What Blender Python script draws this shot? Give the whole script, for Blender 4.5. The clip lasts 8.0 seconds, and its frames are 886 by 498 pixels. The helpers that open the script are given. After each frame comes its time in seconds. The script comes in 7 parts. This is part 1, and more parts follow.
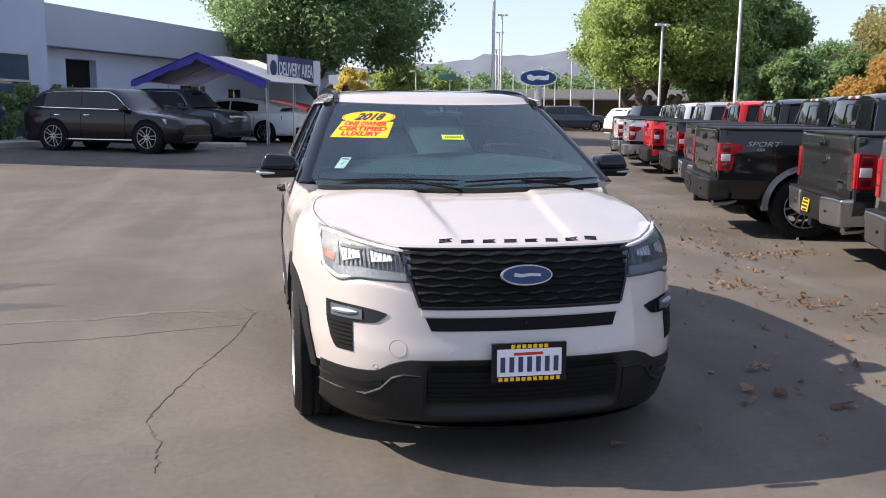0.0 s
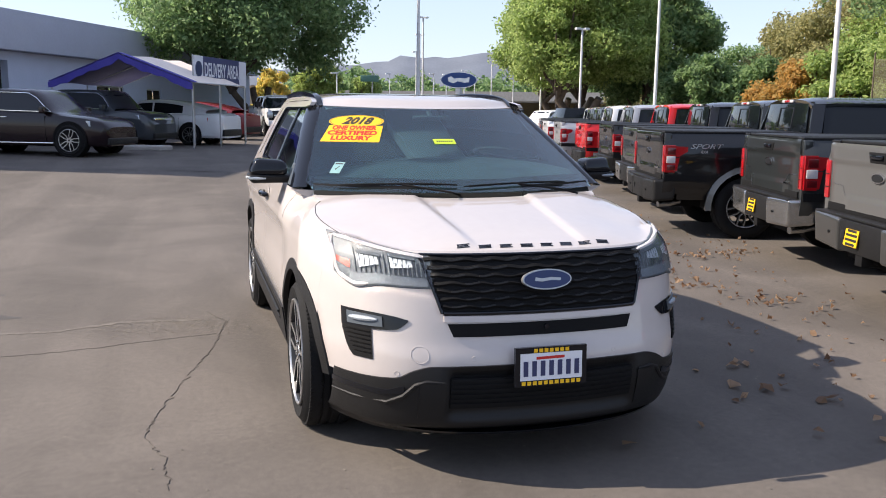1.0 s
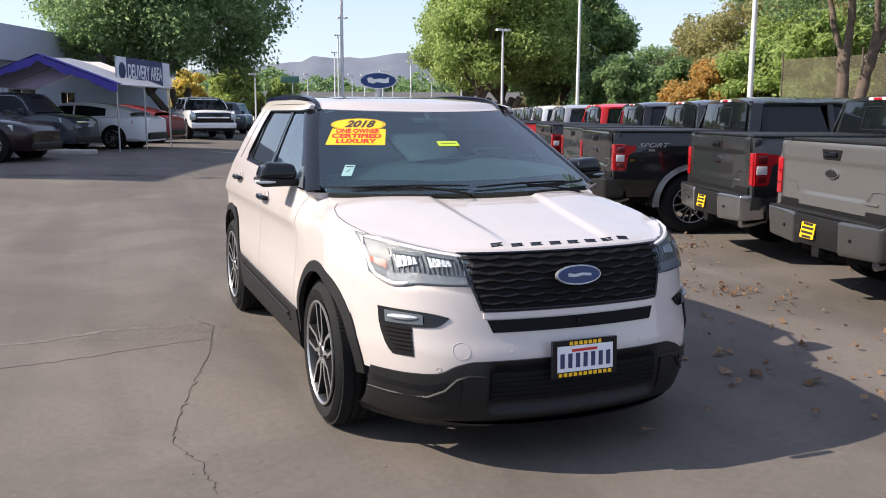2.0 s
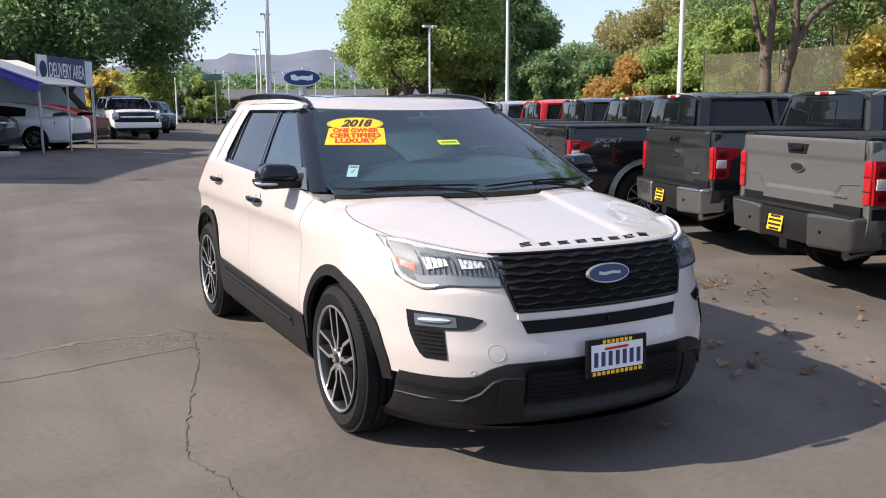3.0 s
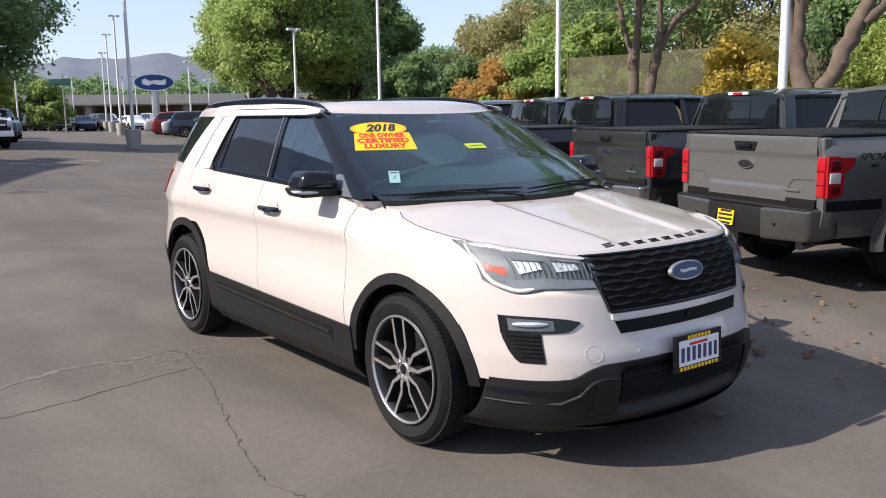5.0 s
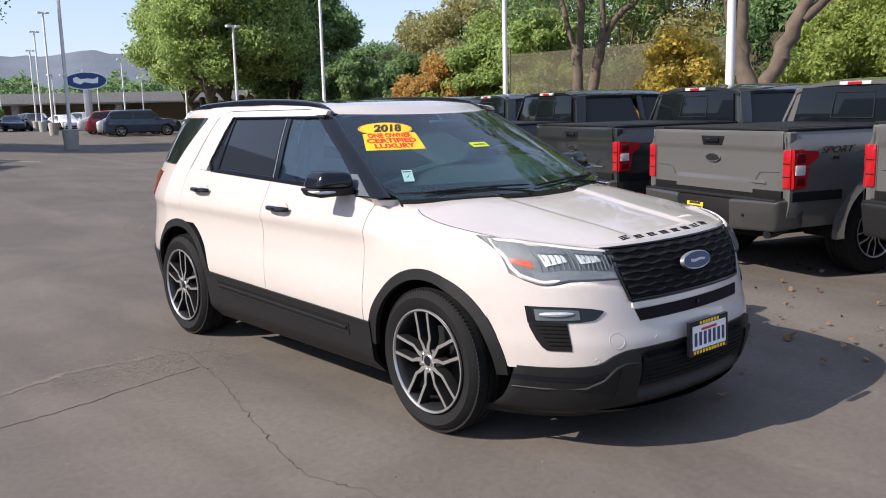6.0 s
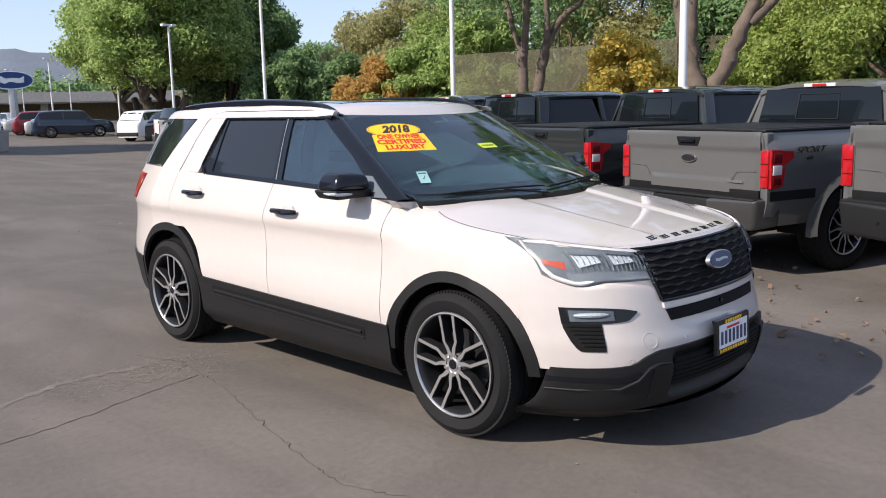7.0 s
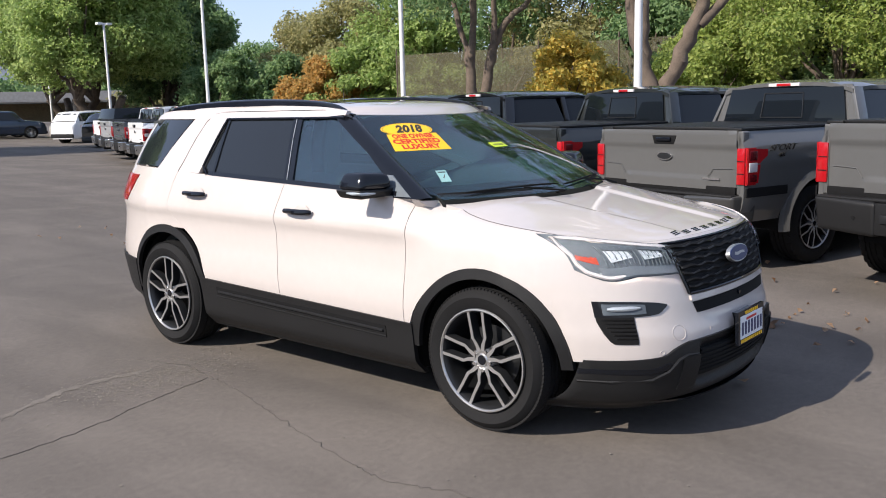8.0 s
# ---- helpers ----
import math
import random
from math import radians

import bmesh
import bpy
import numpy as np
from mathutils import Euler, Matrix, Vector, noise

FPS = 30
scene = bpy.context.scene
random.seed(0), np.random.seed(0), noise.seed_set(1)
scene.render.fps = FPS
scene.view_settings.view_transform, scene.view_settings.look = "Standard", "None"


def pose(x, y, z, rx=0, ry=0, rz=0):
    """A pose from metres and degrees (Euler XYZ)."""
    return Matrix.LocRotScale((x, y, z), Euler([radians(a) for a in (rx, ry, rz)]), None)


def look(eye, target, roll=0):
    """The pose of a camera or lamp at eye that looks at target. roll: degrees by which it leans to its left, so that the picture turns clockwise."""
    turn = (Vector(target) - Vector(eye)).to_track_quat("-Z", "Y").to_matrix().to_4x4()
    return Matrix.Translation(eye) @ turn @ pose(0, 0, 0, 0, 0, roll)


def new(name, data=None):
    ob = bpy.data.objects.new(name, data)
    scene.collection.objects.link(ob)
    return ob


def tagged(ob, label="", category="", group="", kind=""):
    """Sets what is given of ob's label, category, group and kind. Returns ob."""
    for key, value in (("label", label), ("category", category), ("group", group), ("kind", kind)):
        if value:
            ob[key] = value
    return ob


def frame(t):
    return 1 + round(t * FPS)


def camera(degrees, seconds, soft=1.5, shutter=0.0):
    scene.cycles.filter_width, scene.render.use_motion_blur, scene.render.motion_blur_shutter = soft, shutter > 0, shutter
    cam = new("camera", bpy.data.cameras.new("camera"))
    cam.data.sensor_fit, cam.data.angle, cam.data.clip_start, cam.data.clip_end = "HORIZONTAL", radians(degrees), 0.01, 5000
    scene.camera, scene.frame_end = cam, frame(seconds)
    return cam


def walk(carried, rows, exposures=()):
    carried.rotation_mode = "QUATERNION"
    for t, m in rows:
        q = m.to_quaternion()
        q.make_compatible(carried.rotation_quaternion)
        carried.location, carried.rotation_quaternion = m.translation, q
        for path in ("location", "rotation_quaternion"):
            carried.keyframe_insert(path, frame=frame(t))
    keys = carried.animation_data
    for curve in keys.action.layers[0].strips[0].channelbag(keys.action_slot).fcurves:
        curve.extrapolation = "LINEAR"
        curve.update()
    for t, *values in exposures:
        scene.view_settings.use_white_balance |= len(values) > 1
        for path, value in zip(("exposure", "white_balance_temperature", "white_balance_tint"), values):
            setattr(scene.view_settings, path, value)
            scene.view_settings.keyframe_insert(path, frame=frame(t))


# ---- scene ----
cam = camera(53.8, 8.0, soft=1.0)
PATH = [
    (0, (-1.08, -4.495, 1.59), (-0.693, -2.559, 1.274), 0.6),
    (0.5, (-1.275, -4.451, 1.579), (-0.81, -2.531, 1.263), 0.6),
    (1, (-1.503, -4.374, 1.599), (-0.935, -2.482, 1.289), 0.7),
    (1.5, (-1.756, -4.344, 1.589), (-1.118, -2.475, 1.277), 0.7),
    (1.7, (-1.875, -4.344, 1.595), (-1.192, -2.489, 1.287), 0.5),
    (2.8, (-2.372, -4.095, 1.633), (-1.497, -2.325, 1.315), 0.0),
    (3, (-2.44, -4.048, 1.618), (-1.536, -2.292, 1.303), -0.2),
    (3.5, (-2.661, -3.926, 1.608), (-1.683, -2.21, 1.293), -0.2),
    (4, (-2.9, -3.789, 1.627), (-1.843, -2.121, 1.313), -0.5),
    (4.5, (-3.062, -3.641, 1.619), (-1.953, -2.007, 1.301), -0.8),
    (4.7, (-3.145, -3.548, 1.622), (-2.005, -1.935, 1.308), -0.8),
    (5.8, (-3.651, -3.363, 1.657), (-2.38, -1.853, 1.337), -1.3),
    (6, (-3.715, -3.329, 1.664), (-2.424, -1.836, 1.341), -1.4),
    (6.5, (-3.862, -3.182, 1.652), (-2.522, -1.733, 1.329), -1.4),
    (7, (-4.011, -2.983, 1.672), (-2.612, -1.592, 1.348), -1.3),
    (7.5, (-4.168, -2.847, 1.663), (-2.728, -1.498, 1.337), -1.4),
    (8, (-4.365, -2.683, 1.68), (-2.869, -1.397, 1.353), -1.4),
]
walk(cam, [(t, look(eye, target, roll)) for t, eye, target, roll in PATH], [(0, 1.63, 6650, 10), (1.7, 1.60, 6600, 10), (3, 1.56, 6550, 10), (4.6, 1.48, 6480, 10), (8, 1.38, 6300, 9)])

# ---- light ----
world = bpy.data.worlds.new("sky")
scene.world = world
world.use_nodes = True
wn = world.node_tree
sky = wn.nodes.new("ShaderNodeTexSky")
sky.sky_type, sky.sun_disc = "NISHITA", False
sky.sun_elevation, sky.sun_rotation = radians(37.3), radians(-72.0)
sky.air_density, sky.dust_density, sky.ozone_density = 1.0, 0.5, 1.4
wn.nodes["Background"].inputs["Strength"].default_value = 0.122
haze = wn.nodes.new("ShaderNodeMix")          # an even veil of thin summer haze over the blue sky
haze.data_type = "RGBA"
haze.inputs[0].default_value = 0.75
haze.inputs[7].default_value = (1.50, 1.69, 2.40, 1.0)
wn.links.new(sky.outputs["Color"], haze.inputs[6])
wn.links.new(haze.outputs[2], wn.nodes["Background"].inputs["Color"])
sun = new("sun", bpy.data.lights.new("sun", "SUN"))
sun.data.energy, sun.data.angle, sun.data.color = 2.75, radians(0.53), (1.0, 0.89, 0.775)
sun.matrix_basis = look((-12.5, 4.0, 10.0), (0, 0, 0))


# ---- materials ----
def mat(name, color, rough=0.5, metal=0.0, vary=0.12, scale=8.0, bump=0.0, bscale=60.0, coat=0.0, spec=0.5, fine=0.0, trans=0.0, emit=0.0, ior=1.5):
    """A principled material with colour variation at two scales and a fine relief, in metres of the object."""
    m = bpy.data.materials.new(name)
    m.use_nodes = True
    nt = m.node_tree
    b = nt.nodes["Principled BSDF"]
    b.inputs["Roughness"].default_value = rough
    b.inputs["Metallic"].default_value = metal
    b.inputs["Coat Weight"].default_value = coat
    b.inputs["Coat Roughness"].default_value = 0.03
    b.inputs["Specular IOR Level"].default_value = spec
    b.inputs["IOR"].default_value = ior
    b.inputs["Transmission Weight"].default_value = trans
    b.inputs["Base Color"].default_value = (*color, 1)
    if emit:
        b.inputs["Emission Color"].default_value = (*color, 1)
        b.inputs["Emission Strength"].default_value = emit
    co = nt.nodes.new("ShaderNodeTexCoord")
    if vary:
        n1 = nt.nodes.new("ShaderNodeTexNoise")
        n1.inputs["Scale"].default_value, n1.inputs["Detail"].default_value = scale, 6
        n2 = nt.nodes.new("ShaderNodeTexNoise")
        n2.inputs["Scale"].default_value, n2.inputs["Detail"].default_value = scale * 14, 3
        nt.links.new(co.outputs["Object"], n1.inputs["Vector"])
        nt.links.new(co.outputs["Object"], n2.inputs["Vector"])
        mx = nt.nodes.new("ShaderNodeMath")
        mx.operation = "ADD"
        nt.links.new(n1.outputs["Fac"], mx.inputs[0])
        nt.links.new(n2.outputs["Fac"], mx.inputs[1])
        ramp = nt.nodes.new("ShaderNodeMapRange")
        ramp.inputs["From Min"].default_value, ramp.inputs["From Max"].default_value = 0.6, 1.4
        ramp.inputs["To Min"].default_value, ramp.inputs["To Max"].default_value = 1 - vary, 1 + vary
        nt.links.new(mx.outputs[0], ramp.inputs["Value"])
        mul = nt.nodes.new("ShaderNodeVectorMath")
        mul.operation = "SCALE"
        mul.inputs[0].default_value = color
        nt.links.new(ramp.outputs["Result"], mul.inputs["Scale"])
        nt.links.new(mul.outputs[0], b.inputs["Base Color"])
    if bump:
        nb = nt.nodes.new("ShaderNodeTexNoise")
        nb.inputs["Scale"].default_value, nb.inputs["Detail"].default_value = bscale, 4
        nt.links.new(co.outputs["Object"], nb.inputs["Vector"])
        bp = nt.nodes.new("ShaderNodeBump")
        bp.inputs["Strength"].default_value, bp.inputs["Distance"].default_value = bump, 0.01
        nt.links.new(nb.outputs["Fac"], bp.inputs["Height"])
        nt.links.new(bp.outputs["Normal"], b.inputs["Normal"])
    return m


def paint(name, color, flake=0.0, vary=0.03):
    return mat(name, color, rough=0.45, metal=flake, vary=vary, scale=1.2, coat=1.0, spec=0.12)


def tinted(name, color, rough=0.0, ior=1.45):
    m = mat(name, color, rough=rough, vary=0, trans=1.0, ior=ior)
    return m


def leaf_mat(name, c1, c2):
    m = bpy.data.materials.new(name)
    m.use_nodes = True
    nt = m.node_tree
    b = nt.nodes["Principled BSDF"]
    g = nt.nodes.new("ShaderNodeNewGeometry")
    r = nt.nodes.new("ShaderNodeValToRGB")
    r.color_ramp.elements[0].color, r.color_ramp.elements[1].color = (*c1, 1), (*c2, 1)
    nt.links.new(g.outputs["Random Per Island"], r.inputs["Fac"])
    nt.links.new(r.outputs["Color"], b.inputs["Base Color"])
    b.inputs["Roughness"].default_value = 0.55
    b.inputs["Specular IOR Level"].default_value = 0.3
    t = nt.nodes.new("ShaderNodeBsdfTranslucent")
    nt.links.new(r.outputs["Color"], t.inputs["Color"])
    mix = nt.nodes.new("ShaderNodeMixShader")
    mix.inputs["Fac"].default_value = 0.58
    nt.links.new(b.outputs[0], mix.inputs[1])
    nt.links.new(t.outputs[0], mix.inputs[2])
    nt.links.new(mix.outputs[0], nt.nodes["Material Output"].inputs["Surface"])
    return m


def asphalt_mat():
    """Old asphalt: fine aggregate, worn pale and dark patches, seams of sealer, dusty tracks."""
    m = bpy.data.materials.new("worn_asphalt")
    m.use_nodes = True
    nt = m.node_tree
    b = nt.nodes["Principled BSDF"]
    co = nt.nodes.new("ShaderNodeTexCoord")

    def noise_node(scale, detail=5, rough=0.6, dist=0.0, stretch=None):
        n = nt.nodes.new("ShaderNodeTexNoise")
        n.inputs["Scale"].default_value, n.inputs["Detail"].default_value = scale, detail
        n.inputs["Roughness"].default_value, n.inputs["Distortion"].default_value = rough, dist
        src = co.outputs["Object"]
        if stretch:
            mp = nt.nodes.new("ShaderNodeMapping")
            mp.inputs["Scale"].default_value, mp.inputs["Rotation"].default_value = stretch[0], (0, 0, radians(stretch[1]))
            nt.links.new(src, mp.inputs["Vector"])
            src = mp.outputs["Vector"]
        nt.links.new(src, n.inputs["Vector"])
        return n.outputs["Fac"]

    def rng(src, a, c, lo, hi):
        r = nt.nodes.new("ShaderNodeMapRange")
        r.interpolation_type = "SMOOTHSTEP"
        for k, v in zip(("From Min", "From Max", "To Min", "To Max"), (a, c, lo, hi)):
            r.inputs[k].default_value = v
        nt.links.new(src, r.inputs["Value"])
        return r.outputs["Result"]

    def mul(*srcs):
        out = srcs[0]
        for s in srcs[1:]:
            n = nt.nodes.new("ShaderNodeMath")
            n.operation = "MULTIPLY"
            nt.links.new(out, n.inputs[0])
            nt.links.new(s, n.inputs[1])
            out = n.outputs[0]
        return out

    grain = rng(noise_node(260, 3, 0.7), 0.3, 0.72, 0.62, 1.42)
    mid = rng(noise_node(26, 5, 0.65), 0.3, 0.7, 0.90, 1.10)
    big = rng(noise_node(0.55, 6, 0.62, 0.8), 0.35, 0.68, 0.85, 1.13)
    tracks = rng(noise_node(0.5, 4, 0.6, 0.5, ((2.2, 0.16, 1), -12)), 0.4, 0.66, 0.92, 1.12)
    fac = mul(grain, mid, big, tracks)
    sc = nt.nodes.new("ShaderNodeVectorMath")
    sc.operation = "SCALE"
    sc.inputs[0].default_value = ASPHALT
    nt.links.new(fac, sc.inputs["Scale"])
    nt.links.new(sc.outputs[0], b.inputs["Base Color"])
    b.inputs["Roughness"].default_value = 0.85
    b.inputs["Specular IOR Level"].default_value = 0.35
    bp = nt.nodes.new("ShaderNodeBump")
    bp.inputs["Strength"].default_value, bp.inputs["Distance"].default_value = 0.22, 0.004
    nt.links.new(noise_node(190, 4, 0.7), bp.inputs["Height"])
    nt.links.new(bp.outputs["Normal"], b.inputs["Normal"])
    return m


ASPHALT = (0.114, 0.099, 0.086)
M_ASPHALT = asphalt_mat()
M_CRACK = mat("crack_filler", (0.076, 0.068, 0.060), 0.95, vary=0.2, scale=20)
# dark film for blots; its colour also stands for leaf shade on the lot
M_BLOT = mat("dark_blot_film", (0.062, 0.056, 0.052), 0.8, vary=0.3, scale=5, bump=0.2, bscale=180)
M_PATCH = mat("loose_aggregate", (0.19, 0.172, 0.14), 0.95, vary=0.5, scale=40, bump=0.8, bscale=220)
M_WHITE = paint("pearl_white_paint", (0.500, 0.456, 0.432))
M_BLACKGLOSS = mat("gloss_black_trim", (0.006, 0.007, 0.010), 0.10, vary=0.05, coat=0.12, spec=0.32)
M_CLAD = mat("grey_plastic_cladding", (0.0095, 0.0095, 0.010), 0.5, vary=0.10, scale=3, bump=0.15, bscale=900, spec=0.3)
M_DARK = mat("dark_underside", (0.006, 0.006, 0.0065), 0.8, vary=0.2, spec=0.2)
M_RUBBER = mat("tyre_rubber", (0.0095, 0.0095, 0.010), 0.8, vary=0.18, scale=6, bump=0.2, bscale=300, spec=0.22)
M_ALU = mat("machined_aluminium", (0.50, 0.495, 0.49), 0.34, 0.85, vary=0.06, scale=20)
M_RIMDARK = mat("dark_painted_rim", (0.022, 0.023, 0.025), 0.4, 0.4, vary=0.08)
M_CHROME = mat("chrome", (0.80, 0.81, 0.82), 0.08, 1.0, vary=0.04)
M_BUMPER = mat("dull_chrome_bumper", (0.34, 0.345, 0.35), 0.22, 0.9, vary=0.12, scale=4)
M_SHOPGLASS = mat("showroom_glass", (0.045, 0.075, 0.12), 0.04, vary=0.1, scale=0.6)
M_DUST = mat("pale_dusty_asphalt", (0.140, 0.123, 0.106), 0.95, vary=0.35, scale=6, bump=0.5, bscale=160)
M_STEEL = mat("galvanised_steel", (0.42, 0.43, 0.44), 0.42, 0.8, vary=0.12, scale=5)
M_GLASS = tinted("tinted_glass", (0.46, 0.80, 0.84), ior=1.85)
M_WSGLASS = tinted("windscreen_glass", (0.42, 0.82, 0.94), ior=1.56)
M_DARKGLASS = mat("privacy_glass", (0.012, 0.014, 0.017), 0.03, vary=0.0, coat=0.0, spec=0.42)
M_CABGLASS = mat("dark_cab_glass", (0.006, 0.008, 0.010), 0.04, vary=0.0, spec=0.34)
M_LENS = tinted("clear_lens", (0.93, 0.95, 0.97), 0.02, ior=1.22)
M_LAMPBODY = mat("lamp_reflector", (0.42, 0.46, 0.50), 0.24, 0.7, vary=0.15, scale=30)
M_REFLECTOR = mat("ribbed_reflector", (0.36, 0.40, 0.44), 0.5, 0.3, vary=0.25, scale=70, bump=0.5, bscale=160)
M_LAMPGREY = mat("lamp_floor_grey", (0.115, 0.135, 0.155), 0.35, 0.2, vary=0.12, scale=20)
M_LAMPDARK = mat("lamp_bezel", (0.070, 0.086, 0.103), 0.5, 0.0, vary=0.15, scale=25)
M_AMBER = mat("amber_reflector", (0.32, 0.040, 0.014), 0.25, vary=0.15, scale=60, coat=0.5)
M_RED = mat("red_lamp_lens", (0.36, 0.008, 0.012), 0.15, vary=0.18, scale=40, coat=0.8)
M_REDDARK = mat("dark_red_lens", (0.10, 0.003, 0.006), 0.2, vary=0.2, scale=60, coat=0.6)
M_WHITELENS = mat("white_lamp_lens", (0.56, 0.53, 0.53), 0.2, vary=0.1, coat=0.6)
M_SEAT = mat("black_leather", (0.016, 0.016, 0.017), 0.5, vary=0.12, bump=0.2, bscale=200)
M_DASH = mat("dashboard_plastic", (0.028, 0.033, 0.035), 0.65, vary=0.1)
M_YELLOW = mat("yellow_sticker", (0.86, 0.50, 0.008), 0.45, vary=0.03)
M_REDINK = mat("red_ink", (0.52, 0.015, 0.008), 0.5, vary=0.04)
M_BLACKINK = mat("black_ink", (0.02, 0.018, 0.015), 0.5, vary=0.05)
M_GREENSTK = mat("lime_sticker", (0.50, 0.66, 0.03), 0.5, vary=0.04)
M_MINT = mat("pale_teal_sticker", (0.25, 0.43, 0.42), 0.5, vary=0.05)
M_PLATE = mat("plate_white", (0.72, 0.73, 0.76), 0.4, vary=0.05)
M_PLATEINK = mat("plate_blue_ink", (0.03, 0.035, 0.10), 0.5, vary=0.05)
M_BADGE = mat("badge_blue", (0.006, 0.020, 0.095), 0.38, vary=0.06, coat=0.1)
M_SIGNBLUE = mat("sign_blue", (0.022, 0.060, 0.21), 0.4, vary=0.06)
M_SILVERINK = mat("badge_silver", (0.75, 0.77, 0.80), 0.25, 0.7, vary=0.05)
M_CONC = mat("concrete", (0.36, 0.34, 0.31), 0.9, vary=0.2, scale=3, bump=0.4, bscale=80)
M_POLE = mat("white_painted_pole", (0.66, 0.66, 0.66), 0.5, vary=0.1, scale=2)
M_WALL = mat("painted_stucco", (0.42, 0.47, 0.59), 0.9, vary=0.06, scale=1.2, bump=0.3, bscale=60)
M_FASCIA = mat("grey_fascia", (0.36, 0.395, 0.48), 0.85, vary=0.05, scale=1.0, bump=0.2, bscale=50)
M_TENTBLUE = mat("purple_blue_canvas", (0.055, 0.045, 0.30), 0.7, vary=0.15, scale=3, bump=0.3, bscale=20)
M_TENTWHITE = mat("off_white_canvas", (0.82, 0.71, 0.61), 0.75, vary=0.1, scale=2, bump=0.3, bscale=15)
# grey-purple that paints the bluish shade below the tent canvas
M_TENTSHADE = mat("shade_purple_canvas", (0.13, 0.125, 0.24), 0.8, vary=0.15, scale=2, bump=0.2, bscale=15)
M_NAVY = mat("navy_banner", (0.035, 0.045, 0.13), 0.6, vary=0.08)
M_BANNERWHITE = mat("banner_white", (0.66, 0.68, 0.74), 0.6, vary=0.06)
M_BARK = mat("grey_brown_bark", (0.115, 0.088, 0.068), 0.95, vary=0.55, scale=5, bump=0.9, bscale=30)
M_LEAF = leaf_mat("maple_leaves", (0.19, 0.285, 0.08), (0.49, 0.59, 0.21))
M_LEAFDARK = leaf_mat("dark_green_leaves", (0.115, 0.205, 0.085), (0.33, 0.45, 0.20))
M_LEAFYEL = leaf_mat("yellowing_leaves", (0.42, 0.40, 0.10), (0.82, 0.60, 0.15))
M_LEAFOR = leaf_mat("orange_leaves", (0.36, 0.27, 0.09), (0.64, 0.38, 0.12))
M_LEAFLIME = leaf_mat("lime_green_leaves", (0.20, 0.285, 0.07), (0.49, 0.55, 0.165))
M_LEAFOLIVE = leaf_mat("olive_leaves", (0.235, 0.24, 0.10), (0.50, 0.46, 0.22))
M_DRYLEAF = leaf_mat("dry_fallen_leaves", (0.15, 0.075, 0.04), (0.48, 0.33, 0.21))
M_DRYGRASS = mat("dry_grass", (0.34, 0.26, 0.15), 0.95, vary=0.3, scale=0.3)
# the hills' blue-grey holds the distance haze in the colour itself
M_HILL = mat("haze_tinted_hillside", (0.155, 0.175, 0.21), 1.0, vary=0.14, scale=0.012, spec=0.0)
M_MESH = mat("tan_screen_mesh", (0.125, 0.115, 0.072), 0.9, vary=0.2, scale=2)
_n = M_MESH.node_tree
_t, _m = _n.nodes.new("ShaderNodeBsdfTransparent"), _n.nodes.new("ShaderNodeMixShader")
_m.inputs["Fac"].default_value = 0.62
_n.links.new(_n.nodes["Principled BSDF"].outputs[0], _m.inputs[1])
_n.links.new(_t.outputs[0], _m.inputs[2])
_n.links.new(_m.outputs[0], _n.nodes["Material Output"].inputs["Surface"])


# ---- mesh helpers ----
def finish(name, bm, material, sharp=38, smooth=True):
    me = bpy.data.meshes.new(name)
    bm.to_mesh(me)
    bm.free()
    for p in me.polygons:
        p.use_smooth = smooth
    if smooth:
        me.set_sharp_from_angle(angle=radians(sharp))
    me.materials.append(material)
    return me


def part(name, bm, material, parent, label="", sharp=38):
    """Links a bmesh as one mesh object under a thing or a part."""
    ob = new(name, finish(name, bm, material, sharp))
    ob.parent = parent
    if label:
        ob["label"] = label
    return ob


def thing(name, m, label, category, group="", kind=""):
    ob = new(name)
    ob.matrix_basis = m
    ob.empty_display_size = 0.2
    return tagged(ob, label, category, group, kind)


def solo(name, bm, material, label, category, m=None, group="", kind="", sharp=38):
    ob = new(name, finish(name, bm, material, sharp))
    if m is not None:
        ob.matrix_basis = m
    return tagged(ob, label, category, group, kind)


def join(*bms):
    out = bms[0]
    for b in bms[1:]:
        me = bpy.data.meshes.new("tmp")
        b.to_mesh(me)
        out.from_mesh(me)
        bpy.data.meshes.remove(me)
        b.free()
    return out


def box(x0, x1, y0, y1, z0, z1, bevel=0.0, seg=2):
    bm = bmesh.new()
    bmesh.ops.create_cube(bm, size=1, matrix=Matrix.Translation(((x0 + x1) / 2, (y0 + y1) / 2, (z0 + z1) / 2)) @ Matrix.Diagonal((x1 - x0, y1 - y0, z1 - z0, 1)))
    if bevel:
        bmesh.ops.bevel(bm, geom=bm.edges[:], offset=bevel, segments=seg, affect="EDGES", profile=0.6)
    return bm


def hexa(pts, bevel=0.0, seg=2):
    """A block from eight corners: four below, four above, in turn."""
    bm = bmesh.new()
    v = [bm.verts.new(p) for p in pts]
    for f in ((3, 2, 1, 0), (4, 5, 6, 7), (0, 1, 5, 4), (1, 2, 6, 5), (2, 3, 7, 6), (3, 0, 4, 7)):
        bm.faces.new([v[i] for i in f])
    if bevel:
        bmesh.ops.bevel(bm, geom=bm.edges[:], offset=bevel, segments=seg, affect="EDGES", profile=0.6)
    return bm


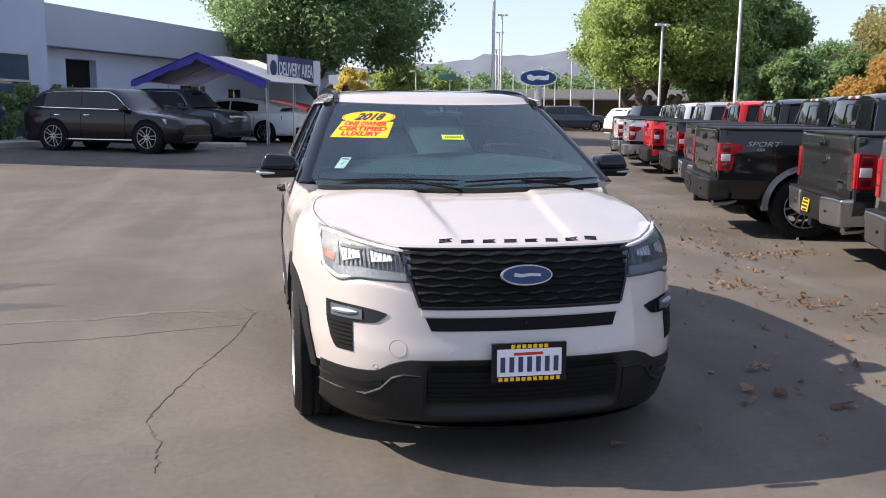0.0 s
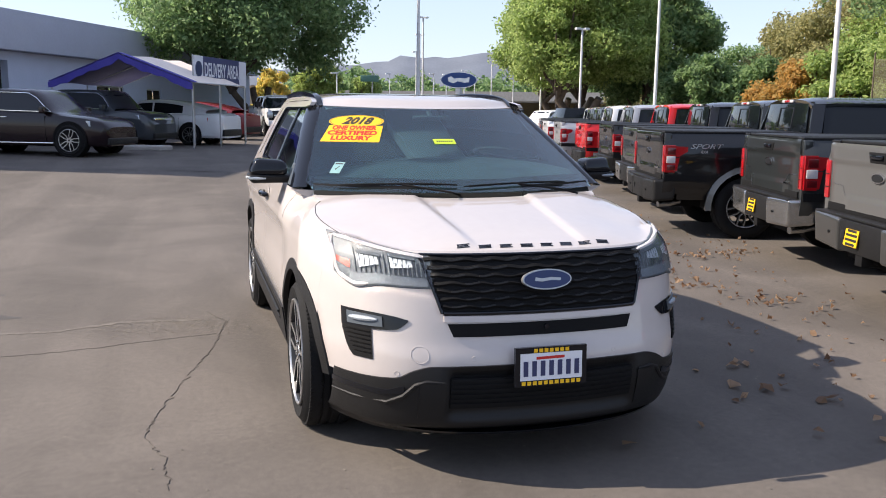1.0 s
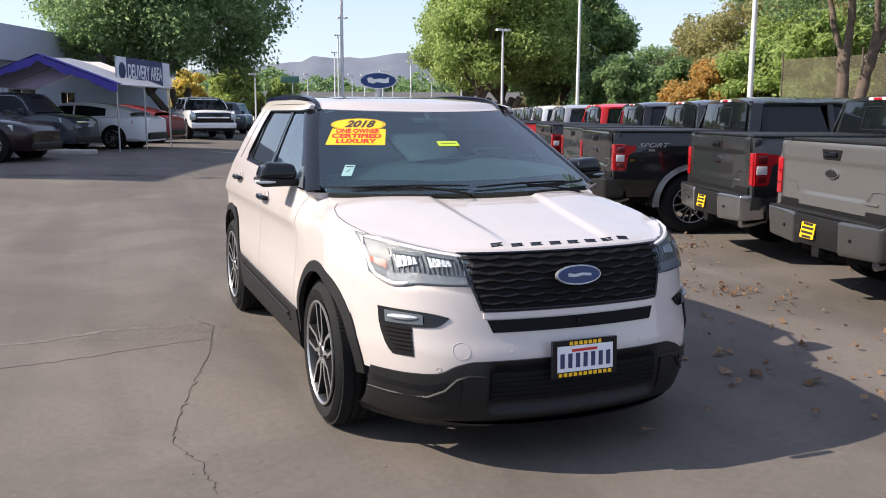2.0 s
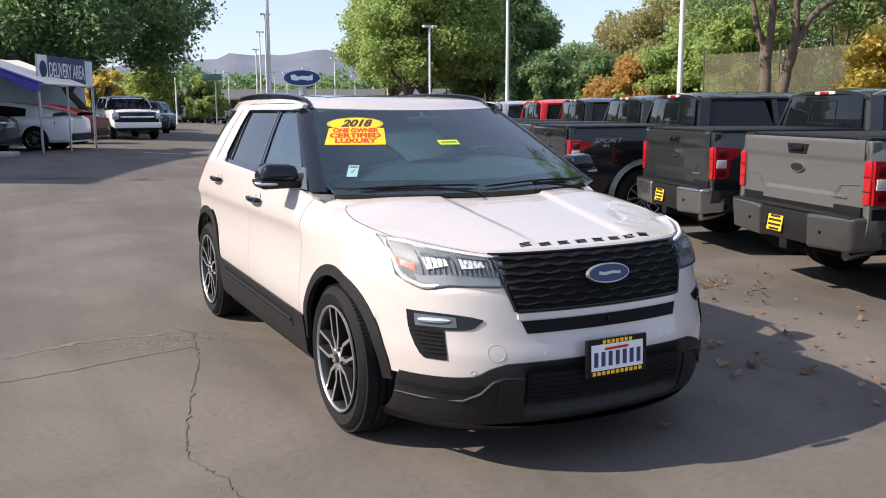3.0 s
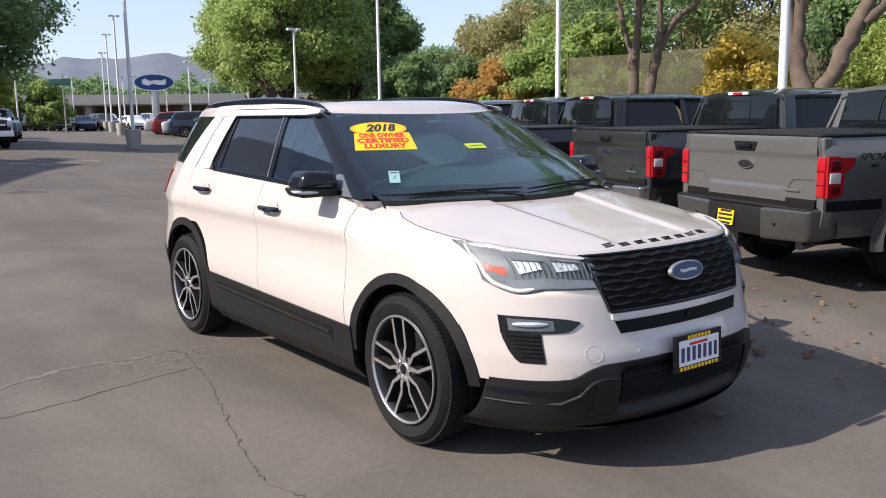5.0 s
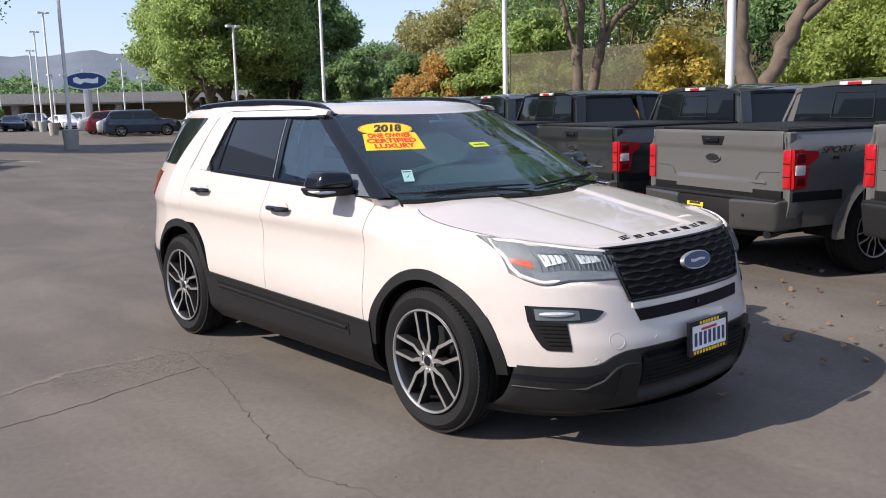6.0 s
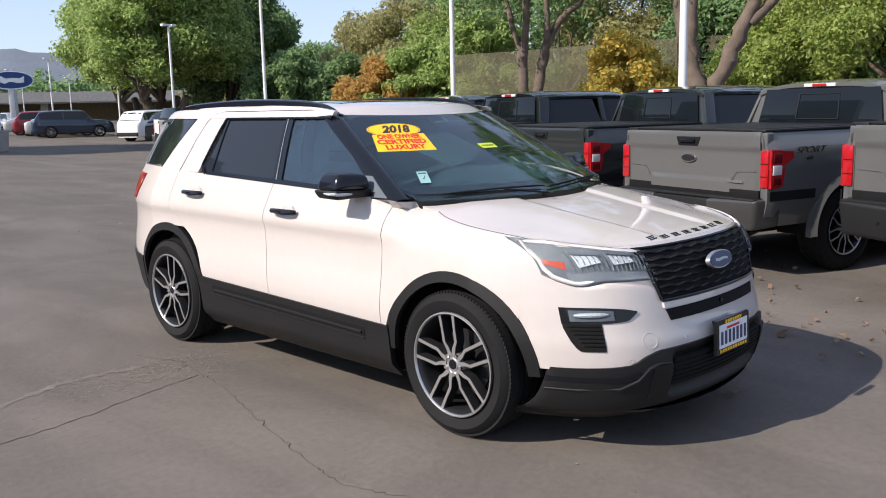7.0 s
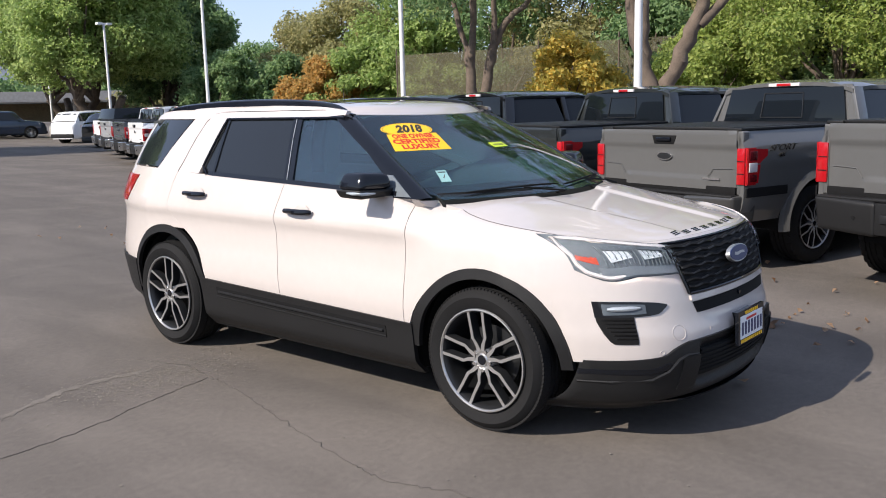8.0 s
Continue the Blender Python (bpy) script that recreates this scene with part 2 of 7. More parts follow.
def tube(p, q, r, r2=None, n=12, cap=True):
    p, q = Vector(p), Vector(q)
    bm = bmesh.new()
    d = q - p
    m = Matrix.Translation((p + q) / 2) @ d.to_track_quat("Z", "Y").to_matrix().to_4x4()
    bmesh.ops.create_cone(bm, cap_ends=cap, segments=n, radius1=r, radius2=r if r2 is None else r2, depth=d.length, matrix=m)
    return bm


def pipe(points, radii, n=8):
    """A bent round bar through points."""
    bm = bmesh.new()
    pts = [Vector(p) for p in points]
    if not hasattr(radii, "__len__"):
        radii = [radii] * len(pts)
    rings = []
    for i, p in enumerate(pts):
        d = (pts[min(i + 1, len(pts) - 1)] - pts[max(i - 1, 0)]).normalized()
        a = d.cross(Vector((0.31, 0.77, 0.55))).normalized()
        b = d.cross(a)
        rings.append([bm.verts.new(p + (a * math.cos(2 * math.pi * k / n) + b * math.sin(2 * math.pi * k / n)) * radii[i]) for k in range(n)])
    for r0, r1 in zip(rings, rings[1:]):
        for k in range(n):
            bm.faces.new((r0[k], r0[(k + 1) % n], r1[(k + 1) % n], r1[k]))
    bm.faces.new(rings[0][::-1])
    bm.faces.new(rings[-1])
    return bm


def sheet(rows, depth=None, close=False):
    """A skin from rows of points; depth: the vector by which its rim folds inwards."""
    bm = bmesh.new()
    g = [[bm.verts.new(p) for p in r] for r in rows]
    for a, b in zip(g, g[1:]):
        for i in range(len(a) - 1):
            bm.faces.new((a[i], a[i + 1], b[i + 1], b[i]))
        if close:
            bm.faces.new((a[-1], a[0], b[0], b[-1]))
    if depth is not None:
        rim = g[0] + [r[-1] for r in g[1:]] + g[-1][-2::-1] + [r[0] for r in g[-2:0:-1]]
        low = [bm.verts.new(v.co + Vector(depth)) for v in rim]
        for i in range(len(rim)):
            j = (i + 1) % len(rim)
            bm.faces.new((rim[j], rim[i], low[i], low[j]))
    bmesh.ops.recalc_face_normals(bm, faces=bm.faces[:])
    return bm


def slab(rows, depth):
    """A plate with a back: a sheet, its rim and its copy at depth."""
    bm = sheet(rows, depth)
    return join(bm, sheet([[Vector(p) + Vector(depth) for p in r] for r in rows]))


def lathe(profile, n=40, axis="X"):
    """Turns (radius, along) pairs round an axis."""
    rows = []
    for k in range(n + 1):
        a = 2 * math.pi * k / n
        rows.append([(t, r * math.cos(a), r * math.sin(a)) for r, t in profile])
    bm = sheet(rows)
    bmesh.ops.remove_doubles(bm, verts=bm.verts[:], dist=1e-5)
    return bm


def moved(bm, m):
    bmesh.ops.transform(bm, matrix=m, verts=bm.verts[:])
    return bm


def prism(poly, depth, m=None):
    """A flat plate of an outline (x, y), thick along z."""
    bm = bmesh.new()
    vs = [bm.verts.new((x, y, 0)) for x, y in poly]
    f = bm.faces.new(vs)
    r = bmesh.ops.extrude_face_region(bm, geom=[f])
    bmesh.ops.translate(bm, vec=(0, 0, depth), verts=[v for v in r["geom"] if isinstance(v, bmesh.types.BMVert)])
    bmesh.ops.recalc_face_normals(bm, faces=bm.faces[:])
    return moved(bm, m) if m is not None else bm


def oval(w, h, n=36):
    return [(w / 2 * math.cos(2 * math.pi * k / n), h / 2 * math.sin(2 * math.pi * k / n)) for k in range(n)]


def curve(table):
    """A smooth function through (a, value) pairs that does not overshoot."""
    xs, ys = [p[0] for p in table], [p[1] for p in table]
    n = len(xs)
    d = [(ys[i + 1] - ys[i]) / (xs[i + 1] - xs[i]) for i in range(n - 1)]
    t = [d[0]] + [0 if d[i - 1] * d[i] <= 0 else 2 * d[i - 1] * d[i] / (d[i - 1] + d[i]) for i in range(1, n - 1)] + [d[-1]]

    def f(v):
        if v <= xs[0]:
            return ys[0]
        if v >= xs[-1]:
            return ys[-1]
        i = max(k for k in range(n - 1) if xs[k] <= v)
        h = xs[i + 1] - xs[i]
        s = (v - xs[i]) / h
        return ys[i] * (1 + 2 * s) * (1 - s) ** 2 + h * t[i] * s * (1 - s) ** 2 + ys[i + 1] * s * s * (3 - 2 * s) + h * t[i + 1] * s * s * (s - 1)
    return f


def line(table):
    xs, ys = [p[0] for p in table], [p[1] for p in table]
    return lambda v: float(np.interp(v, xs, ys))


def lin(a, b, n):
    return [a + (b - a) * i / (n - 1) for i in range(n)]


def step(a, b, v):
    k = max(0.0, min(1.0, (v - a) / (b - a)))
    return k * k * (3 - 2 * k)


def lettering(text, size, m, material, name, parent, thick=0.002, align="CENTER", width=None, shear=0.0, bold=0.0):
    """Raised letters in the built-in font; width: squeeze to that width."""
    cu = bpy.data.curves.new(name, "FONT")
    cu.body, cu.size, cu.extrude, cu.align_x, cu.align_y, cu.shear, cu.resolution_u, cu.offset = text, size, thick, align, "CENTER", shear, 3, bold * size
    tmp = new("tmp_text", cu)
    bpy.context.view_layer.update()
    me = bpy.data.meshes.new_from_object(tmp.evaluated_get(bpy.context.evaluated_depsgraph_get()))
    bpy.data.objects.remove(tmp)
    bpy.data.curves.remove(cu)
    xs = [v.co.x for v in me.vertices]
    if width:
        me.transform(Matrix.Diagonal((width / (max(xs) - min(xs)), 1, 1, 1)))
    me.transform(m)
    me.materials.clear()
    me.materials.append(material)
    me.name = name
    ob = new(name, me)
    ob.parent = parent
    return ob


def face_frame(o, right, up):
    """The matrix that lays a flat (x, y) drawing at o, along right and up."""
    r = Vector(right).normalized()
    u = (Vector(up) - r * Vector(up).dot(r)).normalized()
    n = r.cross(u)
    return Matrix(((r.x, u.x, n.x, o[0]), (r.y, u.y, n.y, o[1]), (r.z, u.z, n.z, o[2]), (0, 0, 0, 1)))


def ground_z(x, y):
    """The lot is level round the cars and the truck row; it rises gently towards the building and the far end."""
    w = x - 0.26 * y
    near_building = 0.42 * step(3.2, -6.8, w) * step(8.0, 22.0, y) if y > 8 else 0.0
    far_end = 0.22 * step(38.0, 66.0, y)
    return max(near_building, far_end)


def ground_sheet():
    xs = [-3000, -900, -300, -120, -60, -40, -30, -20, -14] + lin(-10, 38, 25) + [44, 60, 120, 300, 900, 3000]
    ys = [-3000, -600, -150, -60, -30, -15] + lin(-10, 70, 81) + [80, 100, 150, 300, 700, 1500, 4000]
    return sheet([[(x, y, ground_z(x, y)) for x in xs] for y in ys])


ground = solo("ground", ground_sheet(), M_ASPHALT, "worn grey asphalt of a parking lot with dusty patches", "ground", kind="structure")


# ---- the white sport utility vehicle ----
TYRE_R, AXLE_R = 0.378, 2.866
side_w = curve([(0.18, 0.91), (0.3, 0.95), (0.45, 0.968), (0.60, 0.988), (0.68, 0.984), (0.80, 0.970), (0.90, 0.966), (0.96, 0.972), (1.0, 0.987), (1.05, 0.977), (1.12, 0.953),
                (1.2, 0.925), (1.3, 0.880), (1.4, 0.835), (1.5, 0.788), (1.6, 0.735), (1.65, 0.703), (1.70, 0.655), (1.73, 0.61)])
fender_w = curve([(0.18, 0.91), (0.3, 0.95), (0.45, 0.968), (0.60, 0.984), (0.80, 0.978), (0.95, 0.965), (1.02, 0.945), (1.06, 0.915), (1.10, 0.86), (1.13, 0.79), (1.16, 0.72)])
nose_y = curve([(0.18, -0.90), (0.3, -0.955), (0.45, -0.985), (0.55, -0.975), (0.62, -0.955), (0.72, -0.935), (0.85, -0.905), (0.95, -0.865), (1.0, -0.815), (1.04, -0.75), (1.1, -0.60)])
tail_y = curve([(0.2, 3.98), (0.4, 4.07), (0.6, 4.09), (0.9, 4.06), (1.1, 4.03), (1.3, 3.96), (1.5, 3.86), (1.62, 3.78), (1.75, 3.70)])


def suv_w(y, z):
    k = step(0.25, 0.62, y)
    return fender_w(z) * (1 - k) + side_w(z) * k if z < 1.17 else side_w(z)


def suv_nose(x, z):
    u = min(abs(x) / (fender_w(min(z, 1.02))), 1.0)
    return nose_y(z) + 0.2 * u * u + 0.55 * u ** 6


def suv_x(y, z):
    """Half the width at a length and a height: the side skin, rounded into nose and tail."""
    w = suv_w(y, z)
    for near, depth in ((y - nose_y(z), lambda u: 0.2 * u * u + 0.55 * u ** 6), (tail_y(z) - y, lambda u: 0.25 * u * u + 0.75 * u ** 6)):
        if z > 1.15 and near == y - nose_y(z):
            continue
        if near < depth(1.0):
            lo, hi = 0.0, 1.0
            for _ in range(30):
                mid = (lo + hi) / 2
                lo, hi = (mid, hi) if depth(mid) < near else (lo, mid)
            w = min(w, lo * w)
    return w


hood_c = curve([(-0.86, 0.985), (-0.80, 1.005), (-0.72, 1.03), (-0.6, 1.055), (-0.3, 1.103), (0.0, 1.152), (0.15, 1.172), (0.5, 1.185)])


def hood_z(x, y):
    a = abs(x)
    ridge = 0.27 + 0.05 * step(-0.8, 0.3, y)
    return hood_c(y) - (0.075 - 0.045 * step(-0.45, 0.25, y)) * (a / 0.78) ** 2.4 - 0.013 * (1 - step(ridge - 0.022, ridge + 0.012, a)) * step(-0.86, -0.62, y)


def screen_y(x, z):
    return 0.58 + (z - 1.42 + 0.2 * x * x) / 0.47


roof_c = curve([(0.9, 1.585), (1.0, 1.622), (1.1, 1.660), (1.22, 1.690), (1.5, 1.717), (2.2, 1.732), (3.0, 1.715), (3.5, 1.68), (3.9, 1.635)])


def roof_z(x, y):
    return roof_c(y) - 0.006 - 0.030 * (abs(x) / 0.66) ** 4


def screen_top(x):
    return 1.617 + 0.014 * (x / 0.65) ** 2


def roof_skin(x, y):
    """The roof's height, eased into the top edge of the windscreen."""
    k = step(0, 0.14, y - screen_y(x, screen_top(x)) + 0.003)
    return screen_top(x) * (1 - k) + roof_z(x, y) * k


def side_rows(s, zs, ya, yb, n, off=0.0):
    """Rows of the side skin between two edges ya(z) and yb(z)."""
    return [[(s * (suv_x(y, z) + off), y, z) for y in lin(ya(z), yb(z), n)] for z in zs]


def side_cols(s, ys, za, zb, n, off=0.0):
    return [[(s * (suv_x(y, z) + off), y, z) for z in lin(za(y), zb(y), n)] for y in ys]


def nose_rows(zs, xa, xb, n, off=0.0):
    return [[(x, suv_nose(x, z) - off, z) for x in lin(xa(z), xb(z), n)] for z in zs]


def nose_cols(xs, za, zb, n, off=0.0):
    return [[(x, suv_nose(x, z) - off, z) for z in lin(za(x), zb(x), n)] for x in xs]


def wheel(parent, m, tyre_r=0.378, rim_r=0.262, width=0.255, spokes=5, style="double", tread=36, rim_mat=None, face_mat=None, name="wheel"):
    """A wheel whose outer face looks along -x of m: tyre with tread blocks, barrel, disc, spokes, hub and nuts."""
    rim_mat, face_mat = rim_mat or M_RIMDARK, face_mat or M_ALU
    h = width / 2
    R, r = tyre_r, rim_r
    prof = [(r - 0.01, h - 0.03), (r + 0.012, h - 0.012), (r + 0.05, h), ((R + r) / 2 + 0.01, h + 0.006), (R - 0.03, h - 0.008), (R - 0.008, h - 0.03), (R, h - 0.05),
            (R, h * 0.42), (R - 0.009, h * 0.40), (R - 0.009, h * 0.32), (R, h * 0.30), (R, 0.012), (R - 0.009, 0.009), (R - 0.009, -0.009), (R, -0.012)]
    prof += [(a, -b) for a, b in prof[:-4][::-1]]
    tyre = lathe([(a, -b) for a, b in prof], 72 if tread > 60 else 40)
    whl = part(name, tyre, M_RUBBER, parent)
    whl.matrix_basis = m
    blocks = bmesh.new()
    for k in range(tread):
        a = 2 * math.pi * k / tread
        for sd in (-1, 1):
            bmesh.ops.create_cube(blocks, size=1, matrix=Matrix.Rotation(a + (0.04 if sd > 0 else 0), 4, "X") @ Matrix.Translation((sd * h * 0.60, 0, R - 0.0110)) @ Matrix.Rotation(0.10 * sd, 4, "Y") @ Matrix.Rotation(0.22 * sd, 4, "Z") @ Matrix.Diagonal((h * 0.44, 2 * math.pi * R / tread * 0.78, 0.0205, 1)))
    tagged(part("tread", blocks, M_RUBBER, whl), kind="stuff")
    o = -h
    part("barrel", lathe([(r + 0.012, o + 0.004), (r + 0.004, o - 0.002), (r - 0.006, o + 0.006), (r - 0.02, o + 0.05), (r - 0.025, h - 0.02), (r + 0.01, h - 0.01)], 56 if tread > 60 else 32), rim_mat, whl)
    part("rim_lip", lathe([(r + 0.009, o + 0.006), (r + 0.008, o - 0.004), (r + 0.002, o - 0.005), (r - 0.004, o + 0.001), (r - 0.005, o + 0.008)], 64 if tread > 60 else 36), face_mat, whl)
    part("brake_disc", lathe([(0.03, o + 0.11), (r * 0.64, o + 0.11), (r * 0.64, o + 0.13), (0.03, o + 0.13)], 40), M_RIMDARK, whl)
    part("hub", join(lathe([(0.0, o + 0.012), (0.03, o + 0.010), (0.036, o + 0.016), (0.058, o + 0.014), (0.066, o + 0.024), (0.070, o + 0.07), (0.0, o + 0.07)], 32)), face_mat, whl)
    part("hub_cap", lathe([(0.0, o + 0.006), (0.024, o + 0.007), (0.028, o + 0.012)], 24), M_BLACKGLOSS, whl)
    for k in range(spokes):
        a = 2 * math.pi * (k + 0.25) / spokes
        sp = bmesh.new()
        fc = bmesh.new()
        if style == "double":
            for sd in (-1, 1):
                # two arms leave the hub together, part at an elbow and run side by side to the rim
                pts = [(0.046, 0.010), (0.086, 0.023), (0.116, 0.041), (r * 0.72, 0.043), (r - 0.002, 0.047)]
                wd = [0.015, 0.0125, 0.0105, 0.0095, 0.0105]
                rows, top = [], []
                for (rad, lat), w in zip(pts, wd):
                    f0 = o + 0.012 - 0.008 * rad / r
                    rows.append([(f0 + 0.024, sd * (lat - w * 1.25), rad), (f0 + 0.0015, sd * (lat - w), rad), (f0 + 0.0015, sd * (lat + w), rad), (f0 + 0.024, sd * (lat + w * 1.25), rad)])
                    top.append([(f0, sd * (lat - w * 0.80), rad), (f0, sd * (lat + w * 0.80), rad)])
                sp = join(sp, slab(rows, (0.03, 0, 0)))
                fc = join(fc, slab(top, (0.004, 0, 0)))
        else:
            rows, top = [], []
            for rad, w in ((0.05, 0.030), (r * 0.5, 0.022), (r - 0.004, 0.034)):
                rows.append([(o + 0.032, -w, rad), (o + 0.014, -w * 0.7, rad), (o + 0.014, w * 0.7, rad), (o + 0.032, w, rad)])
                top.append([(o + 0.0125, -w * 0.55, rad), (o + 0.0125, w * 0.55, rad)])
            sp = join(sp, slab(rows, (0.03, 0, 0)))
            fc = join(fc, slab(top, (0.004, 0, 0)))
        part("spoke", moved(sp, Matrix.Rotation(a, 4, "X")), rim_mat, whl)
        part("spoke_face", moved(fc, Matrix.Rotation(a, 4, "X")), face_mat, whl)
        part("lug_nut", moved(tube((o + 0.004, 0, 0.052), (o + 0.03, 0, 0.052), 0.011, n=6), Matrix.Rotation(a + math.pi / spokes, 4, "X")), M_CHROME, whl)
    return whl


def arch_ring(s, yc, zc, r0, r1, a0, a1, off, n=30):
    rows = []
    for r in lin(r0, r1, 4):
        rows.append([])
        for a in lin(a0, a1, n):
            y, z = yc + r * math.cos(radians(a)), zc + r * math.sin(radians(a))
            bulge = off * (1 - 0.35 * ((r - r0) / (r1 - r0)))
            rows[-1].append((s * (suv_x(y, max(z, 0.2)) + bulge), y, z))
    return rows


def surface_ring(x0, z0, radius, thick):
    """A thin closed ring that lies on the bumper skin."""
    pts = [(x0 + radius * math.cos(a), z0 + radius * math.sin(a)) for a in lin(0, 2 * math.pi, 25)]
    return pipe([(x, suv_nose(x, z) - 0.0004, z) for x, z in pts], thick, 6)


def build_suv():
    root = thing("suv", pose(0, 0, 0), "pearl white sport utility vehicle with black trim parked on the asphalt", "car")
    W_, C_, K_ = M_WHITE, M_CLAD, M_BLACKGLOSS
    # dark core under the skins
    rows = []
    for y in lin(-0.80, 3.66, 48):
        zt = hood_z(0.5, y) - 0.05 if y < 0.32 else 0.78
        near_wheel = abs(y) < 0.5 or abs(y - AXLE_R) < 0.5
        lo = [(min(suv_x(y, 0.30) - 0.05, 0.62 if near_wheel else 9), 0.22), (min(suv_x(y, 0.5) - 0.05, 0.62 if near_wheel else 9), 0.5), (min(suv_x(y, 0.75) - 0.06, 0.62 if near_wheel else 9), 0.75), (min(suv_x(y, min(zt, 1.0)) - 0.1, 0.66 if near_wheel else 9), zt)]
        rows.append([(a, y, b) for a, b in lo] + [(-a, y, b) for a, b in lo[::-1]])
    core = sheet(rows, close=True)
    for k in (rows[0], rows[-1]):
        core.faces.new([core.verts.new(p) for p in k])
    part("chassis", core, M_DARK, root)
    # front bumper skin, all round the nose to the wheel arches
    def arch_x(z):
        yy = -0.012 - math.sqrt(max(0.50 ** 2 - (z - 0.37) ** 2, 0.0)) if z < 0.86 else -0.30
        return suv_x(min(yy, -0.30) if z > 0.75 else yy, z)
    top = curve([(0.0, 0.53), (0.50, 0.525), (0.58, 0.505), (0.65, 0.468), (0.80, 0.455), (0.95, 0.45)])
    rows = []
    for v in lin(0, 1, 30):
        rows.append([])
        for x in lin(-1, 1, 75):
            x *= arch_x(0.44 + 0.56 * v)
            lo = top(abs(x)) - 0.012
            z = lo + (1.0 - lo) * v
            rows[-1].append((x, suv_nose(x, z), z))
    part("front_bumper", sheet(rows, (0, 0.03, 0)), W_, root)
    # lower dark bumper
    xm = lambda z: suv_x(-0.012 - math.sqrt(max(0.49 ** 2 - (z - 0.37) ** 2, 0)), z)
    def low_pt(x, v):
        zt = top(abs(x))
        z = 0.175 + (zt - 0.175) * v
        k = 0.012 + 0.012 * (1 - v) - 0.035 * step(0.46, 0.40, abs(x)) * step(0.25, 0.4, v) * step(1.0, 0.85, v)
        return (x, suv_nose(x, max(z, 0.2)) - k + 0.10 * step(0.22, 0.0, v), z)
    xl = [math.copysign(abs(u) ** 0.85, u) * xm(0.4) for u in lin(-0.985, 0.985, 85)]
    part("lower_bumper", sheet([[low_pt(x, v) for x in xl] for v in lin(0, 1, 22)], (0, 0.03, 0)), C_, root, "dark grey textured plastic lower bumper")
    for s in (-1, 1):
        cols = [s * x for x in lin(0.62, 0.872, 16)]
        part("bumper_groove", slab([[(x, suv_nose(x, z) - 0.0195, z) for z in lin(0.385 + 0.02 * step(0.7, 0.62, abs(x)), 0.41 + 0.025 * step(0.7, 0.62, abs(x)), 3)] for x in cols], (0, 0.015, 0)), K_, root)
    part("chin_spoiler", slab([[(x, suv_nose(x, 0.22) - 0.02 + d, 0.245 - 0.035 * (1 - (x / 0.8) ** 2) - d * 0.1) for d in (0.0, 0.03, 0.10)] for x in lin(-0.82, 0.82, 31)], (0, 0.01, -0.012)), K_, root)
    for s in (-1, 1):
        fang = [(0.868, 0.345), (0.80, 0.345), (0.68, 0.352), (0.62, 0.39), (0.575, 0.445), (0.53, 0.462), (0.46, 0.458)]
        part("bumper_fang", pipe([(s * x, suv_nose(x, z) - 0.0145, z) for x, z in fang], [0.006, 0.008, 0.010, 0.012, 0.011, 0.009, 0.005], 8), C_, root)
        part("fang_panel", slab([[(s * x, suv_nose(x, z) - 0.024, z) for z in lin(0.29, 0.455, 5)] for x in lin(0.455, 0.56, 6)], (0, 0.03, 0)), C_, root)
    # lower intake with slats
    inl = part("lower_intake", slab(nose_rows(lin(0.335, 0.475, 6), lambda z: -0.43, lambda z: 0.43, 21, 0.004), (0, 0.03, 0)), M_DARK, root)
    for z in lin(0.35, 0.46, 6):
        part("intake_slat", slab(nose_rows([z, z + 0.010], lambda q: -0.43, lambda q: 0.43, 21, 0.010), (0, 0.02, 0)), M_DARK, inl)
    # hood
    fend_t = curve([(-0.42, 1.03), (-0.33, 1.042), (0.0, 1.082), (0.2, 1.118), (0.30, 1.14), (0.40, 1.168), (0.485, 1.185)])
    hb = lambda x: 0.045 + 0.26 * (x / 0.76) ** 2
    xs = lin(-0.795, 0.795, 75)
    lamp_top = curve([(0.49, 0.985), (0.60, 1.000), (0.72, 1.022), (0.80, 1.037), (0.86, 1.045)])
    lip = lambda x: max(1.0, lamp_top(abs(x)) + 0.003) if abs(x) > 0.49 else 1.0
    def hood_front(x):
        return suv_nose(x, lip(x)) + 0.010
    rows = []
    for x in xs:
        f, b = hood_front(x), hb(x)
        col = []
        for v in lin(0, 1, 34):
            y = f + (b - f) * v ** 1.15
            zz = hood_z(x, y)
            zz = min(zz, lip(x) + 0.32 * (y - f) ** 0.75) if v < 0.4 else zz
            k = max(0.0, (abs(x) / 0.795 - 0.7) / 0.3) ** 2
            xe = suv_x(y, fend_t(y)) - 0.005
            zz += (fend_t(y) + 0.002 - hood_z(0.795, y)) * k * (1 if v >= 0.4 else step(0, 0.4, v))
            col.append((x + math.copysign(xe - 0.795, x) * k, y, max(zz, lip(x)) if abs(x) > 0.49 else zz))
        rows.append(col)
    part("hood", sheet(rows, (0, 0, -0.03)), W_, root)
    for s in (-1, 1):
        part("hood_seam", pipe([(s * (suv_x(y, fend_t(y)) - 0.002), y, fend_t(y) + 0.0005) for y in lin(-0.46, 0.40, 26)] + [(s * (suv_x(0.42, 1.175) - 0.006), 0.425, 1.178), (s * 0.835, 0.43, 1.186)], 0.0017, 6), M_DARK, root)
    # raised name on the hood edge, drawn as plain slanted bars
    zz = lambda xx, yy: min(hood_z(xx, yy), 1.0 + 0.32 * max(yy - hood_front(xx), 0) ** 0.75) + 0.003
    for k in range(8):
        x = -0.322 + 0.68 * k / 7
        y = suv_nose(x, 1.0) + 0.030
        blk = bmesh.new()
